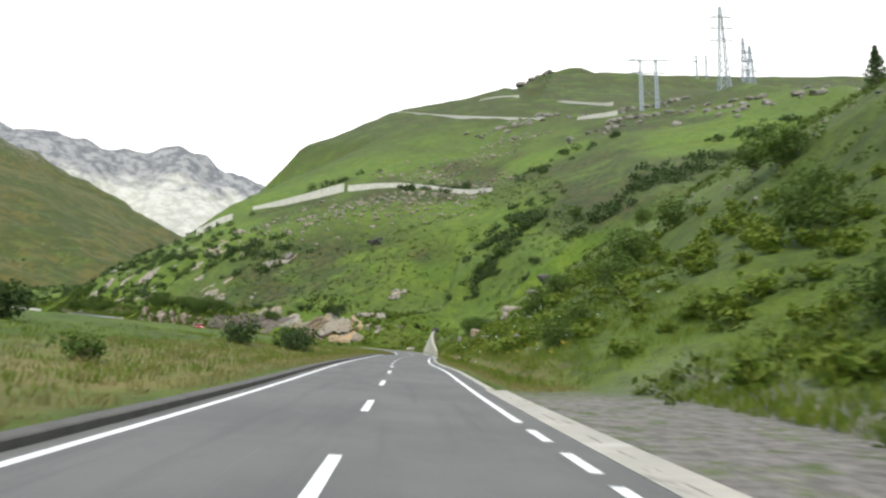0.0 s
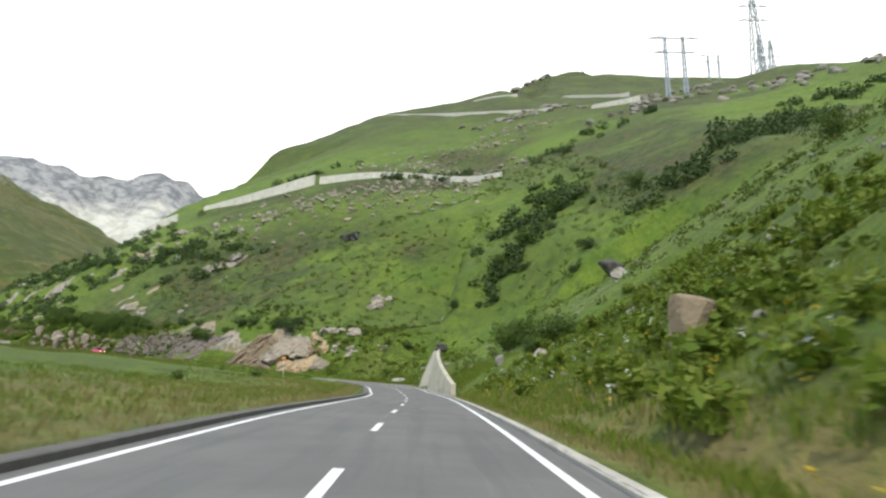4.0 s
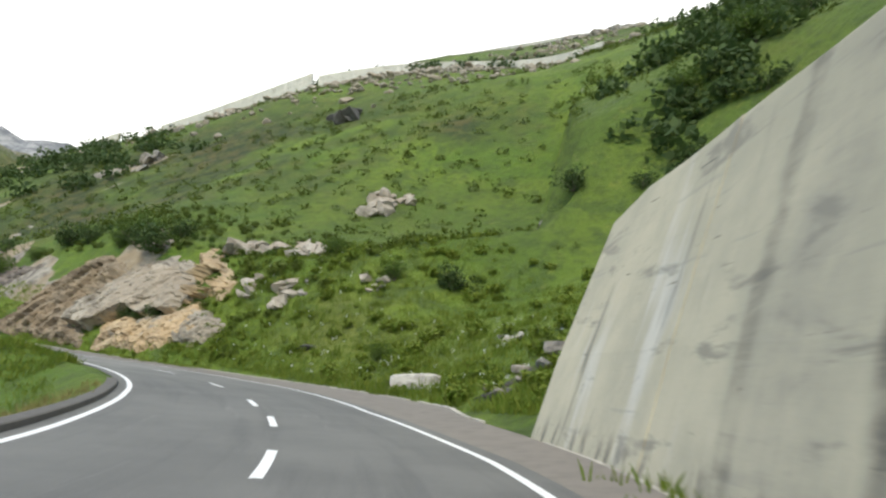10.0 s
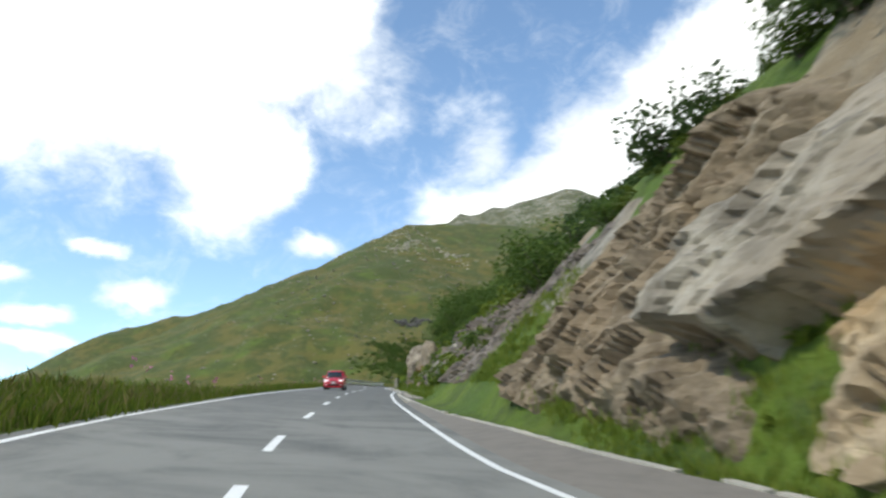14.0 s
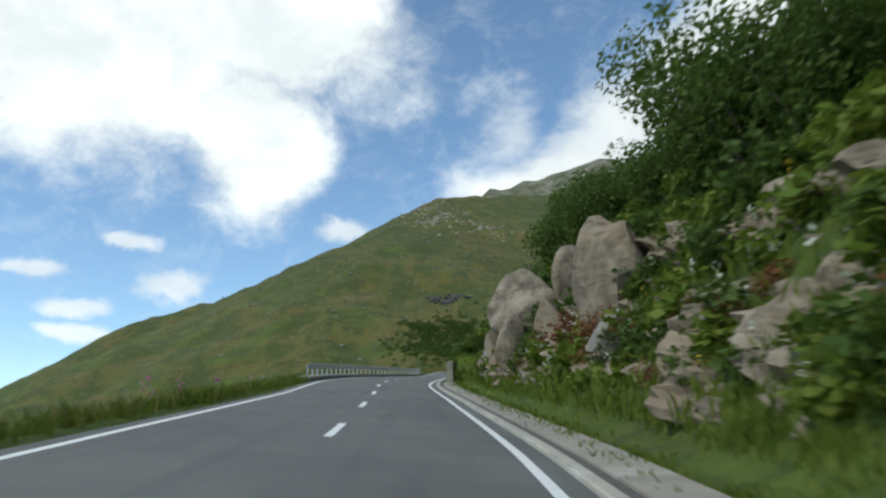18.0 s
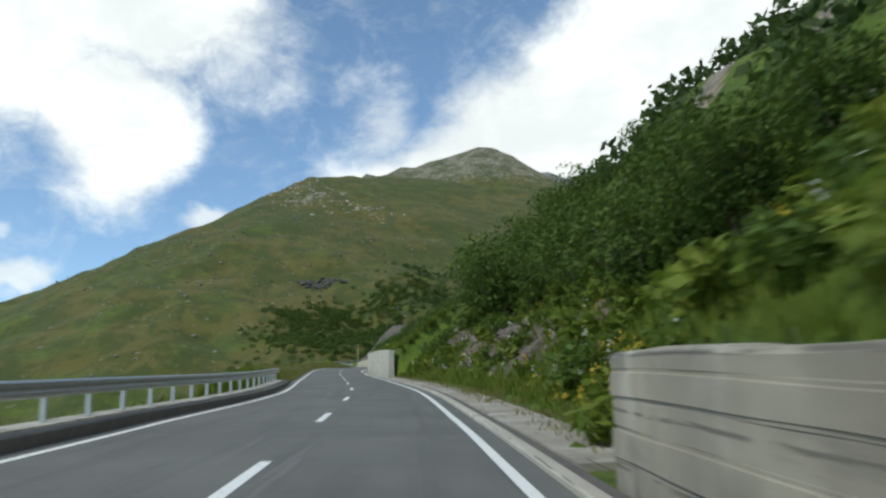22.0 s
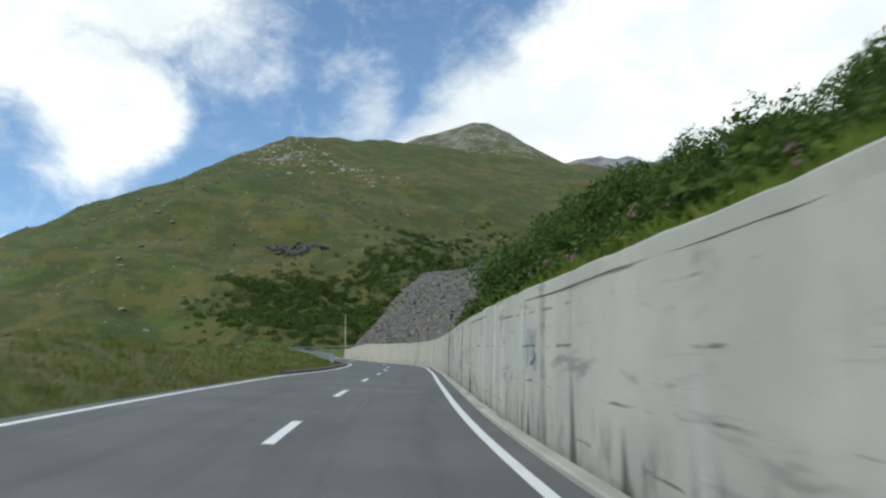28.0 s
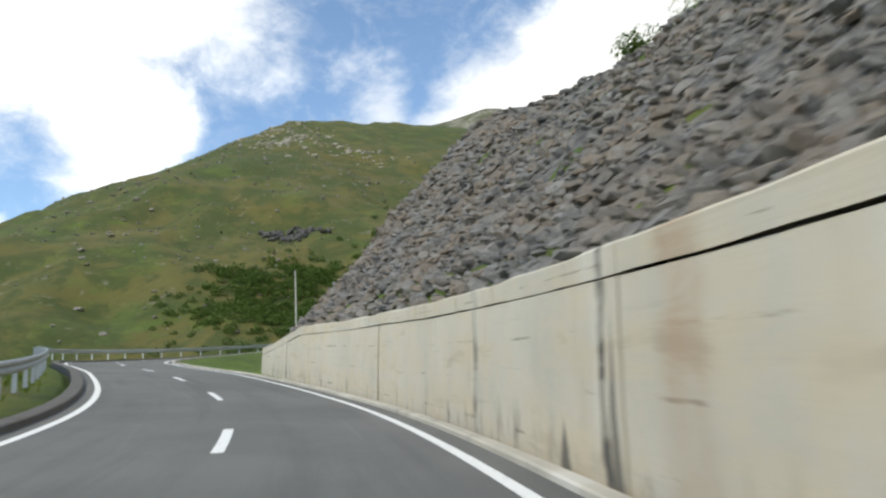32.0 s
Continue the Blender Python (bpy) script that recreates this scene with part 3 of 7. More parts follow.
def leaf_material(name, a, c_, d):
    m, t, b, pos = material(name)
    rnd = t.add("ShaderNodeNewGeometry").outputs["Random Per Island"]
    own = t.add("ShaderNodeObjectInfo").outputs["Random"]
    c = t.mix(rnd, a, c_)
    c = t.mix(t.math("MULTIPLY", t.band(t.noise(pos, 0.8, 3), 0.45, 0.65), 0.5), c, d)
    c = t.mix(t.math("MULTIPLY", own, 0.25), c, d)
    finish(t, b, c, 0.65)
    t.put(b, "Specular IOR Level", 0.25)
    soft = t.add("ShaderNodeBsdfTranslucent", None, Color=c)
    mix = t.add("ShaderNodeMixShader", None, i0=0.36, i1=b.outputs[0], i2=soft.outputs[0])
    o = [n for n in t.tree.nodes if n.bl_idname == "ShaderNodeOutputMaterial"][0]
    t.tree.links.new(mix.outputs[0], o.inputs[0])
    return m


def plain_material(name, color, rough_=0.5, metal=0.0, spread=0.25, scale=8.0, coat=0.0):
    m, t, b, pos = material(name)
    n = t.noise(pos, scale, 6, 0.65)
    c = t.mix(t.math("MULTIPLY", t.band(n, 0.4, 0.7), spread), color, tuple(0.55 * v for v in color))
    finish(t, b, c, t.math("ADD", t.math("MULTIPLY", n, 0.15), rough_ - 0.07), n, 0.1, 0.01)
    t.put(b, "Metallic", metal), t.put(b, "Coat Weight", coat)
    return m


WET, RUST, LIME = (0.07, 0.066, 0.058), (0.30, 0.19, 0.11), (0.68, 0.66, 0.60)
M_GROUND, M_FAR, M_ASPHALT, M_PAINT = ground_material(), far_material(), asphalt_material(), paint_material()
M_CONCRETE = concrete_material("grey_concrete", (0.385, 0.355, 0.262), (0.48, 0.435, 0.315), 0.75, [(174.8, 2.4, 0.42, (0.20, 0.19, 0.165)), (178.8, 0.95, 1.0, WET), (178.6, 0.4, 0.9, WET), (181.0, 0.5, 0.7, WET), (173.0, 0.3, 0.45, WET), (183.0, 1.6, 0.35, (0.20, 0.19, 0.165)), (165.0, 0.3, 0.3, WET), (184.0, 0.35, 0.5, WET), (150, 0.4, 0.4, WET)], 0.60, cracks=0.15)
M_WALL2 = concrete_material("cream_concrete", (0.40, 0.385, 0.325), (0.49, 0.465, 0.39), 0.6, [(514.4, 0.42, 1.0, WET), (510.2, 0.16, 0.9, WET), (517.0, 0.12, 0.7, WET), (496.0, 0.3, 0.5, WET), (523.0, 0.8, 0.6, WET), (562.0, 44.0, 0.62, (0.50, 0.425, 0.30)), (526.5, 3.2, 0.6, (0.17, 0.14, 0.10)), (527.5, 1.2, 0.7, WET), (531.5, 1.0, 0.5, WET), (558.9, 0.14, 0.9, WET), (563.5, 0.2, 0.6, WET), (547, 0.35, 0.55, RUST), (548.2, 0.4, 0.8, LIME), (545.6, 0.3, 0.7, LIME), (557.5, 0.5, 0.45, RUST), (476.4, 0.12, 0.8, WET), (484, 0.2, 0.6, WET), (502, 0.2, 0.8, LIME), (505, 0.15, 0.7, LIME)], wedges=[(492.0, 0.16, 0.7), (494.1, 0.22, 1.3), (497.3, 0.16, 0.6), (483.5, 0.16, 0.7), (476.9, 0.18, 0.8), (510.0, 0.25, 0.9), (558.7, 0.14, 1.9), (560.0, 0.18, 0.6), (549.5, 0.12, 0.5), (470.5, 0.15, 0.5), (488.0, 0.12, 0.5)])
M_LOWWALL = concrete_material("cracked_concrete", (0.235, 0.215, 0.168), (0.36, 0.325, 0.25), 0.45, [(358.2, 0.7, 0.6, (0.115, 0.082, 0.058)), (353.5, 1.6, 0.35, (0.15, 0.125, 0.095)), (366.0, 2.0, 0.35, (0.17, 0.14, 0.105)), (363.0, 0.5, 0.35, LIME)], 0.44)
M_KERB = concrete_material("kerb_concrete", (0.36, 0.34, 0.285), (0.47, 0.435, 0.36), 0.5)
M_SLABS = concrete_material("old_slab_concrete", (0.26, 0.235, 0.19), (0.36, 0.325, 0.265), 0.5)
M_BERM = plain_material("dark_berm", (0.115, 0.108, 0.095), 0.9, 0, 0.5, 3.0)
M_OLDWAY = plain_material("brown_asphalt", (0.195, 0.173, 0.145), 0.9, 0, 0.35, 2.0)
M_ROCK = rock_material("grey_rock", (0.13, 0.118, 0.10), (0.38, 0.35, 0.30), (0.27, 0.235, 0.19))
M_TANROCK = rock_material("tan_rock", (0.125, 0.10, 0.073), (0.42, 0.355, 0.27), (0.30, 0.235, 0.16))
M_OCHRE = rock_material("ochre_rock", (0.27, 0.20, 0.12), (0.55, 0.44, 0.29), (0.46, 0.32, 0.17), 0.8)
M_SLABROCK = rock_material("pale_grey_rock", (0.17, 0.145, 0.11), (0.42, 0.375, 0.30), (0.31, 0.255, 0.185), 0.7)
M_OUTCROP = rock_material("lichened_outcrop", (0.22, 0.19, 0.15), (0.48, 0.43, 0.355), (0.34, 0.285, 0.215), 0.9)
M_BANKROCK = rock_material("bank_rock", (0.075, 0.063, 0.052), (0.23, 0.195, 0.165), (0.17, 0.135, 0.105), 1.3)
M_EARTH = rock_material("brown_earth_rock", (0.15, 0.115, 0.075), (0.36, 0.29, 0.20), (0.28, 0.205, 0.125), 1.4)
M_DARKROCK = rock_material("dark_rock", (0.05, 0.047, 0.043), (0.16, 0.15, 0.14), (0.10, 0.09, 0.08))
M_WETBED = rock_material("wet_gravel", (0.020, 0.018, 0.015), (0.075, 0.066, 0.055), (0.045, 0.040, 0.030), 3.0)
M_PALE = rock_material("pale_stone", (0.34, 0.31, 0.26), (0.62, 0.58, 0.50), (0.46, 0.40, 0.32))
M_SCREE = rock_material("slate_stone", (0.050, 0.049, 0.047), (0.25, 0.24, 0.22), (0.21, 0.165, 0.12), 1.5, 0.7)
M_LEAF = leaf_material("alder_leaf", (0.062, 0.112, 0.018), (0.135, 0.195, 0.036), (0.046, 0.082, 0.015))
M_DARKLEAF = leaf_material("dark_shrub_leaf", (0.045, 0.080, 0.022), (0.085, 0.125, 0.034), (0.040, 0.066, 0.022))
M_GRASS = leaf_material("grass_blade", (0.110, 0.180, 0.016), (0.225, 0.255, 0.040), (0.085, 0.135, 0.014))
M_HEATH = leaf_material("bilberry_leaf", (0.070, 0.108, 0.014), (0.120, 0.150, 0.022), (0.060, 0.082, 0.014))
M_RUSTLEAF = leaf_material("reddish_leaf", (0.20, 0.065, 0.030), (0.26, 0.12, 0.05), (0.12, 0.08, 0.03))
M_DRY = leaf_material("dry_grass_blade", (0.30, 0.24, 0.10), (0.22, 0.22, 0.07), (0.16, 0.17, 0.05))
M_PINK = leaf_material("pink_flower", (0.50, 0.16, 0.30), (0.62, 0.28, 0.42), (0.35, 0.14, 0.24))
M_WHITE = leaf_material("white_flower", (0.75, 0.75, 0.68), (0.62, 0.64, 0.52), (0.5, 0.55, 0.4))
M_YELLOW = leaf_material("yellow_flower", (0.62, 0.42, 0.04), (0.70, 0.52, 0.07), (0.5, 0.4, 0.05))
M_BARK = plain_material("bark", (0.10, 0.08, 0.06), 0.9, 0, 0.5, 12.0)
M_STEEL = plain_material("galvanised_steel", (0.46, 0.47, 0.47), 0.42, 0.75, 0.3, 5.0)
M_LATTICE = plain_material("pylon_steel", (0.33, 0.36, 0.39), 0.6, 0.3, 0.2, 1.0)
M_WOOD = plain_material("grey_wood", (0.52, 0.50, 0.44), 0.8, 0, 0.4, 4.0)


# ---- helpers for meshes ----
def mesh_data(name, verts, faces, mats, smooth=False):
    """A mesh from arrays; faces is one array or a list of lists."""
    me = bpy.data.meshes.new(name)
    if isinstance(faces, np.ndarray):
        n, k = faces.shape
        me.vertices.add(len(verts)), me.loops.add(n * k), me.polygons.add(n)
        me.vertices.foreach_set("co", np.asarray(verts, np.float32).ravel())
        me.loops.foreach_set("vertex_index", faces.astype(np.int32).ravel())
        me.polygons.foreach_set("loop_start", np.arange(0, n * k, k, dtype=np.int32))
        me.update(calc_edges=True)
    else:
        me.from_pydata([tuple(map(float, v)) for v in verts], [], [tuple(map(int, f)) for f in faces])
        me.update()
    me.polygons.foreach_set("use_smooth", [smooth] * len(me.polygons))
    for mm in (mats if isinstance(mats, (list, tuple)) else [mats]):
        me.materials.append(mm)
    return me


def mesh_object(name, verts, faces, mat, parent=None, label="", smooth=False, uv=None):
    me = mesh_data(name, verts, faces, mat, smooth)
    if uv is not None:
        layer = me.uv_layers.new(name="UVMap")
        idx = np.empty(len(me.loops), np.int32)
        me.loops.foreach_get("vertex_index", idx)
        layer.data.foreach_set("uv", np.asarray(uv, np.float32)[idx].ravel())
    ob = new(name, me)
    if parent is not None:
        ob.parent = parent
    return tagged(ob, label)


def part(name, me, parent, label="", at=None):
    ob = new(name, me)
    ob.parent = parent
    if at is not None:
        ob.matrix_basis = at
    return tagged(ob, label)


def merged(pieces):
    """Joins (vertices, faces) lists of plain python shapes."""
    v, f = [], []
    for pv, pf in pieces:
        o = len(v)
        v += [tuple(p) for p in pv]
        f += [tuple(i + o for i in q) for q in pf]
    return v, f


def slab(x0, x1, y0, y1, z0, z1, c=0.0):
    """A box with chamfered upright edges."""
    if c <= 0:
        ring = [(x0, y0), (x1, y0), (x1, y1), (x0, y1)]
    else:
        ring = [(x0 + c, y0), (x1 - c, y0), (x1, y0 + c), (x1, y1 - c), (x1 - c, y1), (x0 + c, y1), (x0, y1 - c), (x0, y0 + c)]
    n = len(ring)
    v = [(x, y, z0) for x, y in ring] + [(x, y, z1) for x, y in ring]
    f = [tuple(range(n))[::-1], tuple(range(n, 2 * n))] + [(i, (i + 1) % n, n + (i + 1) % n, n + i) for i in range(n)]
    return v, f


def tube(p, q, r0, r1, n=8):
    """A tapered rod from p to q."""
    p, q = Vector(p), Vector(q)
    m = (q - p).to_track_quat("Z", "Y").to_matrix()
    v = []
    for c, r in ((p, r0), (q, r1)):
        v += [tuple(c + m @ Vector((r * math.cos(2 * math.pi * i / n), r * math.sin(2 * math.pi * i / n), 0))) for i in range(n)]
    f = [(i, (i + 1) % n, n + (i + 1) % n, n + i) for i in range(n)] + [tuple(range(n))[::-1], tuple(range(n, 2 * n))]
    return v, f


def thing(name, at=(0, 0, 0), label="", category="", group="", kind=""):
    ob = new(name)
    ob.location = at
    return tagged(ob, label, category, group, kind)


def grid_faces(nu, nv):
    i = np.arange(nu - 1)[:, None] * nv + np.arange(nv - 1)[None, :]
    return np.stack([i, i + nv, i + nv + 1, i + 1], -1).reshape(-1, 4)


def sweep(name, s, section, mat, parent=None, label=""):
    """A profile of (metres right of the centre, height) drawn along the road."""
    s = np.asarray(s, float)
    section = [(np.broadcast_to(l(s) if callable(l) else l, s.shape), h) for l, h in section]
    v = np.stack([on_road(s, l, h) for l, h in section], 1)
    n, k = len(s), len(section)
    faces = [tuple(f) for f in grid_faces(n, k)]
    if k > 2:
        faces += [tuple(range(k))[::-1], tuple((n - 1) * k + j for j in range(k))]
    uv = np.stack([np.repeat(s, k), np.stack([a + 2 * b for a, b in section], 1).ravel()], 1)
    return mesh_object(name, v.reshape(-1, 3), faces, mat, parent, label, uv=uv)


# ---- ground ----
def cover(ob, x, y, z):
    """What grows or lies on the ground: bare rock, dry grass, gravel and heath, as masks for its material."""
    s, l = by_road(x, y)
    near = step(np.abs(l), 70, 40)
    rock = near * step(l, 7.5, 9) * step(l, 17, 13) * step(s, 236, 244) * step(s, 292, 262) * step(rough(x, y, 7, 4, 61) + 0.5 - 0.09 * np.maximum(l - 9, 0), 0.05, 0.3)
    rock = np.maximum(rock, 0.8 * near * step(l, 5.2, 6.5) * step(s, 288, 300) * step(s, 432, 420) * step(rough(x, y, 5, 4, 62), 0.12, 0.35))
    rock = np.maximum(rock, 0.20 * step(np.abs(l), 60, 120) + 0.34 * step(z, 440, 640) * step(np.abs(l), 300, 500))
    dry = step(l, -4.2, -5.5) * step(l, -15, -9) * (0.55 + 0.45 * rough(x, y, 9, 3, 65)) * step(s, 215, 150)
    dry = np.maximum(dry, 0.5 * step(l, -4.2, -5.2) * step(l, -11, -7) * step(s, 380, 420))
    dry = np.maximum(dry, 0.7 * step(l, 4, 4.6) * step(l, 8, 5.5) * step(s, 20, 34) * step(s, 148, 130))
    gravel = step(l, 3.6, 3.9) * step(l, 11.5, 9.0) * step(s, 27, 20) * step(s, -70, -60)
    gravel = np.maximum(gravel, step(l, -4.0, -4.4) * step(l, -6.8, -5.4) * step(s, 448, 456) * step(s, 494, 486))
    gravel = np.maximum(gravel, 0.8 * step(l, -4.6, -5.4) * step(l, -12, -8) * step(s, 5, -2))
    heath = step(z + 60 * rough(x, y, 160, 4, 66), 95, 215) * step(np.abs(l), 80, 200)
    heath = np.maximum(heath, (0.55 + 0.4 * step(z, 150, 330)) * step(x, -340, -430))
    heath = np.maximum(heath, step(rough(x, y, 60, 4, 67), 0.1, 0.4) * step(np.abs(l), 10, 60))
    heath = np.maximum(heath, 1.3 * np.exp(-((x + 62) / 48) ** 2 - ((y - 285) / 34) ** 2) * step(l, 9, 16))
    lay = ob.data.attributes.new("cover", "FLOAT_COLOR", "POINT")
    lay.data.foreach_set("color", np.stack([rock, dry, gravel, heath], 1).clip(0, 1).astype(np.float32).ravel())


def near_ground():
    s = np.concatenate([np.arange(-LEAD, S_END - 1, 1.25)])
    l = np.concatenate([np.linspace(-42, -12, 11), np.linspace(-10.5, -5, 8), [-4.7, -4.6, -3.95, -3.85, 3.85, 3.95, 4.49, 4.52], np.linspace(4.9, 16, 22), np.linspace(17, 30, 14), np.linspace(32.5, 60, 12)])
    ss, ll = np.meshgrid(s, l, indexing="ij")
    p = on_road(ss.ravel(), 0)
    nx, ny = np.interp(ss.ravel(), RS, RN[:, 0]), np.interp(ss.ravel(), RS, RN[:, 1])
    x, y = p[:, 0] + nx * ll.ravel(), p[:, 1] + ny * ll.ravel()
    z, _, _ = ground_height(x, y)
    ob = mesh_object("ground", np.stack([x, y, z], 1), grid_faces(len(s), len(l))[:, ::-1], M_GROUND, smooth=True)
    cover(ob, x, y, z)
    return tagged(ob, "steep green alpine meadow cut by the mountain road", "ground", kind="structure")


def axis(lo, hi, mid_lo, mid_hi, fine, grow):
    a, d = [mid_lo], fine
    while a[-1] > lo:
        d = d * grow
        a.append(a[-1] - d)
    b, d = [mid_hi], fine
    while b[-1] < hi:
        d = d * grow
        b.append(b[-1] + d)
    return np.array(sorted(set(a)) [:-1] + list(np.arange(mid_lo, mid_hi, fine)) + b)


def far_ground():
    gx, gy = axis(-4300, 2500, -560, 260, 6.5, 1.024), axis(-900, 4300, -60, 860, 6.5, 1.024)
    x, y = np.meshgrid(gx, gy, indexing="ij")
    z, s, l = ground_height(x, y)
    inside = (s > -LEAD + 6) & (s < S_END - 8) & (l > -36) & (l < 53)
    z = np.where(inside, z - 5.0, z)
    ob = mesh_object("hillside", np.stack([x.ravel(), y.ravel(), z.ravel()], 1), grid_faces(len(gx), len(gy)), [M_GROUND, M_FAR], smooth=True)
    cover(ob, x.ravel(), y.ravel(), z.ravel())
    c = np.array([p.center[:] for p in ob.data.polygons])
    far = (c[:, 1] + 200 * rough(c[:, 0], c[:, 1], 300, 3, 50) > 2350).astype(int)
    ob.data.polygons.foreach_set("material_index", far)
    return tagged(ob, "green mountainsides with rock outcrops under a jagged grey range", "mountain", kind="structure")


near_ground()
far_ground()

# ---- road ----
S_ALL = np.arange(-LEAD, S_END - 2, 1.0)
def off(edge, more):
    """An edge of the road moved sideways."""
    return lambda s: edge(s, more)


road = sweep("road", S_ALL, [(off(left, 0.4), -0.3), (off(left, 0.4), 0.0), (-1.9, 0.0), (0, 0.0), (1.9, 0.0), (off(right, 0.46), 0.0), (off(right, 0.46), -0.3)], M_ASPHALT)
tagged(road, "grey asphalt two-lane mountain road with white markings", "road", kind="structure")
sweep("edge_line", np.arange(-LEAD, S_END - 2, 1.0), [(off(left, 0.08), 0.005), (off(left, -0.08), 0.005)], M_PAINT, road, "solid white edge line")
sweep("edge_line", np.arange(14, S_END - 2, 1.0), [(off(right, -0.08), 0.005), (off(right, 0.08), 0.005)], M_PAINT, road, "solid white edge line")
for a in (-12.0, -9.0, -6.0, -3.0, 0.0, 3.0, 6.0, 8.4, 11.2):
    sweep("edge_dash", np.linspace(a, a + 1.6, 3), [(off(right, -0.08), 0.005), (off(right, 0.08), 0.005)], M_PAINT, road)
# the centre dashes are 3 m long, about 9 m apart, with a drift from one stretch to the next
DRIFT_S = [-40, 16, 45, 73, 123, 134, 160, 186, 199, 217, 289, 308, 336, 372, 392, 413, 477, 496, 515, 534, 564, 574, 700]
DRIFT = [6, 6, 6.9, 8.6, 13.6, 14, 13, 13.5, 17, 17.7, 17.7, 18.5, 19.2, 19.8, 21.5, 24.7, 26.2, 26.2, 27.3, 29, 31.2, 32.2, 32.2]
turn = np.floor((S_ALL - np.interp(S_ALL, DRIFT_S, DRIFT)) / 9)
DASHES = [a - ((a - np.interp(a, DRIFT_S, DRIFT)) % 9) for a in S_ALL[1:][np.diff(turn) > 0]]
# in the bend they stand closer
DASHES = [a for a in DASHES if a < 145 or a > 256] + [149.3, 157.1, 167.0, 177.0, 184.9, 192.1, 198.0, 206.9, 215.6, 227.1, 236.4, 243.0, 251.8]


def middle(s):
    return float(np.interp(s, MIDDLE_S, MIDDLE_L))


for a in DASHES:
    sweep("centre_dash", np.linspace(a, a + (2.6 if 190 < a < 216 else 3), 4), [(middle(a + 1.5) - 0.08, 0.005), (middle(a + 1.5) + 0.08, 0.005)], M_PAINT, road)


def strip(name, a, b_, section, mat, label, category):
    ob = sweep(name, np.arange(a, b_ + 0.1, 1.0), section, mat)
    return tagged(ob, label, category, kind="structure")


def kerb_profile(edge, d, w, h):
    return [(off(edge, d), -0.3), (off(edge, d), h - 0.02), (off(edge, d + 0.03 * np.sign(w)), h), (off(edge, d + w - 0.03 * np.sign(w)), h), (off(edge, d + w), h - 0.02), (off(edge, d + w), -0.3)]


def flat(edge, d0, d1, h0, h1):
    return [(off(edge, d0), -0.3), (off(edge, d0), h0), (off(edge, d1), h1), (off(edge, d1), -0.3)]


KERB = "low pale concrete kerb along the uphill road edge"
strip("kerb", -LEAD, 24, flat(kerb_at, -0.04, 0.6, 0.012, 0.02), M_KERB, "flat pale concrete edging beside the gravel lay-by", "kerb")
strip("kerb", 24, 191, kerb_profile(kerb_at, -0.04, 0.24, 0.08), M_KERB, KERB, "kerb")
strip("lay_by", 174, 268, flat(lambda s, m: np.where(m > 0, kerb_at(s), right(s, 0.462)), 0.0, 1.0, 0.0, 0.10), M_OLDWAY, "old brownish asphalt shoulder in the bend", "pavement")
strip("gutter", 268, 430, flat(kerb_at, 0.2, 0.42, 0.01, 0.01), M_BERM, "dark dirty gutter behind the kerb", "gutter")
strip("kerb", 256, S_END - 3, kerb_profile(kerb_at, -0.03, 0.22, 0.08), M_KERB, KERB, "kerb")
strip("pavement", 276, 346, flat(kerb_at, 0.42, 1.15, 0.05, 0.06), M_SLABS, "narrow weathered concrete strip under the rocks", "pavement")
strip("pavement", 373, 430, flat(kerb_at, 0.42, 1.5, 0.05, 0.06), M_SLABS, "narrow weathered concrete strip along the verge", "pavement")
strip("berm", 6, 205, kerb_profile(left, 0.74, -0.36, 0.13), M_BERM, "low dark asphalt berm along the downhill edge", "kerb")
strip("berm", 336, 413, kerb_profile(left, 0.80, -0.40, 0.22), M_BERM, "dark stained concrete kerb under the guard rail", "kerb")
strip("pavement", 336, 413, flat(left, 1.35, 0.8, 0.26, 0.24), M_KERB, "pale concrete strip carrying the guard rail", "pavement")
strip("berm", 520, S_END - 3, kerb_profile(left, 0.74, -0.36, 0.13), M_BERM, "low dark asphalt berm along the downhill edge", "kerb")

# the broken kerb behind the shoulder of the bend, stone by stone
broken = thing("kerb", tuple(on_road(197, kerb_at(197))), "low broken kerb of single pale stones behind the shoulder", "kerb", kind="structure")
krng = np.random.default_rng(19)
stone_v = slab(-0.52, 0.52, -0.09, 0.09, -0.2, 0.05, 0.02)
KERB_STONES = [mesh_data("kerb_stone", np.array(stone_v[0]) * (q, 1, 1), stone_v[1], M_KERB) for q in (0.8, 1.0, 1.15)]
k_s = 196.0
while k_s < 257:
    step_len = krng.uniform(0.9, 1.15)
    if krng.uniform() > 0.06:
        p = on_road(k_s, kerb_at(k_s, 0.1), 0.08) - np.array(broken.location)
        d = on_road(k_s + 0.6, kerb_at(k_s + 0.6)) - on_road(k_s - 0.6, kerb_at(k_s - 0.6))
        part("kerb_stone", KERB_STONES[int(krng.integers(3))], broken, at=pose(*p, krng.normal(0, 2), krng.normal(0, 1.0) - math.degrees(math.atan2(d[2], math.hypot(d[0], d[1]))), math.degrees(math.atan2(d[1], d[0])) + krng.normal(0, 1.5)))
    k_s += step_len


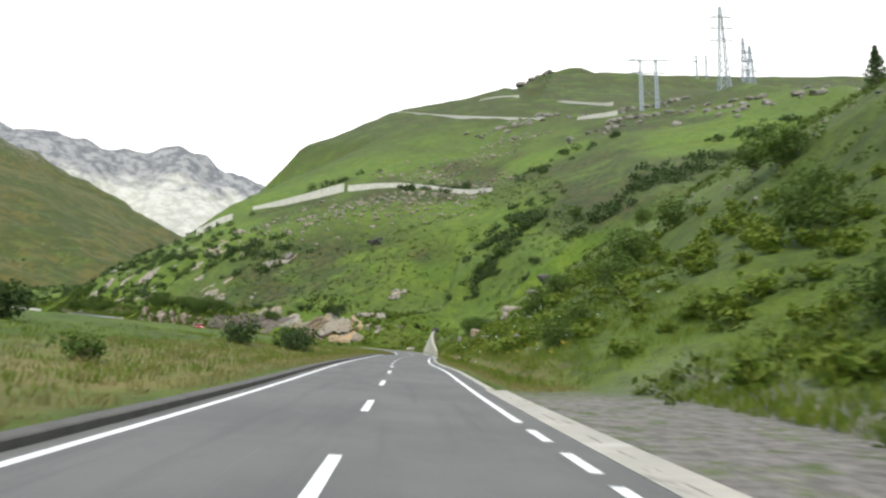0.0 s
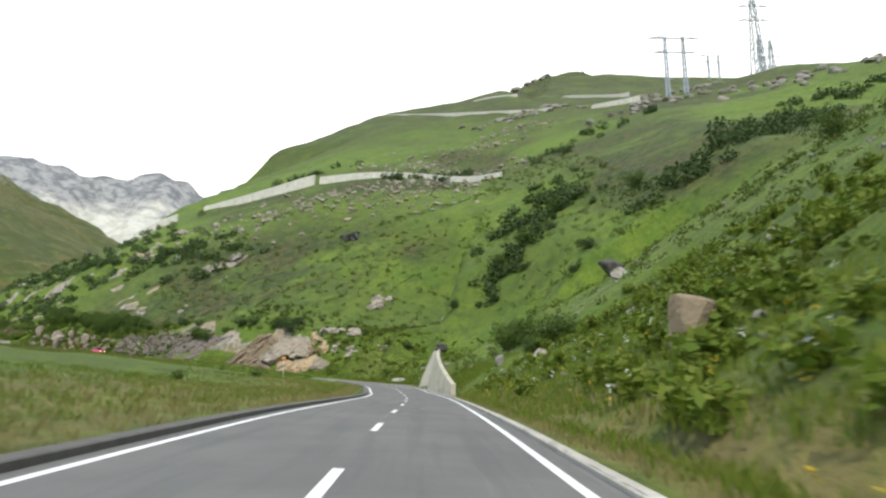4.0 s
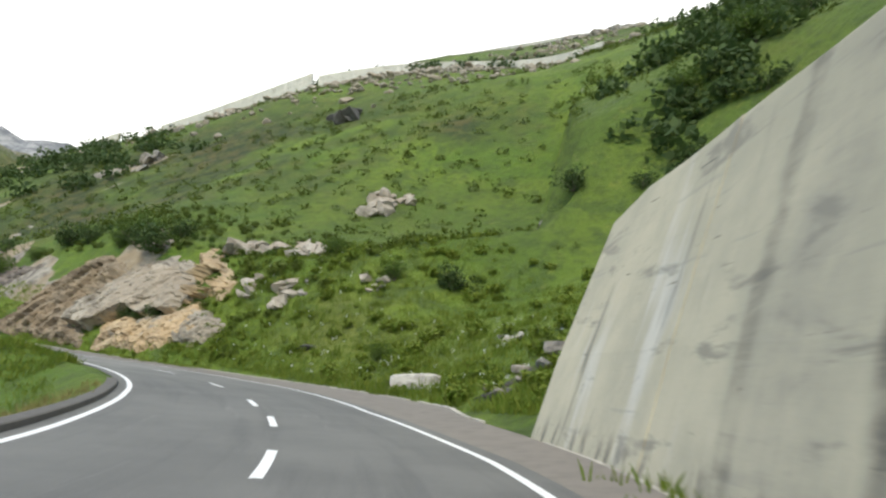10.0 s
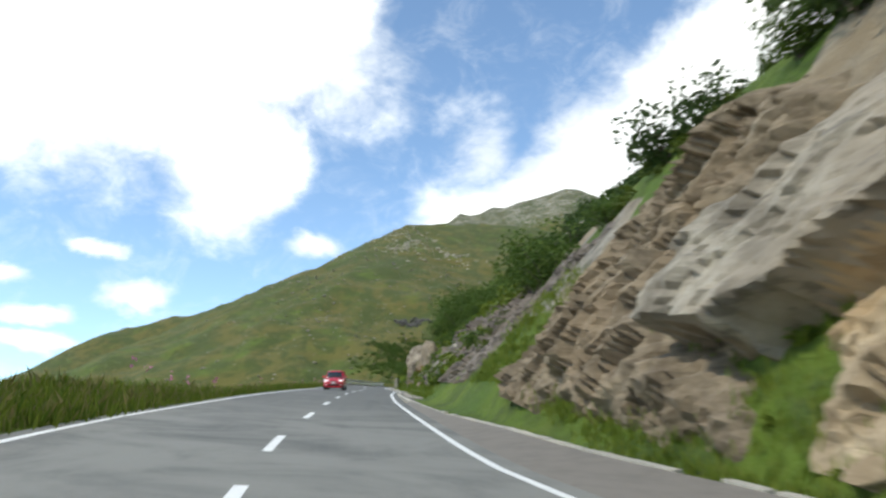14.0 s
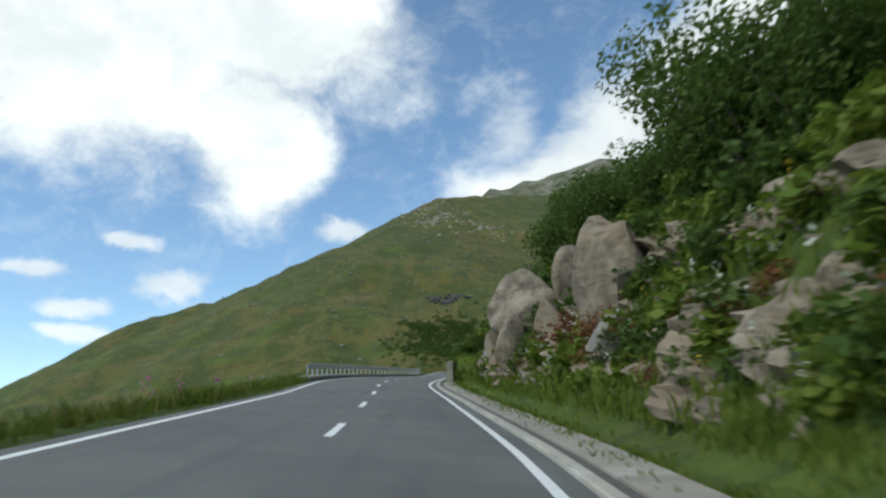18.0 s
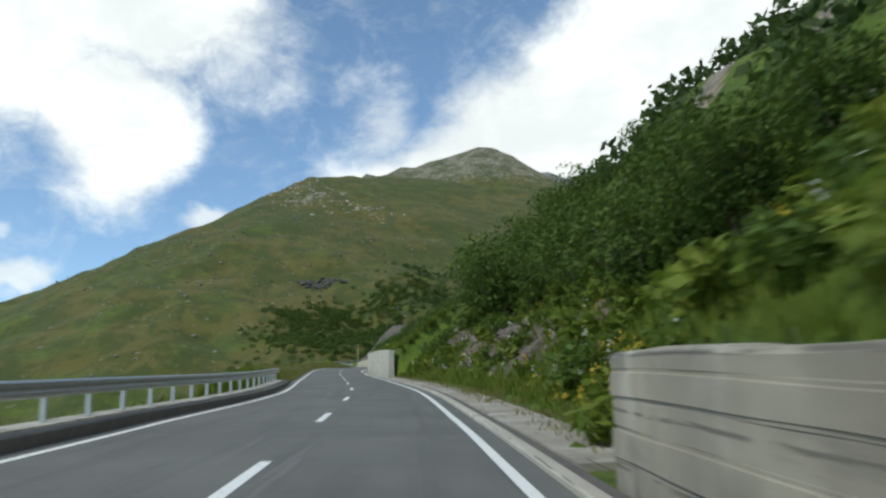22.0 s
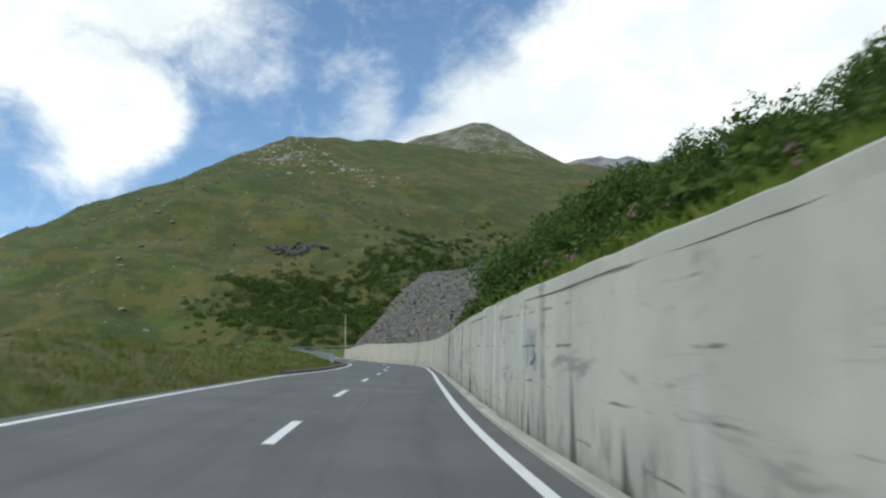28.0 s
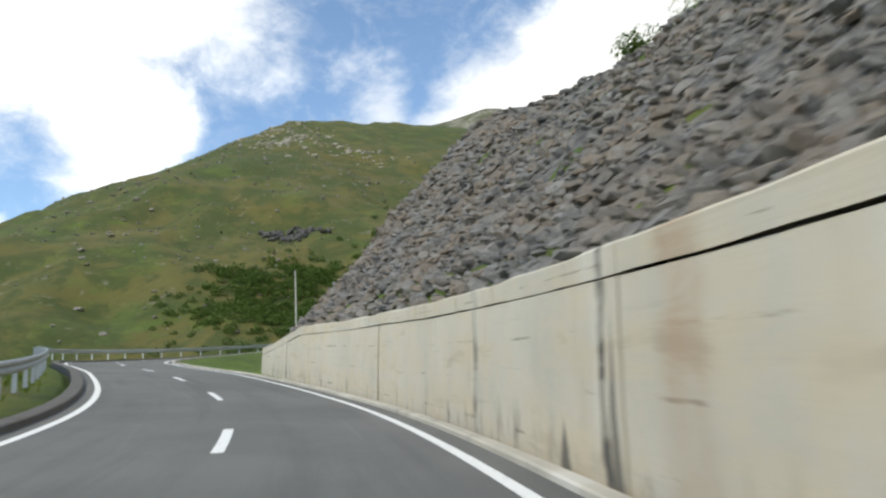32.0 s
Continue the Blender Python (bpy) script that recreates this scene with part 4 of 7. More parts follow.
# ---- retaining walls ----
def retaining_wall(q, mat, label, panel, coping=0.0, lines=()):
    """A leaning wall of cast panels with open joints, and a coping where it has one."""
    base = on_road(q["s"][0], q["l"][0])
    wall = tagged(thing("retaining_wall", tuple(base)), label, "wall", kind="structure")
    count = max(1, round((q["s"][1] - q["s"][0]) / panel))
    edges = np.linspace(q["s"][0], q["s"][1], count + 1)
    for a, b_ in zip(edges[:-1], edges[1:]):
        s = np.linspace(a + 0.012, b_ - 0.012, 26 if lines else 18 if coping else 8)
        h = np.interp(s, q["at"], q["h"])
        jog = 0.012 * math.sin(a * 12.9)
        slit = 0.13 if coping and a > 544 else 0.0
        rows, uv = [], []
        for k, hh in zip(s, h):
            lean = np.interp(k, q["at"], q["lean"])
            l0 = np.interp(k, q["at"], q["l"]) + jog
            lt = l0 + lean * hh
            sec = [(l0, -0.3), (l0 + lean * 0.33 * hh, hh * 0.33), (l0 + lean * 0.67 * hh, hh * 0.67), (lt, hh - 0.04 - slit), (lt + 0.03, hh - slit - 0.034 * bool(coping)), (lt + 0.42, hh - slit - 0.034 * bool(coping)), (lt + 0.42, -0.3)]
            if lines:
                # open form joints, and a worn upper edge
                worn = 0.035 * float(rough(np.array([k]), np.array([0.0]), 1.1, 3, 71)[0])
                face_ = [(l0, -0.3)]
                for j, y0 in enumerate(lines):
                    y1 = y0 + 0.03 * float(rough(np.array([k]), np.array([y0 * 9]), 2.5, 2, 72)[0])
                    deep = 0.035 * max(0.0, float(rough(np.array([k]), np.array([y0 * 31]), 2.2, 3, 73)[0]) + 0.35)
                    jut = 0.012 * (-1) ** j
                    face_ += [(l0 + lean * y1 + jut, y1 - 0.025), (l0 + lean * y1 + deep, y1 - 0.012), (l0 + lean * y1 + deep, y1 + 0.012), (l0 + lean * y1 - jut, y1 + 0.025)]
                sec = face_ + [(lt, hh - 0.05 + worn), (lt + 0.05, hh + worn), (lt + 0.42, hh + worn), (lt + 0.42, -0.3)]
            rows.append([on_road(k, c, d) - base for c, d in sec])
            uv += [(k, d if i < len(sec) - 2 else d + 1) for i, (c, d) in enumerate(sec)]
        v = np.array(rows)
        n, kk = v.shape[:2]
        f = [tuple(x) for x in grid_faces(n, kk)] + [tuple(range(kk))[::-1], tuple((n - 1) * kk + j for j in range(kk))]
        mesh_object("panel", v.reshape(-1, 3), f, mat, wall, uv=uv)
        if coping:
            rows, uv = [], []
            for k, hh in zip(s, h):
                lean = np.interp(k, q["at"], q["lean"])
                lt = np.interp(k, q["at"], q["l"]) + lean * hh
                w0, w1 = (float(rough(np.array([k]), np.array([c_]), 0.9, 3, 74)[0]) for c_ in (0.0, 7.0))
                sec = [(lt - 0.012 + 0.02 * w0, hh - slit - (0.015 if slit else 0.06) + 0.022 * w1), (lt - 0.008 + 0.02 * w0, hh + coping - 0.03 + 0.03 * w0), (lt + 0.03, hh + coping + 0.03 * w0), (lt + 0.5, hh + coping + 0.02), (lt + 0.5, hh - slit - 0.06)]
                rows.append([on_road(k, c, d) - base for c, d in sec])
                uv += [(k, 1.0 + d + 0.2 * i) for i, (c, d) in enumerate(sec)]
            v = np.array(rows)
            n, kk = v.shape[:2]
            f = [tuple(x) for x in grid_faces(n, kk)] + [tuple(range(kk))[::-1], tuple((n - 1) * kk + j for j in range(kk))]
            mesh_object("coping", v.reshape(-1, 3), f, mat, wall, uv=uv)
    return wall


retaining_wall(WALLS[0], M_CONCRETE, "tall grey board-marked concrete retaining wall with dark water stains", 6.5)
retaining_wall(WALLS[1], M_LOWWALL, "low weathered concrete retaining wall with dark open form joints", 6.3, 0.0, (0.28, 0.62, 0.92, 1.2))
retaining_wall(WALLS[2], M_WALL2, "long cream concrete retaining wall with coping and dark streaks", 6.0, 0.14)

# ---- rocks, cuttings and stones ----
rng = np.random.default_rng(7)


def ico(level):
    bm = bmesh.new()
    bmesh.ops.create_icosphere(bm, subdivisions=level, radius=1.0)
    v = np.array([p.co[:] for p in bm.verts])
    f = np.array([[q.index for q in p.verts] for p in bm.faces])
    bm.free()
    return v, f


ICO = {k: ico(k) for k in (1, 2, 3, 4)}


def crag(seed, level=3, flat=0.34, cuts=13, grain=0.05):
    """A broken rock: a ball cut by planes and roughened."""
    r = np.random.default_rng(seed)
    v, f = ICO[level]
    v = v.copy()
    for _ in range(cuts):
        n = r.normal(size=3)
        n /= np.linalg.norm(n)
        d = r.uniform(flat, 0.92)
        over = np.maximum(v @ n - d, 0)
        v -= over[:, None] * n * 0.97
    v *= 1 + grain * rough(v[:, 0] * 3 + seed, v[:, 1] * 3 + v[:, 2] * 2.3, 1.3, 4, seed)[:, None]
    return v, f


def height_at(x, y):
    z, _, _ = ground_height(np.array([x]), np.array([y]))
    return float(z[0])


CRAGS = {}


def boulder(x, y, size, mat, label, seed, sink=0.3, turn_=0.0, lift=0.0, tilt=0.0, cuts=9, level=3, category="boulder"):
    worn = level > 3
    key = (seed, mat.name, cuts, level)
    if key not in CRAGS:
        v, f = crag(seed, level, 0.58 if worn else 0.34, cuts + (9 if worn else 4), 0.13 if worn else 0.05)
        CRAGS[key] = mesh_data("boulder", v, f, mat, False)
    ob = new("boulder", CRAGS[key])
    z = height_at(x, y) + size[2] * (1 - 2 * sink) + lift
    ob.matrix_basis = pose(x, y, z, tilt, 0, turn_) @ Matrix.Diagonal((*size, 1))
    return tagged(ob, label, category)


PALE = "pale grey lichened boulder lying in the meadow grass"
boulder(3.9, 95.0, (1.5, 1.1, 1.2), M_EARTH, "brownish broken boulder half buried beside the verge", 5, 0.3, 60)
boulder(3.9, 69.6, (0.7, 0.5, 0.45), M_ROCK, PALE, 8, 0.25, 10)
boulder(6.0, 74.0, (2.4, 0.9, 0.6), M_DARKROCK, "long dark overhanging rock under the turf", 11, 0.42, 100, 0.1, 6)
boulder(10.5, 80.0, (1.1, 0.8, 0.6), M_ROCK, PALE, 13, 0.38, 45)
boulder(27.1, 197.8, (4.6, 1.8, 1.7), M_DARKROCK, "long dark overhanging rock under the turf", 12, 0.35, 40, 0.2, 8)
boulder(19.0, 161.5, (1.5, 1.1, 0.9), M_ROCK, "wedge-shaped rock on the slope", 15, 0.3, 30)
boulder(5.2, 134.4, (1.15, 0.85, 0.85), M_OUTCROP, "big grey boulder with a shrub growing over it", 21, 0.3, 15)
boulder(2.6, 136.4, (1.3, 0.6, 0.5), M_DARKROCK, "flat tilted dark rock by the verge", 23, 0.3, 80, 0, 20)
boulder(3.0, 144.3, (0.75, 0.6, 0.7), M_ROCK, PALE, 27, 0.25, 5)
boulder(3.6, 81.2, (1.0, 0.6, 0.5), M_DARKROCK, "dark flat rock in the grass by the verge", 29, 0.3, 40)
boulder(-16.7, 222.2, (0.9, 0.5, 0.3), M_DARKROCK, "flat dark stone in the meadow grass", 45, 0.35, 10)

def squared(seed, level=3, power=0.36, wear=0.055):
    """A quarried-looking block with worn corners, of unit half size."""
    v, f = ICO[level]
    v = np.sign(v) * np.abs(v) ** power
    v = v / np.abs(v).max(0)
    w_ = rough(v[:, 0] * 1.6 + seed, v[:, 1] * 1.6 + v[:, 2] * 2.2, 0.8, 4, seed)[:, None]
    lean = 1 + 0.16 * np.sin(seed * 2.1) * v[:, 1:2]
    return v * (1 + wear * 2 * w_) * np.hstack([lean, np.ones_like(lean), np.ones_like(lean)]), f


SQUARE = {}


def block_mesh(name, seed, mat):
    key = (name, seed, mat.name)
    if key not in SQUARE:
        SQUARE[key] = mesh_data(name, *squared(seed), mat)
    return SQUARE[key]


def stone(x, y, size, mat, label, seed, turn_=0.0, tilt=0.0, lift=0.0, name="stone"):
    ob = new(name, block_mesh(name, seed, mat))
    ob.matrix_basis = pose(x, y, height_at(x, y) + size[2] * 0.55 + lift, tilt, 0, turn_) @ Matrix.Diagonal((*size, 1))
    return tagged(ob, label, "stone")


def layered(x, y, z, size, n, mat, label, turn_, tilt, seed):
    """A slab of bedded rock: layers with open cracks between them."""
    r = np.random.default_rng(seed)
    ob = thing("layered_rock", (0, 0, 0), label, "rock")
    thick = size[2] / n
    for i in range(n):
        k_ = r.uniform(0.95, 1.03)
        part("rock_layer", block_mesh("rock_layer", 800 + (seed + i) % 5, mat), ob, at=pose(r.normal(0, 0.025) * size[0], r.normal(0, 0.025) * size[1], (2 * i + 1 - n) * thick, 0, 0, r.normal(0, 3)) @ Matrix.Diagonal((size[0] * k_, size[1] * k_, thick * r.uniform(1.2, 1.32), 1)))
    ob.matrix_basis = pose(x, y, z, tilt, 0, turn_)
    return ob


layered(8.1, 84.7, height_at(8.1, 84.7) + 0.12, (1.5, 1.1, 0.85), 3, M_OUTCROP, "large pale layered rock slab on the grassy slope", 12, 10, 3)
a_ = on_road(179.2, 6.75, 5.62)
layered(a_[0], a_[1], a_[2], (1.35, 0.75, 0.42), 4, M_DARKROCK, "dark layered rock ledge jutting over the wall top", math.degrees(math.atan2(np.interp(180, RS, RN[:, 1]), np.interp(180, RS, RN[:, 0]))) + 90, 0, 7)
stone(-9.0, 209.9, (1.2, 0.42, 0.36), M_PALE, "long squared pale stone block lying at the roadside", 811, 152, 0, 0.05, "stone_block")
for x, y, w_, turn_, tone in ((-0.2, 211.4, 0.85, 20, M_ROCK), (-3.1, 206.4, 0.62, 130, M_ROCK), (-2.3, 207.2, 0.55, 60, M_OUTCROP), (-1.5, 208.4, 0.6, 100, M_ROCK), (-0.9, 209.4, 0.7, 40, M_OUTCROP), (-4.6, 205.9, 0.36, 15, M_OUTCROP), (-5.9, 204.3, 0.30, 75, M_OUTCROP), (-2.4, 205.9, 0.5, 25, M_ROCK), (-0.4, 207.8, 0.5, 80, M_OUTCROP), (0.5, 209.9, 0.65, 140, M_ROCK)):
    stone(x, y, (w_, w_ * 0.7, w_ * 0.42), tone, "slabby grey stone beside the small stream", 820 + int(w_ * 100) % 5, turn_, 9, 0.05)
# the bed of the stream, dark wet gravel in a shallow run
u_ = np.linspace(0, 1, 24)
bx, by = -6.2 + 5.6 * u_ + 0.25 * np.sin(9 * u_), 203.3 + 5.6 * u_ + 0.25 * np.cos(7 * u_)
rows_ = np.stack([np.stack([bx + k_ * 0.7, by - k_ * 0.7], 1) for k_ in np.linspace(-0.62, 0.62, 7)], 1)
bz = ground_height(rows_[..., 0], rows_[..., 1])[0] + 0.05 + 0.05 * rough(rows_[..., 0], rows_[..., 1], 0.4, 3, 83)
bz[:, 0] -= 0.2
bz[:, -1] -= 0.2
tagged(mesh_object("stream_bed", np.dstack([rows_, bz]).reshape(-1, 3), grid_faces(24, 7), M_WETBED), "dark wet gravel bed of a small stream", "stream", kind="structure")
# stones of the little stream gully
for i in range(10):
    u = i / 9
    x, y = -5.6 + 5.2 * u + rng.normal(0, 0.4), 202.4 + 5.5 * u + rng.normal(0, 0.4)
    w_ = rng.uniform(0.25, 0.6)
    boulder(x, y, (w_ * 1.3, w_, w_ * 0.6), M_SCREE if i % 2 else M_ROCK, "grey stone in the small stream gully", 40 + i % 5, 0.2, rng.uniform(0, 180), category="stone")


def frame_on_slope(s, l):
    """Ground place and outward normal beside the road."""
    p = on_road(s, 0)
    n = np.array([np.interp(s, RS, RN[:, 0]), np.interp(s, RS, RN[:, 1])])
    x, y = p[0] + n[0] * l, p[1] + n[1] * l
    e = 0.8
    z = ground_height(np.array([x, x + e, x - e, x, x]), np.array([y, y, y, y + e, y - e]))[0]
    nn = np.array([-(z[1] - z[2]) / (2 * e), -(z[3] - z[4]) / (2 * e), 1.0])
    return np.array([x, y, z[0]]), nn / np.linalg.norm(nn)


def cells(a, b_, size, seed):
    """Broken blocks: each cell of a jittered lattice has its own level and tilt."""
    a, b_ = a / size, b_ / size
    ia, ib = np.floor(a).astype(np.int64), np.floor(b_).astype(np.int64)
    best, out, name = np.full(a.shape, 9e9), np.zeros(a.shape), np.zeros(a.shape, np.int64)
    for i in (-1, 0, 1):
        for j in (-1, 0, 1):
            ca, cb = ia + i, ib + j
            da, db = a - ca - lattice(ca, cb, seed), b_ - cb - lattice(ca, cb, seed + 1)
            d = da * da + db * db
            h = lattice(ca, cb, seed + 2) + (lattice(ca, cb, seed + 3) - 0.5) * da * 1.3 + (lattice(ca, cb, seed + 4) - 0.75) * db * 1.3
            out = np.where(d < best, h, out)
            name = np.where(d < best, ca * 4096 + cb, name)
            best = np.minimum(d, best)
    return out, name


def rock_face(s0, s1, l0, l1, mat, label, seed, amp=0.8, bias=0.0, size=3.0, ragged=0.5):
    """A craggy sheet of rock that stands out of the cutting; its rim dives under the turf."""
    ns, nl = int((s1 - s0) / 0.2) + 2, int((l1 - l0) / 0.09) + 2
    ss, ll = np.meshgrid(np.linspace(s0, s1, ns), np.linspace(l0, l1, nl), indexing="ij")
    p = on_road(ss.ravel(), 0)
    nx, ny = np.interp(ss.ravel(), RS, RN[:, 0]), np.interp(ss.ravel(), RS, RN[:, 1])
    x, y = p[:, 0] + nx * ll.ravel(), p[:, 1] + ny * ll.ravel()
    z = ground_height(x, y)[0]
    q = np.stack([x, y, z], 1).reshape(ns, nl, 3)
    du, dv = np.gradient(q, axis=0), np.gradient(q, axis=1)
    n = np.cross(du, dv)
    n /= np.linalg.norm(n, axis=2, keepdims=True) + 1e-9
    n *= np.sign(n[..., 2:3])
    n = n * 0.6 + np.stack([-nx, -ny, 0 * nx], 1).reshape(ns, nl, 3) * 0.5
    up = q[..., 2] - on_road(ss.ravel(), 0)[:, 2].reshape(ns, nl)
    a, b_ = ss, ll * 0.5 + up
    warp = 0.35 * rough(a, b_, 1.6, 3, seed + 20)
    a2, b2 = a + 0.55 * b_ + warp, b_ - 0.45 * a + warp
    big, own = cells(a2 * 0.7, b2, size * 0.75, seed)
    mid = cells(a2 * 0.6, b2, size * 0.3, seed + 31)[0]
    tiny = cells(a2, b2 * 1.4, size * 0.12, seed + 57)[0]
    u, v_ = (ss - s0) / (s1 - s0), (ll - l0) / (l1 - l0)
    rim = np.minimum(np.minimum(u, 1 - u) * (s1 - s0) / 2.5, np.minimum(v_ * (l1 - l0) / 0.6, (1 - v_) * (l1 - l0) / 1.6))
    rim = np.clip(rim, 0, 1) + ragged * rough(a, b_, 2.6, 4, seed + 3) - 0.5
    h = amp * (0.9 * big + 0.55 * mid + 0.26 * tiny + 0.08 * rough(a, b_, 0.7, 3, seed + 5) - 0.15 + bias)
    h = np.minimum(h, rim * 3.0 * amp)
    q = q + n * np.clip(h, -0.5, 2.5 * amp)[..., None]
    base = q[ns // 2, nl // 2].copy()
    face = thing("rock_outcrop", tuple(base), label, "rock")
    v, f = q.reshape(-1, 3) - base, grid_faces(ns, nl)[:, ::-1]
    group = own.ravel()[f[:, 0]]
    ids, count = np.unique(group, return_counts=True)
    small = set(ids[count < 60].tolist())
    group = np.array([-1 if g in small else g for g in group])
    for g in np.unique(group):
        used, back = np.unique(f[group == g], return_inverse=True)
        ob = mesh_object("rock_block" if g != -1 else "rubble", v[used], back.reshape(-1, 4), mat, face)
        if g == -1:
            tagged(ob, kind="stuff")
    return face


def within(px, py, ring_):
    """Metres inside (+) or outside (-) a closed outline."""
    q = np.array(ring_, float)
    best, inside = np.full(px.shape, 1e9), np.zeros(px.shape, bool)
    for (ax, ay), (bx, by) in zip(q, np.roll(q, -1, 0)):
        ex, ey = bx - ax, by - ay
        t = np.clip(((px - ax) * ex + (py - ay) * ey) / (ex * ex + ey * ey), 0, 1)
        best = np.minimum(best, np.hypot(px - ax - t * ex, py - ay - t * ey))
        if ay != by:
            inside ^= ((ay > py) != (by > py)) & (px < (bx - ax) * (py - ay) / (by - ay) + ax)
    return np.where(inside, best, -best)


def cutting():
    """The rocky cutting in the bend: outlines by metres along the road and height over it."""
    ss, ll = np.meshgrid(np.arange(225.5, 300, 0.13), np.arange(6.1, 16.6, 0.085), indexing="ij")
    ns, nl = ss.shape
    p = on_road(ss.ravel(), 0)
    nx, ny = np.interp(ss.ravel(), RS, RN[:, 0]), np.interp(ss.ravel(), RS, RN[:, 1])
    x, y = p[:, 0] + nx * ll.ravel(), p[:, 1] + ny * ll.ravel()
    z = ground_height(x, y)[0]
    up = (z - p[:, 2]).reshape(ns, nl)
    wob = 0.45 * rough(ss, up, 1.4, 5, 401, 0.62)
    wob2 = 0.45 * rough(ss, up, 1.4, 5, 402, 0.62)
    a, b_ = ss + wob, up + wob2
    slab_ = within(a, b_, [(233.0, 5.3), (233.4, 4.2), (234.6, 3.6), (236.2, 3.2), (238.2, 3.4), (240.0, 2.2), (241.3, 1.5), (244.2, 1.9), (244.7, 3.2), (243.0, 5.6), (240.6, 7.5), (238.6, 9.0), (236.2, 8.2), (234.4, 6.6)])
    ochre = within(a, b_, [(239.6, 0.1), (233, 0.4), (229.6, 1.2), (227.8, 2.2), (228.6, 3.4), (230.4, 4.2), (232.6, 5.2), (233.5, 4.3), (236.5, 3.4), (238.6, 3.3), (240.4, 1.8)])
    pillar = within(a, b_, [(236.4, 10.2), (234.6, 9.6), (232.4, 7.9), (230.9, 6.5), (230.1, 4.6), (232.6, 5.1), (233.2, 5.6), (234.6, 6.9), (236.4, 8.5)])
    hole = within(a, b_, [(234.0, 7.7), (232.6, 7.5), (231.8, 6.0), (232.6, 4.9), (233.8, 5.4)])
    ribs = within(a, b_, [(240.2, 0.0), (241.5, 1.5), (244.5, 2.6), (243.6, 5.6), (241.6, 7.4), (246.6, 8.6), (249.5, 8.2), (251.5, 6.2), (253.5, 3.0), (255.5, 0.0)])
    rear = within(a, b_, [(266.5, 0.0), (262.5, 4.4), (257.5, 7.3), (262, 7.6), (270, 7.2), (284, 7.6), (299, 6.5), (299, 0.2)])
    # strata that dip away along the road
    across, along_ = (ss + up) * 0.7071, (ss - up) * 0.7071
    bed, own = cells(along_ * 0.45 + wob, across * 1.5, 1.5, 411)
    chip = cells(along_ * 0.6 + wob, across * 1.4, 0.55, 421)[0]
    grit = 0.05 * rough(ss, up, 0.5, 3, 431) + 0.12 * cells(ss, up * 1.3, 0.32, 441)[0]
    out = np.full(ss.shape, -0.7)
    # how the turf frays over the rims of the rock
    fray = 0.55 * rough(ss, up, 1.1, 4, 481, 0.6) + 0.25 * (cells(ss, up, 0.5, 491)[0] - 0.5)
    brow = within(a, b_, [(245.4, -4), (245.4, 3.2), (243.0, 5.6), (240.6, 7.5), (238.6, 9.0), (236.2, 8.2), (234.4, 6.6), (232.6, 5.3), (232.6, -4)])
    split = cells(along_ * 0.8 + wob, across * 1.1, 0.9, 501)[0]

    def edge(v, soft):
        return np.clip(v / soft, 0, 1)

    h_ribs = -0.05 + 0.75 * bed + 0.38 * chip + grit
    out = np.where(ribs > 0, np.minimum(h_ribs, ribs * 1.1 - 0.3 + fray), out)
    h_rear = -0.22 + 0.30 * bed + 0.20 * chip + grit + 0.40 * rough(ss, up, 4.5, 3, 451)
    out = np.where(rear > 0, np.minimum(h_rear, rear * 0.9 - 0.3 + fray), out)
    broken = step(ss + 1.2 * wob, 232.2, 230.6) * step(up, 0.8, 1.8)
    h_och = 0.10 + (0.22 + 0.4 * broken) * bed + 0.14 * chip + 0.22 * split + 0.8 * grit + 0.05 * up
    out = np.where(ochre > 0, np.minimum(h_och, ochre * 1.0 - 0.2 + fray), out)
    h_pil = 0.75 + 0.55 * bed + 0.4 * chip + 0.35 * split + 1.2 * grit
    out = np.where(pillar > 0, np.minimum(h_pil, pillar * 1.3 - 0.2 + fray), out)
    out = np.where(hole > 0, h_pil - 2.3 * edge(hole, 0.2), out)
    h_slab = 1.05 + 0.25 * split + 0.45 * cells(along_ * 0.4, across, 2.4, 471)[0] + 0.12 * chip + 0.6 * grit - 0.10 * np.maximum(up - 5, 0) + 0.25 * rough(ss, up, 2.5, 3, 461)
    out = np.where((slab_ > 0) & (hole <= 0), np.minimum(np.minimum(h_slab, 0.1 + slab_ * 6.0), brow * 0.9 + 0.05 + 1.3 * fray), out)
    zone = np.select([(slab_ > 0) & (hole <= 0), pillar > 0, hole > 0, ochre > 0, ribs > 0, rear > 0], [1, 2, 2, 3, 4, 5], 0)
    zone = np.where((zone == 3) & (broken * 0.75 + 1.5 * fray + 0.5 * (split - 0.5) > 0.62), 6, zone)
    q = np.stack([x, y, z], 1).reshape(ns, nl, 3) + np.stack([-nx, -ny, 0 * nx], 1).reshape(ns, nl, 3) * out[..., None]
    q[..., 2] += 0.25 * np.clip(out, -0.5, 1)
    base = q[ns // 3, nl // 2].copy()
    v, f = q.reshape(-1, 3) - base, grid_faces(ns, nl)[:, ::-1]
    zf = zone.ravel()[f].max(1)
    face = thing("rock_cutting", tuple(base), "tall roadside rock cutting with an overhanging slab over ochre rock", "rock")
    for k, name, mat, label in ((1, "rock_slab", M_SLABROCK, "pale grey overhanging slab"), (2, "rock_pillar", M_OCHRE, "tan pillar with a dark hollow"), (3, "ochre_face", M_OCHRE, "smooth ochre rock"), (4, "rock_rib", M_EARTH, "brown ribbed rock"), (5, "rock_bank", M_BANKROCK, "brown crumbling bank"), (6, "broken_rock", M_SLABROCK, "grey broken rock beside the ochre face")):
        pick = zf == k
        big = own.ravel()[f[:, 0]]
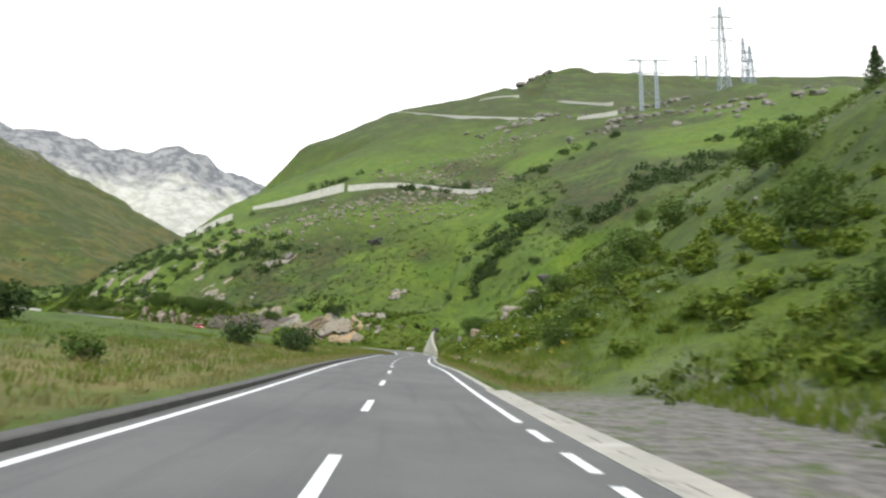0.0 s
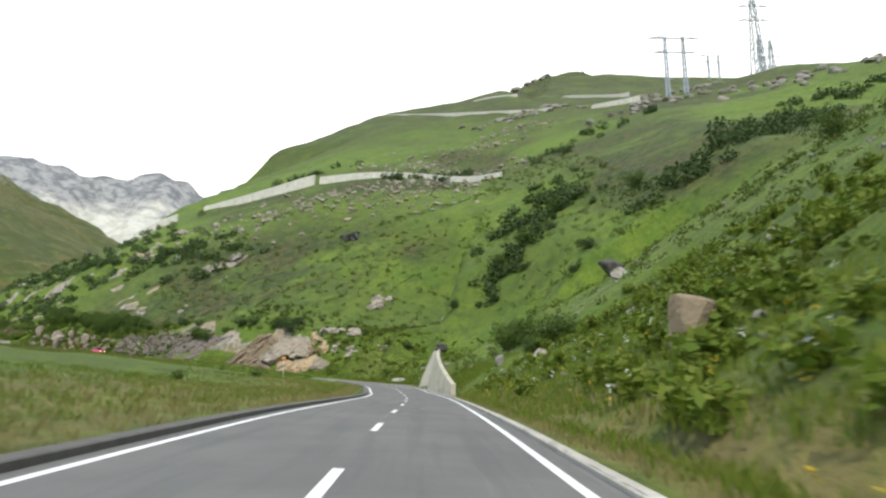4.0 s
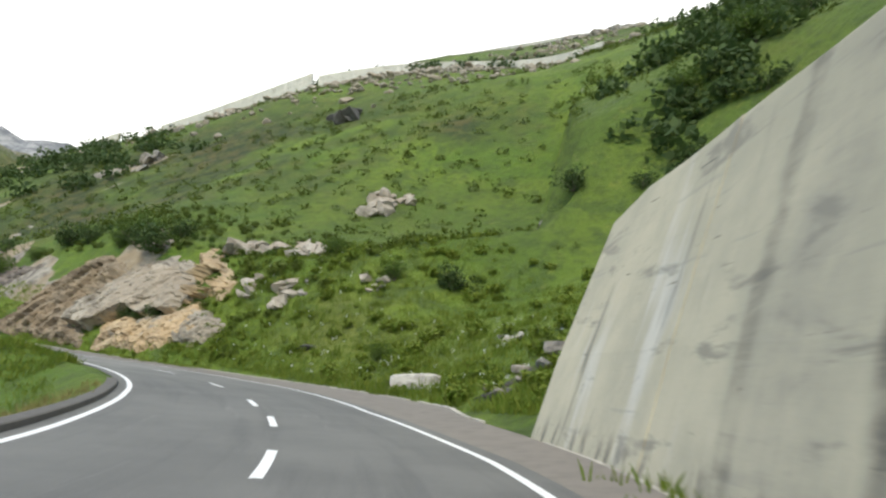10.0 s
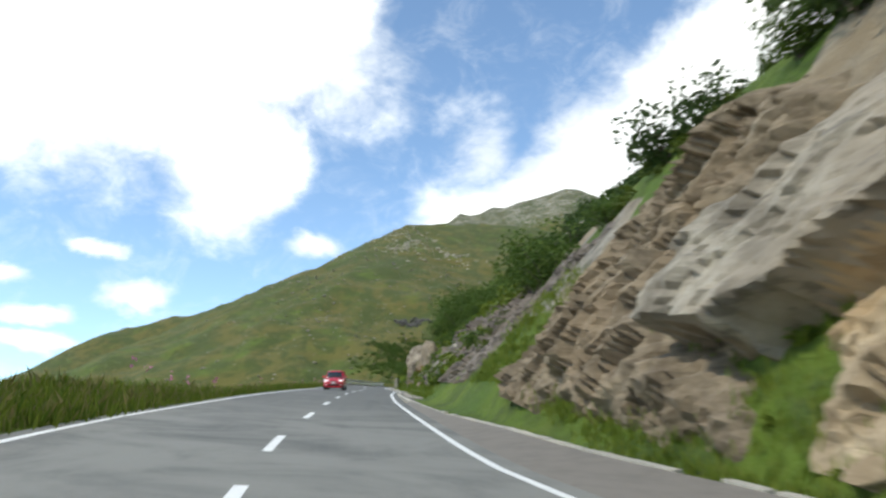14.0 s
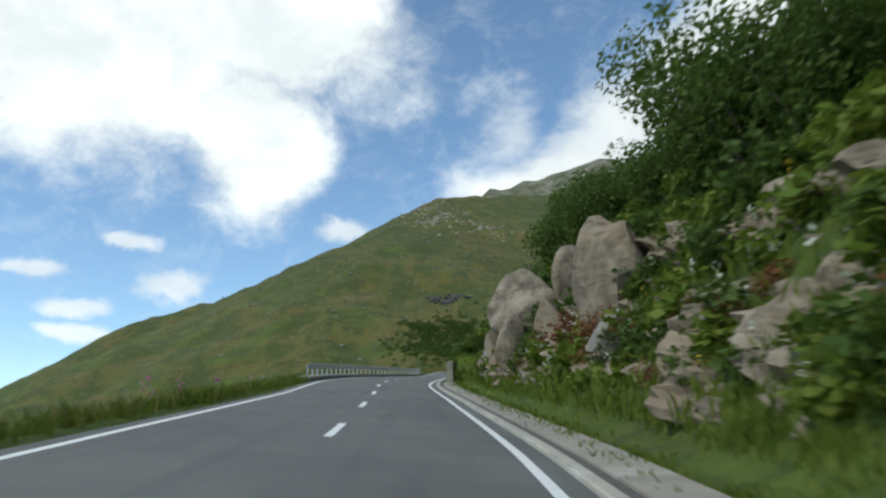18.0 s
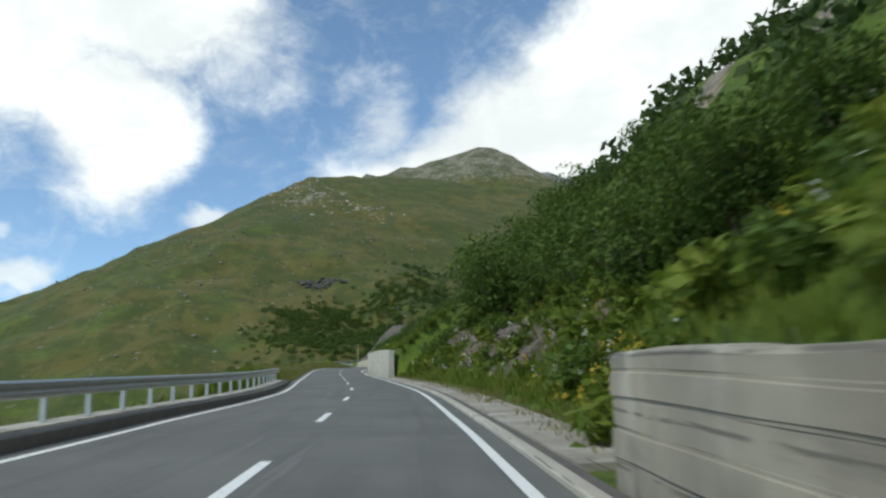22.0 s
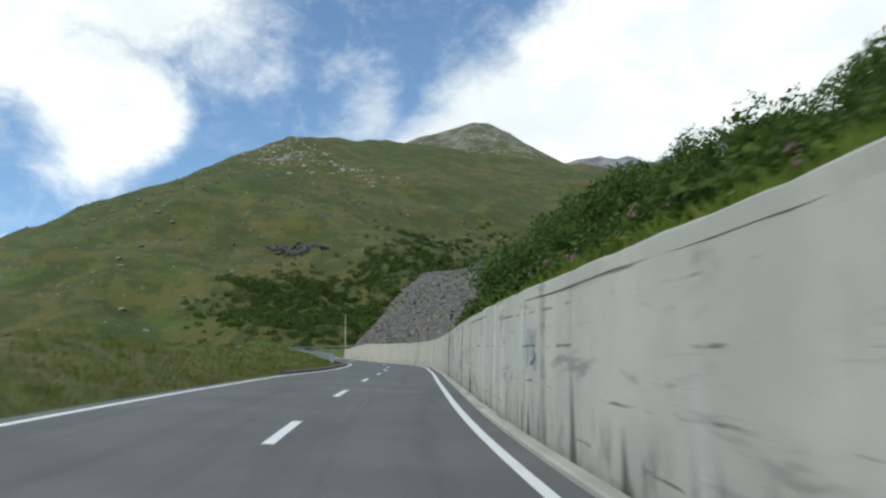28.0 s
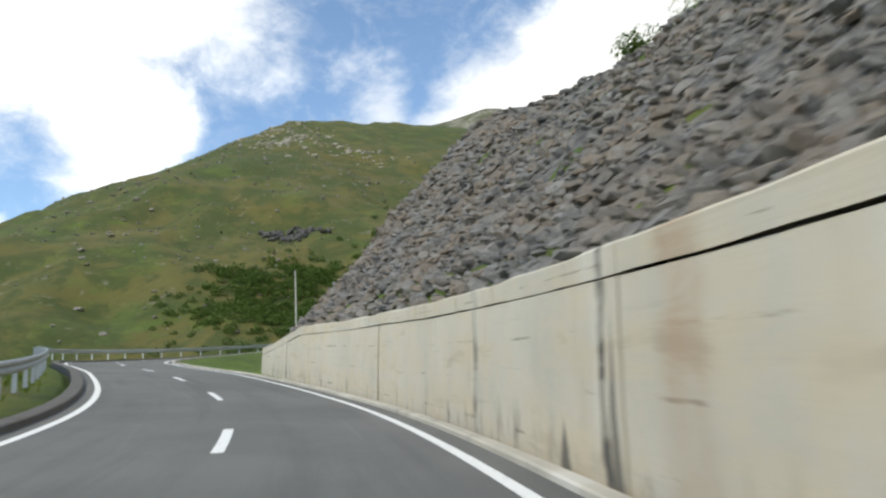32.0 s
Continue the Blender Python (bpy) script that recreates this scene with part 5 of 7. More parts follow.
        ids, count = np.unique(big[pick], return_counts=True)
        groups = [(g_,) for g_ in ids[count >= 150]] if k == 4 else []
        used_big = set(g_[0] for g_ in groups)
        rest = pick & ~np.isin(big, list(used_big)) if used_big else pick
        for sel in [pick & (big == g_[0]) for g_ in groups] + [rest]:
            if sel.any():
                used, back = np.unique(f[sel], return_inverse=True)
                ob = mesh_object(name, v[used], back.reshape(-1, 4), mat, face, label)
                if k == 6:
                    tagged(ob, label, kind="stuff")
    return face


cutting()
rock_face(280.0, 300.0, 5.6, 10.5, M_BANKROCK, "brownish weathered rock face beside the road", 121, 0.6, -0.05, 1.9, 1.3)
rock_face(300.0, 322.0, 5.6, 9.5, M_TANROCK, "tan-grey rock outcrops among shrubs and flowers", 125, 0.8, -0.8, 2.2, 1.2)
rock_face(318.0, 346.0, 5.5, 10.0, M_TANROCK, "tall tan-grey rock outcrop beside the road", 129, 1.0, -0.8, 2.4, 1.2)
rock_face(386.0, 404.0, 5.8, 9.0, M_BANKROCK, "brown broken rock showing through the bank", 133, 0.55, -0.66, 2.0, 1.2)
rock_face(403.0, 430.0, 5.8, 11.0, M_BANKROCK, "scattered tan-grey rock in the flowery bank", 137, 0.55, -0.72, 1.7, 1.3)
bp, _ = frame_on_slope(326.5, 6.9)
boulder(bp[0], bp[1], (1.9, 1.6, 1.75), M_TANROCK, "huge rounded boulder jutting out over the road verge", 61, 0.0, 35, 0.15, 0, 5, 4)
bp, _ = frame_on_slope(325.5, 5.9)
boulder(bp[0], bp[1], (0.8, 0.75, 1.5), M_TANROCK, "upright grey rock under the jutting boulder", 63, 0.15, 80, 0.3, 8, 7)
bp, _ = frame_on_slope(340.3, 9.0)
boulder(bp[0], bp[1], (1.5, 1.25, 1.75), M_TANROCK, "rounded tan boulder high on the bank", 65, 0.2, 10, -0.1, 0, 5, 4)
boulder(-95.0, 277.0, (1.5, 1.2, 2.0), M_TANROCK, "tall cracked tan rock among the alders", 69, 0.3, 40, 0.2, 0, 6, 4)
for s_, l_, size_ in ((321.6, 7.7, (1.0, 0.8, 1.55)), (319.8, 6.7, (0.8, 0.7, 1.15)), (323.4, 8.9, (1.2, 0.9, 1.0))):
    bp, _ = frame_on_slope(s_, l_)
    boulder(bp[0], bp[1], size_, M_TANROCK, "upright weathered rock rib in the overgrown bank", 73 + int(s_) % 4, 0.15, s_ * 11 % 180, 0.2, 6, 7)
bp, _ = frame_on_slope(333.0, 6.2)
boulder(bp[0], bp[1], (0.9, 0.8, 1.2), M_TANROCK, "grey rock jutting from the bank", 67, 0.2, 50, 0.2)
for s_, l_, k_ in ((288.5, 6.6, 0.8), (311.0, 6.4, 0.9), (338.0, 6.3, 0.8), (346.0, 6.0, 0.6), (409.0, 7.6, 0.55), (417.0, 8.2, 0.5)):
    bp, _ = frame_on_slope(s_, l_)
    boulder(bp[0], bp[1], (k_, k_ * 0.8, k_ * 1.1), M_ROCK, "grey rock jutting from the flowery bank", 70 + int(s_) % 7, 0.25, s_ * 7 % 180, 0.1)
for s_, l_ in ((288.6, 8.6), (287.4, 9.2), (290.2, 8.0)):
    bp, _ = frame_on_slope(s_, l_)
    boulder(bp[0], bp[1], (0.55, 0.3, 0.25), M_PALE, "pale lichened stone on the rocky bank", 91 + int(s_) % 3, 0.2, 30, 0.1, 20)
# outcrops on the big hillside: each a huddle of broken blocks standing out of the turf
def outcrop(x, y, size, n, mat, label, seed):
    r = np.random.default_rng(seed)
    z = height_at(x, y)
    ob = thing("outcrop", (x, y, z), label, "rock", "outcrops in the meadow")
    for i in range(n):
        q = size * r.uniform(0.28, 0.6)
        dx, dy = r.normal(0, 0.36 * size), r.normal(0, 0.36 * size)
        key = ("block", int(r.integers(9)), mat.name)
        if key not in CRAGS:
            cv, cf = crag(500 + key[1], 3, 0.25, 16, 0.10)
            CRAGS[key] = mesh_data("rock_block", cv, cf, mat, False)
        part("rock_block", CRAGS[key], ob, at=pose(dx, dy, height_at(x + dx, y + dy) - z + 0.3 * q, r.normal(20, 18), r.normal(0, 18), r.uniform(0, 360)) @ Matrix.Diagonal((q * r.uniform(0.9, 1.6), q * r.uniform(0.6, 1.0), q * r.uniform(0.5, 0.9), 1)))
    return ob


for i, (x, y, k_, n_, mat_) in enumerate(((-24.8, 237.8, 2.5, 14, M_OUTCROP), (-20.3, 236.6, 1.7, 9, M_OUTCROP), (-19.6, 233.6, 1.7, 9, M_OUTCROP), (-20.3, 228.0, 1.6, 9, M_OUTCROP), (-22.9, 231.2, 1.4, 7, M_OUTCROP), (-12.9, 226.5, 1.3, 5, M_OUTCROP), (-4.8, 212.5, 0.75, 6, M_PALE), (-18.4, 228.2, 0.9, 4, M_ROCK), (-16.5, 253.2, 2.8, 11, M_OUTCROP), (-13.5, 255, 1.6, 5, M_OUTCROP), (-8, 239, 1.5, 5, M_ROCK), (0, 243, 1.8, 5, M_ROCK), (-26.3, 290, 4.2, 9, M_DARKROCK), (-62, 300, 3.4, 7, M_ROCK), (-36, 245, 1.2, 4, M_TANROCK))):
    outcrop(x, y, k_, n_, mat_, "dark jagged rock step in the hillside" if mat_ is M_DARKROCK else "pale broken rock outcrop in the steep meadow", 600 + i)


def scattered(name, xs, ys, sizes, mat, label, category, squash=0.6, level=1, sink=0.25):
    """Many small stones joined into one mesh."""
    v0, f0 = ICO[level]
    shapes = [crag(200 + i, level, 0.4, 6)[0] for i in range(8)]
    z = ground_height(xs, ys)[0]
    vs, fs = [], []
    for i, (x, y, h, k_) in enumerate(zip(xs, ys, z, sizes)):
        a = rng.uniform(0, 6.28)
        q = shapes[i % 8] * (k_ * rng.uniform(0.8, 1.5), k_ * rng.uniform(0.7, 1.1), k_ * squash * rng.uniform(0.7, 1.4))
        q = np.stack([q[:, 0] * math.cos(a) - q[:, 1] * math.sin(a), q[:, 0] * math.sin(a) + q[:, 1] * math.cos(a), q[:, 2]], 1)
        vs.append(q + (x, y, h + k_ * squash * (1 - 2 * sink)))
        fs.append(f0 + len(v0) * i)
    ob = mesh_object(name, np.vstack(vs), np.vstack(fs), mat)
    return tagged(ob, label, category, kind="stuff")


def clusters(centres, n, spread):
    c = np.array(centres)[rng.integers(0, len(centres), n)]
    x, y = c[:, 0] + rng.normal(0, 1, n) * c[:, 2] * spread, c[:, 1] + rng.normal(0, 1, n) * c[:, 2] * spread * 0.6
    clear = np.abs(by_road(x, y)[1]) > 15
    return x[clear], y[clear]


cx, cy = clusters([(-45, 325, 22), (-25, 318, 22), (-5, 312, 20), (-80, 345, 18), (-60, 330, 20), (10, 330, 12), (20, 345, 12), (-20, 390, 25), (-5, 375, 12), (-30, 335, 15), (0, 340, 15), (25, 400, 15), (40, 420, 12)], 800, 0.75)
scattered("rocks", cx, cy, rng.uniform(0.3, 1.1, len(cx)) * rng.uniform(0.6, 1.4, len(cx)), M_SLABROCK, "pale boulders strewn over the big green hillside", "rock", 0.7, 2, 0.35)
cx, cy = clusters([(100, 800, 40), (149, 828, 30), (60, 480, 18), (110, 410, 14), (130, 450, 20), (150, 395, 20), (90, 380, 20), (30, 470, 20), (170, 350, 25)], 200, 0.8)
scattered("rocks", cx, cy, rng.uniform(1.0, 3.2, len(cx)), M_ROCK, "rocky knobs along the skyline of the hill", "rock", 0.6, 2, 0.42)
cx, cy = clusters([(-640, 590, 90), (-760, 700, 110), (-580, 660, 60), (-700, 620, 80), (-820, 760, 70), (-560, 540, 80), (-860, 830, 60), (-900, 760, 90), (-640, 800, 80), (-1000, 700, 120), (-700, 760, 60), (-780, 640, 60)], 1000, 0.85)
scattered("rocks", cx, cy, rng.uniform(0.4, 1.0, len(cx)) * rng.uniform(0.5, 2.4, len(cx)), M_ROCK, "pale rocks strewn over the mountain face ahead", "rock", 0.55, 1, 0.35)
cx, cy = clusters([(-850, 865, 40), (-820, 830, 35), (-790, 800, 30), (-740, 850, 30)], 220, 0.7)
scattered("rocks", cx, cy, rng.uniform(1.0, 3.0, len(cx)), M_PALE, "pale rock ribs along the crest of the mountain ahead", "rock", 0.5, 1, 0.4)
cx, cy = clusters([(140, 822, 30), (110, 806, 25), (175, 818, 18)], 90, 0.6)
scattered("rocks", cx, cy, rng.uniform(3, 8, len(cx)), M_ROCK, "grey rock knob on top of the hill", "rock", 0.6, 2, 0.45)
cx, cy = clusters([(-590, 676, 13), (-602, 668, 9)], 80, 0.6)
scattered("rocks", cx, cy, rng.uniform(0.9, 3.0, len(cx)), M_DARKROCK, "dark rock step in the mountain face ahead", "rock", 0.8)
cx, cy = rng.uniform(2, 34, 200), rng.uniform(40, 205, 200)
scattered("rocks", cx, cy, rng.uniform(0.12, 0.34, len(cx)), M_ROCK, "small stones in the grass of the slope", "stone", 0.7, 2)


# ---- scree of loose slate above the last wall ----
def scree():
    n = 14500
    s = rng.uniform(541, 588, n)
    top = np.interp(s, [541, 543.5, 547, 550.5, 555, 573, 583, 588], [5, 7.3, 10.6, 14.5, 23, 26, 22, 9])
    low = np.interp(s, [580, 588], [4.45, 5.3])
    l = low + (top - low) * rng.uniform(0, 1, n) ** 1.1
    p = on_road(s, 0)
    x = p[:, 0] + np.interp(s, RS, RN[:, 0]) * l
    y = p[:, 1] + np.interp(s, RS, RN[:, 1]) * l
    z = ground_height(x, y)[0]
    shapes = []
    for i in range(10):
        v, f = crag(300 + i, 1, 0.35, 6)
        shapes.append(v * (1.0, 0.7, 0.34))
    slope_turn = math.degrees(math.atan2(0.7, -0.7))
    heap = thing("scree_slope", (x[0], y[0], z[0]), "steep slope of loose grey slate stones above the wall", "scree")
    near = np.argsort(np.abs(s - 562) + l * 0.8)[:300]
    meshes = [mesh_data("stone", v, ICO[1][1], M_SCREE) for v in shapes]
    chosen = set(near.tolist())
    vs, fs, k = [], [], 0
    for i in range(n):
        size = rng.uniform(0.12, 0.27) * rng.choice([1.0, 1.0, 1.0, 1.6]) * 1.0
        m = pose(x[i], y[i], z[i] + 0.05 + 0.25 * size, 32 + rng.normal(0, 16), rng.normal(0, 16), slope_turn - 90 + rng.normal(0, 35)) @ Matrix.Diagonal((size, size, size, 1))
        if i in chosen:
            part("stone", meshes[i % 10], heap, at=Matrix.Translation((-x[0], -y[0], -z[0])) @ m)
        else:
            a = np.array(m)
            vs.append(shapes[i % 10] @ a[:3, :3].T + a[:3, 3] - (x[0], y[0], z[0]))
            fs.append(ICO[1][1] + k)
            k += len(shapes[0])
    ob = mesh_object("stone_fill", np.vstack(vs), np.vstack(fs), M_SCREE, heap)
    tagged(ob, kind="stuff")
    # the bed of small stones between them
    ns, nl = 70, 60
    ss, vv = np.meshgrid(np.linspace(540, 588.5, ns), np.linspace(0, 1, nl), indexing="ij")
    lo, hi = np.interp(ss, [580, 588], [4.35, 5.2]), np.interp(ss, [541, 543.5, 547, 550.5, 555, 573, 583, 588], [5.5, 7.9, 11.2, 15.1, 24, 27, 23, 10])
    ll = lo + (hi - lo) * vv
    p = on_road(ss.ravel(), 0)
    bx = p[:, 0] + np.interp(ss.ravel(), RS, RN[:, 0]) * ll.ravel()
    by = p[:, 1] + np.interp(ss.ravel(), RS, RN[:, 1]) * ll.ravel()
    bz = ground_height(bx, by)[0] + 0.06 + 0.07 * rough(bx, by, 0.8, 3, 77)
    rim = np.minimum(np.minimum(ss - 540, 588.5 - ss), np.minimum(vv, 1 - vv) * 12).ravel()
    bz -= np.where(rim < 0.5, 0.35, 0)
    mesh_object("stone_bed", np.stack([bx - x[0], by - y[0], bz - z[0]], 1), grid_faces(ns, nl)[:, ::-1], M_SCREE, heap)


scree()


# ---- shrubs, grass and flowers ----
def leaves(n, blobs, size, seed, droop=0.3):
    """Small folded leaves scattered through a few blobs."""
    r = np.random.default_rng(seed)
    b_ = np.array(blobs)
    k = r.choice(len(b_), n, p=b_[:, 3] ** 2 / (b_[:, 3] ** 2).sum())
    d = r.normal(size=(n, 3))
    d /= np.linalg.norm(d, axis=1)[:, None]
    c = b_[k, :3] + d * (b_[k, 3] * r.uniform(0.55, 1.08, n) ** 0.6)[:, None] * (1, 1, 0.85)
    c[:, 2] = np.maximum(c[:, 2], 0.05)
    u = r.normal(size=(n, 3)) * (1, 1, 0.6)
    u /= np.linalg.norm(u, axis=1)[:, None]
    nn = d + r.normal(size=(n, 3)) * 0.6 + (0, 0, droop)
    w_ = np.cross(nn, u)
    w_ /= np.linalg.norm(w_, axis=1)[:, None] + 1e-9
    sz = (size * r.uniform(0.6, 1.4, n))[:, None]
    v = np.stack([c - u * sz, c + w_ * sz * 0.55, c + u * sz, c - w_ * sz * 0.55], 1).reshape(-1, 3)
    return v, np.arange(4 * n).reshape(n, 4)


def shrub_kind(seed, tall, wide, mat, count, size, stems=7):
    """One shrub with its stems and foliage, kept as meshes to be shared."""
    r = np.random.default_rng(seed)
    blobs, sticks = [], []
    for i in range(stems):
        a, q = r.uniform(0, 6.28), r.uniform(0.15, 1.0)
        tip = np.array([math.cos(a) * wide * 0.5 * q, math.sin(a) * wide * 0.5 * q, tall * r.uniform(0.5, 0.88)])
        blobs.append((*tip, r.uniform(0.2, 0.34) * wide))
        mid = tip * (0.45, 0.45, 0.55)
        blobs.append((*(mid + r.normal(0, 0.1, 3)), r.uniform(0.2, 0.3) * wide))
        sticks += [tube((tip[0] * 0.1, tip[1] * 0.1, -0.1), mid, 0.035, 0.025, 5), tube(mid, tip, 0.025, 0.01, 5)]
    v, f = leaves(count, blobs, size, seed)
    sv, sf = merged(sticks)
    return mesh_data("foliage", v, f, mat), mesh_data("stem", sv, sf, M_BARK)


TALL = [shrub_kind(11 + i, 2.8, 3.0, M_LEAF, 2100, 0.098, 9) for i in range(4)]
LOW = [shrub_kind(31 + i, 1.0, 1.6, M_LEAF, 400, 0.10, 6) for i in range(3)]
DARK = [shrub_kind(51 + i, 1.5, 2.6, M_DARKLEAF, 1000, 0.11, 8) for i in range(3)]
TREE = [shrub_kind(91 + i, 5.0, 4.4, M_LEAF, 5200, 0.105, 13) for i in range(3)]
HERB = [shrub_kind(71 + i, 0.55, 0.9, M_GRASS, 190, 0.10, 5) for i in range(3)]


def shrub(kinds, x, y, scale, label, group, sink=0.1):
    i = int(rng.integers(0, len(kinds)))
    ob = thing("shrub", (0, 0, 0), label, "shrub", group)
    part("foliage", kinds[i][0], ob), part("stem", kinds[i][1], ob)
    ob.matrix_basis = pose(x, y, height_at(x, y) - sink * scale, rng.normal(0, 5), rng.normal(0, 5), rng.uniform(0, 360)) @ Matrix.Diagonal((scale * rng.uniform(0.85, 1.2), scale * rng.uniform(0.85, 1.2), scale, 1))
    return ob


def beside(s, l):
    p = on_road(s, 0)
    return p[0] + np.interp(s, RS, RN[:, 0]) * l, p[1] + np.interp(s, RS, RN[:, 1]) * l


def shrubs_along(n, s0, s1, l0, l1, kinds, scale, label, group):
    for _ in range(n):
        x, y = beside(rng.uniform(s0, s1), rng.uniform(l0, l1))
        shrub(kinds, x, y, rng.uniform(*scale), label, group)


def growth_along(n, s0, s1, l0, l1, kinds, scale, label):
    """Small leafy plants too many to count, joined into one mesh."""
    vs, fs, k = [], [], 0
    s, l = rng.uniform(s0, s1, n), l0 + (l1 - l0) * rng.uniform(0, 1, n)
    p = on_road(s, 0)
    x, y = p[:, 0] + np.interp(s, RS, RN[:, 0]) * l, p[:, 1] + np.interp(s, RS, RN[:, 1]) * l
    z = ground_height(x, y)[0]
    for i in range(n):
        me = kinds[i % len(kinds)][0]
        v = np.empty(len(me.vertices) * 3, np.float32)
        me.vertices.foreach_get("co", v)
        v = v.reshape(-1, 3) * rng.uniform(*scale)
        a = rng.uniform(0, 6.28)
        vs.append(np.stack([v[:, 0] * math.cos(a) - v[:, 1] * math.sin(a) + x[i], v[:, 0] * math.sin(a) + v[:, 1] * math.cos(a) + y[i], v[:, 2] + z[i] - 0.05], 1))
        fs.append(np.arange(len(v)).reshape(-1, 4) + k)
        k += len(v)
    return tagged(mesh_object("growth", np.vstack(vs), np.vstack(fs), kinds[0][0].materials[0]), label, "plants", kind="stuff")


ALDER, GA = "dense green alder bush on the steep bank", "alders on the bank"
DWARF, GD = "low dark green dwarf shrub on the meadow slope", "dwarf shrubs on the slope"
HERBS = "lush green herbs at the foot of the bank"
shrubs_along(8, 288, 304, 12.5, 16, TALL, (0.6, 1.0), ALDER, GA)
for s_, l_, k_ in ((243.5, 13.4, 0.9), (245.2, 12.8, 0.8), (246.6, 12.3, 0.65), (266.5, 10.4, 1.0), (268.5, 10.6, 1.15), (270.5, 10.4, 1.0), (272.5, 11.2, 0.9), (262.5, 12.2, 0.6)):
    shrub(TALL, *beside(s_, l_), k_, "dark alder bush on the turf edge over the cutting", GA)
shrubs_along(18, 300, 322, 11.5, 16, TALL, (0.7, 1.2), ALDER, GA)
shrubs_along(26, 318, 346, 10.5, 15, TALL, (0.8, 1.2), ALDER, GA)
shrubs_along(34, 346, 376, 9.5, 17, TALL, (0.35, 0.62), ALDER, GA)
shrubs_along(14, 374, 400, 9.0, 14, TALL, (0.6, 1.15), ALDER, GA)
for s_, l_, k_ in ((296, 10.4, 0.45), (300, 10.4, 0.5), (307, 9.8, 0.8), (310, 10.2, 1.05), (313.5, 10.8, 0.95), (331, 11.5, 0.7), (335, 11.6, 0.75), (379, 9.6, 0.7), (383, 10.0, 0.65), (387, 9.6, 0.6), (391, 10.4, 0.65), (396, 10.0, 0.75), (401, 9.6, 0.95), (405.5, 9.2, 1.0), (409.5, 9.0, 1.05), (413, 9.4, 0.9), (417.5, 13.0, 0.75), (420.5, 14.5, 0.75)):
    shrub(TREE, *beside(s_, l_), k_, "tall bushy alder on the steep bank", "tall alders on the bank")
shrubs_along(8, 400, 415, 13, 18, TALL, (0.8, 1.2), ALDER, GA)
shrubs_along(10, 440, 474, 10, 17, TALL, (0.4, 0.65), ALDER, GA)
growth_along(40, 476, 508, 11, 22, TALL, (0.4, 0.75), "alder scrub on the slope above the long wall")
growth_along(50, 506, 536, 7.5, 22, TALL, (0.6, 1.2), "dense alder scrub on the bank above the long wall")
shrubs_along(24, 530, 540, 7.5, 20, TALL, (0.8, 1.3), ALDER, GA)
shrubs_along(14, 538, 545, 15, 21, TALL, (0.8, 1.25), ALDER, GA)
for s_, l_, k_ in ((573.4, 15.2, 0.55), (571.5, 15.8, 0.45), (538.3, 6.4, 0.6), (540.3, 8.0, 0.7), (542.0, 9.8, 0.9), (544.3, 11.8, 1.0), (546.2, 14, 1.1), (547, 16.5, 0.9), (539.6, 10.5, 1.2), (542.5, 13.2, 1.3)):
    shrub(TALL, *beside(s_, l_), k_, "alder bush at the edge of the scree", GA)
for s_, l_, k_ in ((415.5, 13.0, 1.2), (418.5, 14.5, 1.2), (420.5, 17, 1.3), (430, 13.5, 0.5)):
    shrub(TALL, *beside(s_, l_), k_, "tall rounded alder on the bank before the wall", GA)
for s_, l_, k_ in ((344, 11, 0.9), (346, 11.5, 0.6), (344.5, 13.5, 0.95), (342.5, 12.5, 1.05), (340.5, 12.0, 1.0), (348, 13, 0.55)):
    shrub(TALL, *beside(s_, l_), k_, "alder bush behind the tan boulder", GA)
growth_along(320, 438, 540, 5.2, 20, LOW, (0.6, 1.2), "low leafy scrub between the alders above the wall")
BILBERRY = [shrub_kind(81 + i, 0.40, 1.0, M_HEATH, 150, 0.075, 5) for i in range(3)]
HERB_RED = [shrub_kind(61, 0.8, 1.2, M_RUSTLEAF, 360, 0.07, 5)]
growth_along(28, 298, 324, 5.9, 10.5, LOW, (0.6, 1.2), "leafy scrub between the rock outcrops")
growth_along(55, 316, 347, 5.7, 11, LOW, (0.6, 1.15), "leafy scrub over the rocks")
growth_along(26, 318, 347, 5.6, 9, HERB_RED, (0.35, 0.7), "reddish withered herbs among the rocks")
growth_along(55, 276, 346, 5.9, 12, LOW, (0.5, 1.1), "small leafy shrub growing between the rocks")
growth_along(260, 276, 346, 5.8, 12, HERB, (0.7, 1.5), "bright green herbs between the rocks")
growth_along(22, 300, 334, 5.9, 7.2, HERB_RED, (0.6, 1.1), "reddish withered herbs at the foot of the rocks")
growth_along(60, 374, 430, 5.9, 12, LOW, (0.6, 1.2), "small leafy shrub on the flowery bank")
growth_along(150, 416, 440, 7, 20, BILBERRY, (0.7, 1.6), "heath and herbs on the slope behind the wall end")
growth_along(70, 423, 434, 4.8, 10, HERB, (0.4, 0.9), "leafy herbs crowding round the wall end")
growth_along(70, 416, 438, 6.5, 19, HERB, (0.6, 1.2), "green herbs on the slope behind the wall end")
growth_along(220, 374, 431, 5.6, 13, HERB, (0.7, 1.5), "bright green herbs of the flowery bank")
growth_along(18, 432, 526, 5.0, 6.5, HERB, (0.7, 1.2), "bushy green growth behind the wall top")
growth_along(230, 346, 375, 4.9, 13, HERB, (0.7, 1.5), "bushy green herbs over and above the low wall")
growth_along(90, 330, 349, 5.6, 12, HERB, (0.8, 1.5), "lush herbs at the end of the low wall")
growth_along(200, 376, 430, 9, 16, HERB, (0.8, 1.7), "green undergrowth beneath the alders")
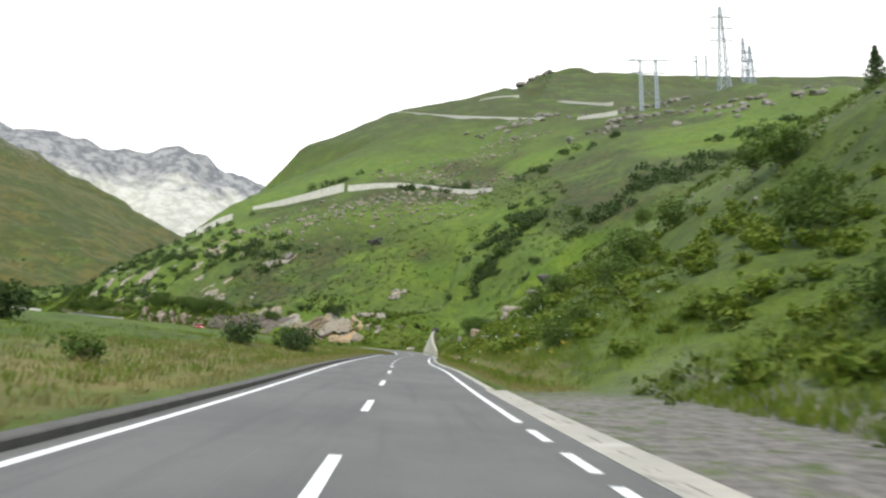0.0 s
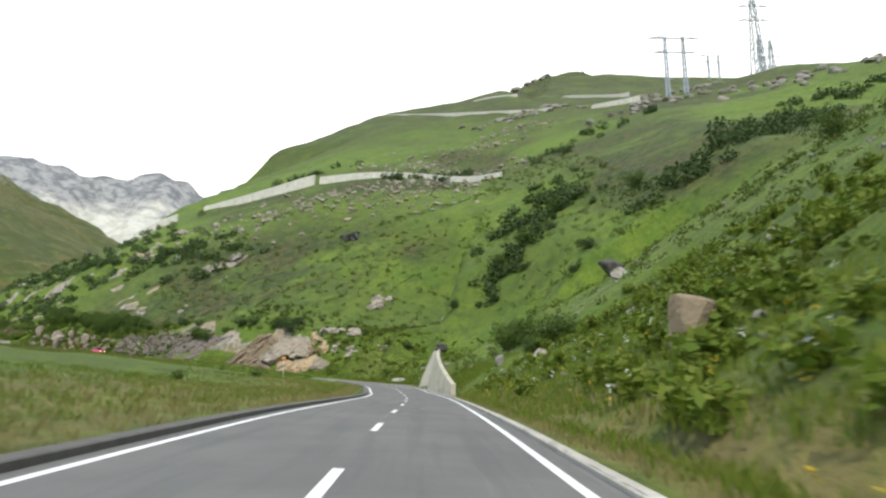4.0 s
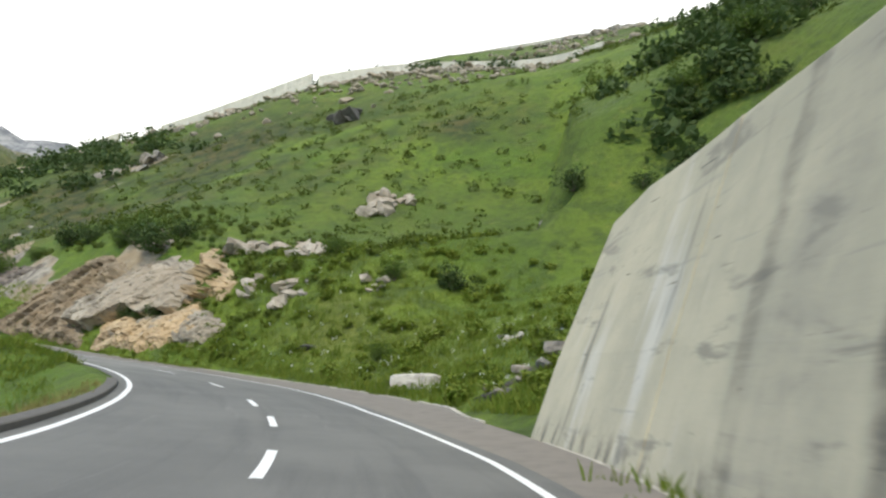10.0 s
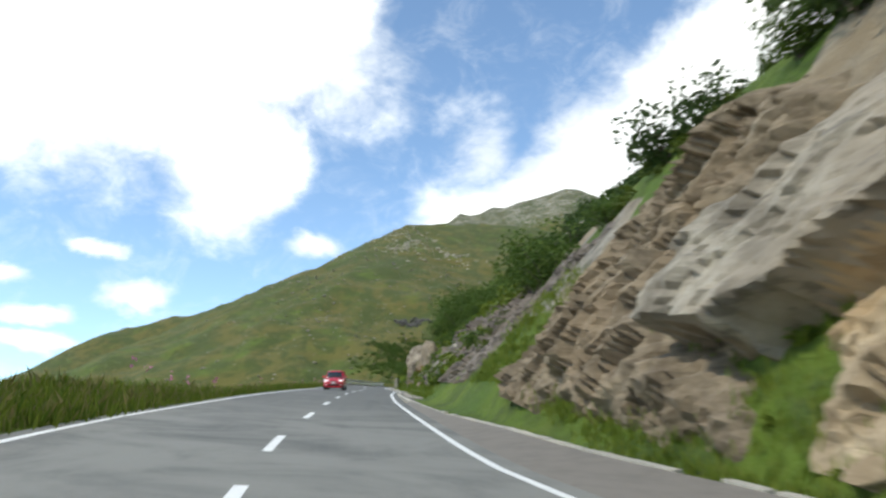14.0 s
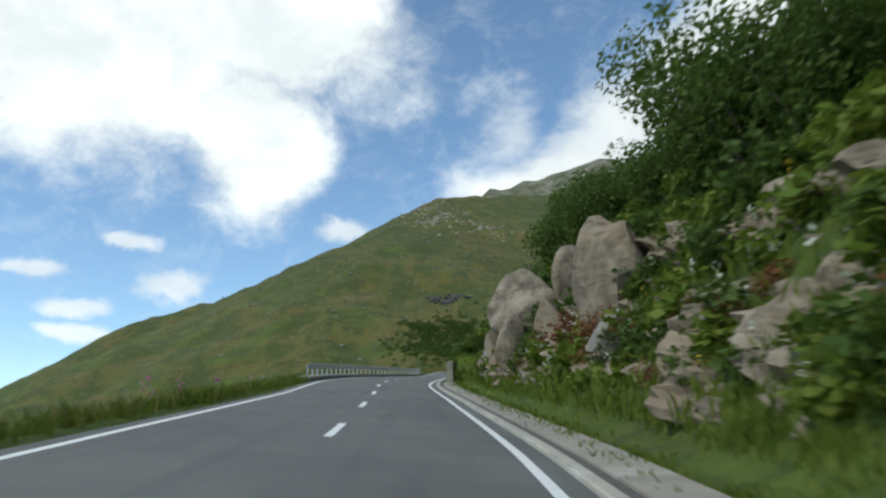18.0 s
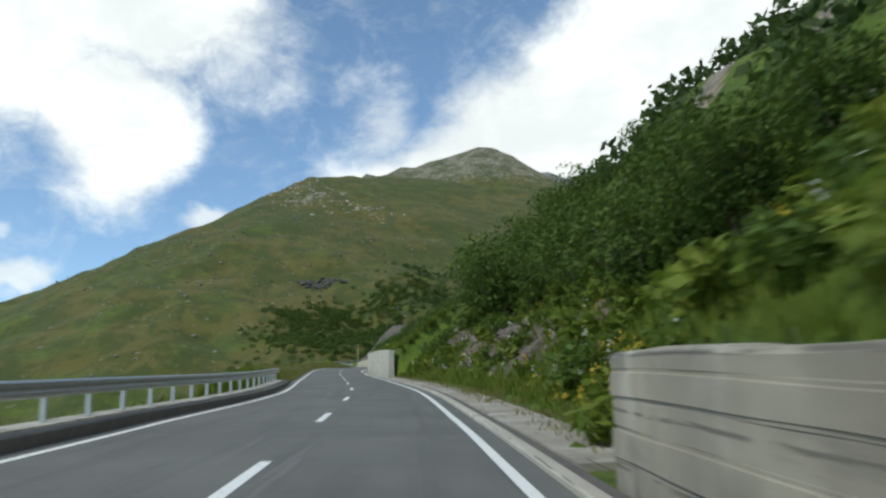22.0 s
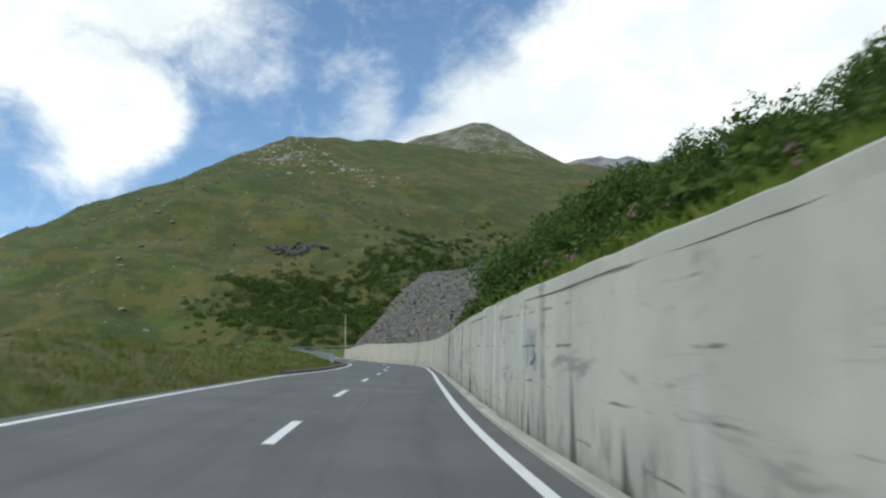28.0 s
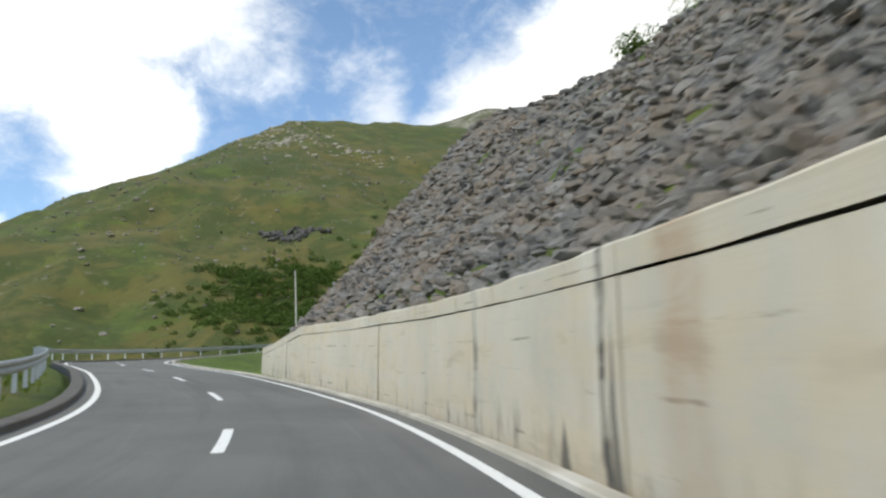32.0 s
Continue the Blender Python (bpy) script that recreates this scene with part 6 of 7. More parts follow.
growth_along(120, 280, 346, 9, 16, HERB, (0.8, 1.7), "green undergrowth above the rocks")
growth_along(90, 268, 302, 6.0, 12, BILBERRY, (0.5, 1.3), "dark low herbs rooted in the crumbling bank")
growth_along(90, 432, 526, 4.9, 7.5, HERB, (0.5, 0.9), "leafy growth along the wall coping")
growth_along(50, 226, 262, 6.6, 8.4, HERB, (0.3, 0.7), "low weeds at the foot of the cutting")
growth_along(420, 26, 144, 5.6, 24, HERB, (0.8, 1.7), HERBS)
growth_along(34, -6, 30, 9.0, 16, HERB, (0.9, 1.8), HERBS)
growth_along(330, 194, 231, 7.8, 26, HERB, (0.5, 1.2), "leafy herb clumps in the meadow of the bend")
growth_along(70, 229, 262, 13.4, 16.5, LOW, (0.25, 0.55), "low bilberry heath hanging over the edge of the cutting")
for s_, l_, k_ in ((236.6, 9.0, 0.75), (237.8, 8.9, 0.85), (238.7, 8.7, 0.6)):
    shrub(DARK, *beside(s_, l_), k_ * 0.85, "dark bush rooted under the overhanging slab", "bushes in the rock")
growth_along(230, 222, 264, 12.2, 24, BILBERRY, (0.6, 1.5), "bilberry heath on the turf above the cutting")
growth_along(130, 224, 236, 8.0, 14, BILBERRY, (0.4, 1.0), "low dark heath fraying over the rock edges")
growth_along(60, 347, 372, 4.9, 8.5, LOW, (0.45, 0.9), "dark leafy scrub behind the low wall")
growth_along(20, 284, 346, 5.6, 6.6, HERB, (0.7, 1.3), HERBS)
for s_, l_, k_ in ((4, 13.5, 1.5), (12, 15, 1.6), (20, 14, 1.0), (30, 17.5, 1.3), (34, 20, 1.2), (44, 13, 1.2), (55, 17, 1.4), (62, 11, 0.9), (157, 12.0, 1.5), (159, 13.5, 1.3), (154, 13.2, 1.2), (137, 10.2, 0.9), (48, 26, 1.5), (60, 30, 1.3), (26, 24, 1.5)):
    x, y = beside(s_, l_)
    shrub(TALL, x, y, k_ * 0.8, "rounded green bush on the grassy slope", "bushes on the slope")
for s_, l_, k_ in ((137.5, 11.8, 1.3), (136, 13.5, 1.1), (34.5, 7.6, 0.7), (35.5, 9.0, 0.8), (62, 12, 1.1), (64, 14, 1.0), (61, 23, 1.3), (165, 13.4, 1.5), (147, 46, 1.8), (205, 62, 2.0), (212, 45, 1.6), (214, 41, 1.5), (214, 58, 1.8), (225.5, 16.5, 0.8), (219.5, 16.5, 0.7), (214, 10.8, 0.5)):
    x, y = beside(s_, l_)
    shrub(TALL, x, y, k_ * 0.75, "rounded dark green bush on the grassy slope", "bushes on the slope")
for x, y in ((20.6, 239.8), (23, 237), (25, 243), (17, 241), (14, 233), (16, 230), (11.5, 236), (8.7, 234.7), (6.5, 232), (10, 229), (1.4, 233.3), (27, 247), (30, 251), (33, 240), (-8, 226), (22, 206), (26, 210), (-34, 239.6), (-33, 242), (-36.5, 241), (-44, 247), (-47, 249), (-60, 259), (-64, 262), (-66, 264), (-30.5, 233.2)):
    shrub(DARK, x, y, rng.uniform(0.8, 1.5), DWARF, GD)
for s_, l_, k_ in ((24, -9, 1.0), (60, -12, 1.2), (70, -11, 0.9), (66, -9, 1.2), (95, -14, 1.3), (98, -13, 1.0), (100, -16, 1.1), (128, -16, 0.8), (150, -14, 0.8), (168, -17, 0.6), (40, -20, 1.3), (35, -24, 1.4), (176, -22, 0.9)):
    x, y = beside(s_, l_)
    shrub(DARK if k_ > 1 else LOW, x, y, k_, "green bush on the bank across the road", "bushes on the bank")


def thicket(name, xs, ys, sizes, mat, label, per=90, leaf=0.18):
    """Distant shrubs joined into one mesh of leaf clumps."""
    z = ground_height(xs, ys)[0]
    vs, fs, k = [], [], 0
    base = [leaves(per, [(0, 0, 0.35, 0.75), (0.5, 0.2, 0.3, 0.55), (-0.45, 0.25, 0.25, 0.55), (0.1, -0.5, 0.25, 0.5), (0.25, 0.3, 0.75, 0.4)], leaf, 900 + i) for i in range(5)]
    for i, (x, y, h, q) in enumerate(zip(xs, ys, z, sizes)):
        v, f = base[i % 5]
        a = rng.uniform(0, 6.28)
        vv = np.stack([v[:, 0] * math.cos(a) - v[:, 1] * math.sin(a), v[:, 0] * math.sin(a) + v[:, 1] * math.cos(a), v[:, 2]], 1)
        vs.append(vv * q + (x, y, h - 0.1 * q))
        fs.append(f + k)
        k += len(v)
    return tagged(mesh_object(name, np.vstack(vs), np.vstack(fs), mat), label, "shrubs", kind="stuff")


cx, cy = clusters([(27, 254, 9), (18, 250, 8), (13, 235, 6), (24, 262, 9), (30, 275, 10), (43, 216, 6), (85, 250, 12), (95, 262, 10), (124, 290, 12), (140, 300, 10), (60, 225, 9), (75, 235, 8), (-58, 395, 14), (5, 344, 6), (-15, 352, 8), (35, 330, 12), (60, 345, 12), (-70, 300, 10), (-78, 308, 9), (-85, 318, 10)], 330, 0.75)
thicket("shrubs", cx, cy, rng.uniform(1.4, 3.2, len(cx)), M_DARKLEAF, "dark dwarf pine and alder clumps on the hillside")
cx, cy = clusters([(-120, 340, 20), (-140, 360, 22), (-160, 380, 25), (-185, 395, 25), (-130, 325, 15), (-210, 420, 25), (-170, 360, 15), (-100, 320, 15), (-230, 440, 25)], 420, 0.8)
thicket("shrubs", cx, cy, rng.uniform(1.2, 2.8, len(cx)), M_DARKLEAF, "dark green shrub belts on the lower hillside")
cx, cy = clusters([(-470, 560, 35), (-490, 585, 30), (-440, 555, 30), (-515, 600, 30), (-420, 570, 28), (-400, 540, 25), (-540, 640, 22), (-385, 520, 25), (-450, 600, 30), (-500, 640, 20), (-480, 540, 30), (-430, 530, 25), (-481, 635, 26), (-515, 628, 28), (-500, 600, 28), (-530, 585, 25), (-535, 612, 22), (-537, 640, 22), (-522, 665, 22), (-528, 690, 22), (-556, 615, 16), (-536, 722, 20)], 1900, 0.6)
thicket("shrubs", cx, cy, rng.uniform(1.4, 3.2, len(cx)), M_LEAF, "broad belt of dark alder scrub below the mountain face", 80, 0.19)
cx, cy = clusters([(-515, 725, 32), (-540, 790, 36), (-500, 690, 30), (-470, 655, 28), (-552, 850, 34), (-480, 710, 22), (-560, 760, 26), (-440, 620, 26)], 460, 0.7)
thicket("shrubs", cx, cy, rng.uniform(1.5, 3.4, len(cx)), M_DARKLEAF, "dark alder scrub climbing the gully of the mountain")
cx, cy = clusters([(-365, 500, 18), (-350, 485, 14), (-380, 515, 18), (-345, 510, 15), (-330, 520, 20)], 160, 0.8)
thicket("shrubs", cx, cy, rng.uniform(1.5, 3.0, len(cx)), M_LEAF, "green scrub on the slope beyond the last bend")
# heath clumps all over the steep meadow
cx, cy = rng.uniform(-90, 45, 2600), rng.uniform(200, 330, 2600)
ss_, ll_ = by_road(cx, cy)
ok = (ll_ > np.where(ss_ > 222, 14, 9)) & (rough(cx, cy, 22, 3, 90) > -0.15)
thicket("heath", cx[ok], cy[ok], rng.uniform(0.4, 1.1, ok.sum()), M_HEATH, "clumps of low heath and bilberry in the steep meadow", 40, 0.19)
cx, cy = rng.uniform(-2, 75, 2400), rng.uniform(-5, 210, 2400)
ss_, ll_ = by_road(cx, cy)
ok = (ll_ > 7) & (rough(cx, cy, 14, 3, 91) > -0.2)
thicket("heath", cx[ok], cy[ok], rng.uniform(0.35, 1.0, ok.sum()), M_HEATH, "clumps of low heath and bilberry on the slope", 40, 0.19)


def by_stream(x, y):
    t = np.clip(((x + 6.2) + (y - 203.3)) / 11.2, 0, 1)
    return np.hypot(x + 6.2 - 5.6 * t, y - 203.3 - 5.6 * t) < 0.85


def tufts(name, s, l, tall, mat, label, blades=7, spread=0.16):
    """Grass as bent blades, one mesh."""
    n = len(s)
    p = on_road(s, 0)
    x = p[:, 0] + np.interp(s, RS, RN[:, 0]) * l
    y = p[:, 1] + np.interp(s, RS, RN[:, 1]) * l
    z = ground_height(x, y)[0]
    c = np.repeat(np.stack([x, y, z], 1), blades, 0)
    m = n * blades
    a, lean = rng.uniform(0, 6.28, m), rng.uniform(0.1, 0.6, m)
    h = np.repeat(tall * np.where(by_stream(x, y), 0.12, 1.0), blades) * rng.uniform(0.5, 1.15, m)
    c[:, 0] += rng.normal(0, spread, m)
    c[:, 1] += rng.normal(0, spread, m)
    d = np.stack([np.cos(a), np.sin(a), 0 * a], 1)
    side = np.stack([-np.sin(a), np.cos(a), 0 * a], 1) * (0.012 + 0.02 * h)[:, None]
    mid = c + d * (h * lean * 0.35)[:, None] + np.stack([0 * h, 0 * h, h * 0.6], 1)
    tip = c + d * (h * lean)[:, None] + np.stack([0 * h, 0 * h, h], 1)
    v = np.stack([c - side, c + side, mid + side * 0.7, tip, mid - side * 0.7], 1).reshape(-1, 3)
    v[:, 2] -= 0.02
    f = np.arange(5 * m).reshape(m, 5)
    return tagged(mesh_object(name, v, f, mat), label, "grass", kind="stuff")


def verge(n, s0, s1, l0, l1, lo, hi, mat, label, blades=7, power=1.4, name="grass"):
    s = rng.uniform(s0, s1, n)
    l = l0 + (l1 - l0) * rng.uniform(0, 1, n) ** power
    tufts(name, s, l, rng.uniform(lo, hi, n), mat, label, blades)


verge(5200, 26, 143, 4.7, 13, 0.18, 0.45, M_GRASS, "tall green grass along the uphill verge")
verge(1500, 24, 145, 4.3, 6.5, 0.12, 0.30, M_DRY, "dry straw-coloured grass at the road edge")
verge(2200, -20, 24, 8.6, 16, 0.2, 0.5, M_GRASS, "tall green grass behind the gravel lay-by")
verge(3800, -10, 205, -4.4, -14, 0.12, 0.32, M_DRY, "dry straw-coloured grass along the downhill verge")
verge(3800, -10, 215, -6, -20, 0.15, 0.35, M_GRASS, "green grass on the bank across the road")
verge(6500, 193, 232, 7.6, 24, 0.2, 0.5, M_GRASS, "green meadow grass in the bend")
verge(5200, 215, 336, -4.3, -8.5, 0.2, 0.5, M_GRASS, "tall green grass along the open edge of the road", 8)
verge(1300, 225, 336, -4.4, -8, 0.25, 0.6, M_DRY, "dry seed heads along the open edge of the road")
verge(2600, 334, 420, -4.9, -9, 0.3, 0.7, M_GRASS, "grass behind the guard rail", 7)
verge(3600, 412, 545, -4.2, -10, 0.10, 0.27, M_DRY, "brownish grass along the downhill verge")
verge(3000, 412, 600, -4.6, -14, 0.12, 0.30, M_GRASS, "green grass along the downhill verge")
verge(3400, 284, 348, 5.5, 10, 0.2, 0.5, M_GRASS, "grass between the rocks of the bank")
verge(4200, 374, 431, 5.4, 13, 0.2, 0.5, M_GRASS, "flowery grass of the steep bank")
verge(1500, 347.5, 372.5, 4.55, 9, 0.12, 0.32, M_GRASS, "grass over the low wall")
verge(3800, 432, 526, 4.9, 9.5, 0.2, 0.55, M_GRASS, "grass over the long wall")
verge(1800, 143, 186, 4.8, 11, 0.2, 0.45, M_GRASS, "grass over the tall wall")

verge(2200, 226, 264, 6.2, 9.5, 0.15, 0.4, M_GRASS, "grass at the foot of the cutting")
verge(1300, 526, 541, 4.8, 9, 0.2, 0.5, M_GRASS, "grass over the wall beside the scree")
verge(1500, 278, 346, 4.3, 5.8, 0.08, 0.25, M_GRASS, "weeds growing over the concrete strip")
verge(1200, 374, 430, 4.5, 5.9, 0.08, 0.25, M_DRY, "dry weeds along the concrete strip")


def flowers(n, s0, s1, l0, l1, mat, label, tall=0.6, size=0.05, knots=9):
    s, l = rng.uniform(s0, s1, n), l0 + (l1 - l0) * rng.uniform(0, 1, n)
    p = on_road(s, 0)
    x = p[:, 0] + np.interp(s, RS, RN[:, 0]) * l
    y = p[:, 1] + np.interp(s, RS, RN[:, 1]) * l
    z = ground_height(x, y)[0]
    vs, fs, k = [], [], 0
    for a, b_, c in zip(x, y, z):
        h = tall * rng.uniform(0.7, 1.3)
        v, f = leaves(knots, [(0, 0, h, 0.10), (0, 0, h * 0.8, 0.07)], size, int(rng.integers(1, 1e6)))
        vs.append(v + (a, b_, c))
        fs.append(f + k)
        k += len(v)
    return tagged(mesh_object("flowers", np.vstack(vs), np.vstack(fs), mat), label, "flowers", kind="stuff")


flowers(190, 351, 366, 7.4, 10.0, M_PINK, "pink willowherb flowering above the low wall", 0.9, 0.05)
flowers(40, 486, 526, 5.6, 9, M_PINK, "pink willowherb flowering above the long wall", 0.8, 0.045)
flowers(50, 225, 330, -5, -8, M_PINK, "pink willowherb in the grass along the open edge", 0.9, 0.06)
flowers(120, 286, 430, 5.5, 8, M_WHITE, "white umbels on the bank", 0.7, 0.05)
flowers(110, 30, 140, 5.5, 12, M_WHITE, "white umbels in the tall verge grass", 0.6, 0.045)
flowers(150, 290, 430, 5.4, 9, M_YELLOW, "yellow flowers on the bank", 0.5, 0.045)
flowers(120, 30, 140, 5.0, 10, M_YELLOW, "yellow flowers in the verge grass", 0.4, 0.04)
flowers(160, 200, 230, 7.8, 18, M_WHITE, "white flowers in the meadow of the bend", 0.4, 0.04)
flowers(50, 360, 370, 5.6, 8.5, M_WHITE, "white umbels over the low wall", 0.7, 0.06)
flowers(70, 372.5, 381, 5.2, 6.8, M_YELLOW, "yellow flowers at the end of the low wall", 0.5, 0.05)
flowers(80, 300, 326, 5.6, 8.5, M_WHITE, "white umbels between the rocks", 0.6, 0.055)


# ---- guard rails ----
def guard_rail(s0, s1, l, label):
    """A steel beam with a folded profile on posts, in four-metre lengths."""
    base = on_road(s0, l)
    rail = thing("guard_rail", tuple(base), label, "guard rail")
    sec = [(0.0, 0.46), (0.05, 0.50), (0.05, 0.56), (0.0, 0.60), (0.0, 0.63), (0.05, 0.67), (0.05, 0.73), (0.0, 0.77), (-0.02, 0.77), (0.03, 0.72), (0.03, 0.68), (-0.02, 0.64), (-0.02, 0.59), (0.03, 0.55), (0.03, 0.51), (-0.02, 0.46)]
    for a in np.arange(s0, s1 - 0.5, 4.0):
        s = np.linspace(a, min(a + 4.03, s1), 5)
        v = np.stack([on_road(s, l + c, d + 0.22) - base for c, d in sec], 1)
        k = len(sec)
        f = [tuple(q) for q in grid_faces(len(s), k)] + [(i * k + k - 1, (i + 1) * k + k - 1, (i + 1) * k, i * k) for i in range(len(s) - 1)]
        mesh_object("beam", v.reshape(-1, 3), f, M_STEEL, rail, smooth=False)
    pv, pf = merged([slab(-0.05, 0.05, -0.03, -0.02, 0, 0.72), slab(-0.05, 0.05, 0.02, 0.03, 0, 0.72), slab(-0.008, 0.008, -0.02, 0.02, 0, 0.72)])
    post = mesh_data("post", pv, pf, M_STEEL)
    for a in np.arange(s0 + 0.3, s1, 2.0):
        p = on_road(a, l - 0.09, 0.2) - base
        i = int(np.clip(a + LEAD, 0, len(RT) - 1))
        part("post", post, rail, at=pose(*p, 0, 0, math.degrees(math.atan2(RT[i, 1], RT[i, 0])) + 90))
    return rail


guard_rail(339.0, 413.0, -4.35, "galvanised steel guard rail along the open road edge")
guard_rail(546.0, S_END - 6, -4.45, "galvanised steel guard rail curving round the last bend")


# ---- scribbled paint on the long wall ----
def scribble(s, h, label):
    """A few unreadable painted strokes lying on the wall face."""
    n = np.array([np.interp(s, RS, RN[:, 0]), np.interp(s, RS, RN[:, 1])])
    i = int(s + LEAD)
    turn_ = math.degrees(math.atan2(RT[i, 1], RT[i, 0]))
    foot = np.interp(s, WALLS[2]["at"], WALLS[2]["l"]) + 0.06 * h - 0.045
    ob = thing("wall_painting", tuple(on_road(s, foot, h)), label, "graffiti")
    ob.rotation_euler = (math.radians(-3.4), 0, radians(turn_))
    for x, z, w_, t_, roll in ((-0.35, 0.1, 0.55, 0.07, 75), (-0.1, 0.0, 0.6, 0.06, 80), (0.12, 0.12, 0.4, 0.06, 20), (0.3, -0.05, 0.5, 0.07, 70), (-0.15, -0.22, 0.5, 0.05, 8), (0.05, 0.3, 0.45, 0.05, -12)):
        part("stroke", mesh_data("stroke", *slab(-w_ / 2, w_ / 2, -0.002, 0.002, -t_ / 2, t_ / 2), M_SCRIBBLE), ob, at=pose(x, 0, z, 0, roll, 0))


M_SCRIBBLE = plain_material("faded_blue_paint", (0.42, 0.47, 0.55), 0.8, 0, 0.6, 6.0)
scribble(497.0, 1.35, "faded bluish scribbled paint on the concrete wall")


# ---- poles ----
def snow_pole(x, y, tall, label):
    z = height_at(x, y)
    ob = thing("pole", (x, y, z), label, "pole")
    v, f = merged([tube((0, 0, -0.4), (0, 0, tall * 0.55), 0.075, 0.065, 10), tube((0, 0, tall * 0.55), (0, 0, tall), 0.065, 0.05, 10)])
    part("shaft", mesh_data("shaft", v, f, M_WOOD), ob)
    v, f = merged([tube((0, 0, tall), (0, 0, tall + 0.03), 0.058, 0.03, 10)])
    part("cap", mesh_data("cap", v, f, M_STEEL), ob)
    return ob


snow_pole(-320.3, 463.9, 60.4 - height_at(-320.3, 463.9), "tall pale wooden pole beyond the wall end")
M_ORANGE = plain_material("orange_sign", (0.75, 0.28, 0.03), 0.5, 0, 0.2)


def marker(x, y):
    z = height_at(x, y)
    ob = thing("marker_post", (x, y, z), "slim grey post with a small orange board on top", "post")
    part("shaft", mesh_data("shaft", *tube((0, 0, -0.3), (0.03, 0, 2.3), 0.035, 0.03, 8), M_WOOD), ob)
    part("board", mesh_data("board", *slab(-0.2, 0.2, -0.05, -0.03, 2.15, 2.42, 0.004), M_ORANGE), ob)
    part("bracket", mesh_data("bracket", *slab(-0.04, 0.04, -0.03, 0.03, 2.2, 2.3), M_STEEL), ob)


marker(-19.5, 158.0)


# ---- pylons on the skyline ----
def lattice_mast(h, w0, w1, arms, label, at):
    ob = thing("pylon", at, label, "pylon", "pylons on the ridge")
    legs = [(-1, -1), (1, -1), (1, 1), (-1, 1)]
    for a, b_ in legs:
        part("leg", mesh_data("leg", *tube((a * w0, b_ * w0, -3), (a * w1, b_ * w1, h), 0.40, 0.28, 5), M_LATTICE), ob)
    bars, n = [], 12
    for i in range(n):
        z0, z1 = h * (i / n) ** 0.9, h * ((i + 1) / n) ** 0.9
        r0, r1 = w0 + (w1 - w0) * z0 / h, w0 + (w1 - w0) * z1 / h
        for k in range(4):
            (a, b_), (c, d) = legs[k], legs[(k + 1) % 4]
            bars += [tube((a * r0, b_ * r0, z0), (c * r1, d * r1, z1), 0.19, 0.19, 4), tube((c * r0, d * r0, z0), (a * r1, b_ * r1, z1), 0.19, 0.19, 4)]
    part("bracing", mesh_data("bracing", *merged(bars), M_LATTICE), ob)
    for z, reach in arms:
        bars = [tube((-reach, 0, z), (reach, 0, z), 0.34, 0.34, 4), tube((-reach, 0, z), (0, 0, z + 1.8), 0.24, 0.24, 4), tube((reach, 0, z), (0, 0, z + 1.8), 0.24, 0.24, 4)]
        arm = part("cross_arm", mesh_data("cross_arm", *merged(bars), M_LATTICE), ob)
        for q in (-reach, reach):
            part("insulator", mesh_data("insulator", *tube((q, 0, z), (q, 0, z - 1.8), 0.12, 0.12, 6), M_LATTICE), arm)
    return ob


def portal_mast(h, gap, label, at):
    ob = thing("pylon", at, label, "pylon", "pylons on the ridge")
    for q in (-gap / 2, gap / 2):
        bars = [tube((q + a * 0.9, b_ * 0.9, -3), (q + a * 0.5, b_ * 0.5, h), 0.30, 0.26, 4) for a in (-1, 1) for b_ in (-1, 1)]
        for i in range(10):
            z0, z1 = h * i / 10, h * (i + 1) / 10
            bars += [tube((q - 0.75, -0.75, z0), (q + 0.7, -0.7, z1), 0.1, 0.1, 4), tube((q + 0.75, 0.75, z0), (q - 0.7, 0.7, z1), 0.1, 0.1, 4)]
        part("mast", mesh_data("mast", *merged(bars), M_LATTICE), ob)
    for z, reach in ((h * 0.97, gap * 1.35), (h * 0.72, gap * 1.15)):
        arm = part("cross_arm", mesh_data("cross_arm", *merged([tube((-reach, 0, z), (reach, 0, z), 0.4, 0.4, 4), tube((-reach, 0, z), (-gap / 2, 0, z + 1.4), 0.25, 0.25, 4), tube((reach, 0, z), (gap / 2, 0, z + 1.4), 0.15, 0.15, 4)]), M_LATTICE), ob)
        for q in (-reach, 0, reach):
            part("insulator", mesh_data("insulator", *tube((q, 0, z), (q, 0, z - 1.8), 0.12, 0.12, 6), M_LATTICE), arm)
    part("bracing", mesh_data("bracing", *merged([tube((-gap / 2, 0, h * a), (gap / 2, 0, h * b_), 0.08, 0.08, 4) for a, b_ in ((0.72, 0.97), (0.97, 0.72), (0.2, 0.45), (0.45, 0.2), (0.45, 0.72), (0.72, 0.45))]), M_LATTICE), ob)
    return ob


def on_ground(x, y, dz=0.0):
    return (x, y, height_at(x, y) + dz)


portal_mast(33, 9.5, "grey steel portal pylon with two lattice masts", on_ground(123, 435))
lattice_mast(59, 3.4, 0.7, [(34, 9), (43, 8.5), (51, 7.5)], "tall grey lattice pylon on the ridge", on_ground(182, 468))
for kind_, x_, y_, top_ in ((0, 289, 690, 352), (0, 268, 627, 312), (1, 254, 709, 336)):
    foot_ = on_ground(x_, y_)
    tall_ = max(top_ - foot_[2], 24)
    if kind_:
        portal_mast(tall_, 9.5, "grey steel portal pylon behind the ridge", foot_)
    else:
        lattice_mast(tall_, 3.2, 0.7, [(tall_ - 24, 9), (tall_ - 15, 8), (tall_ - 7, 6)], "tall grey lattice pylon behind the ridge", foot_)


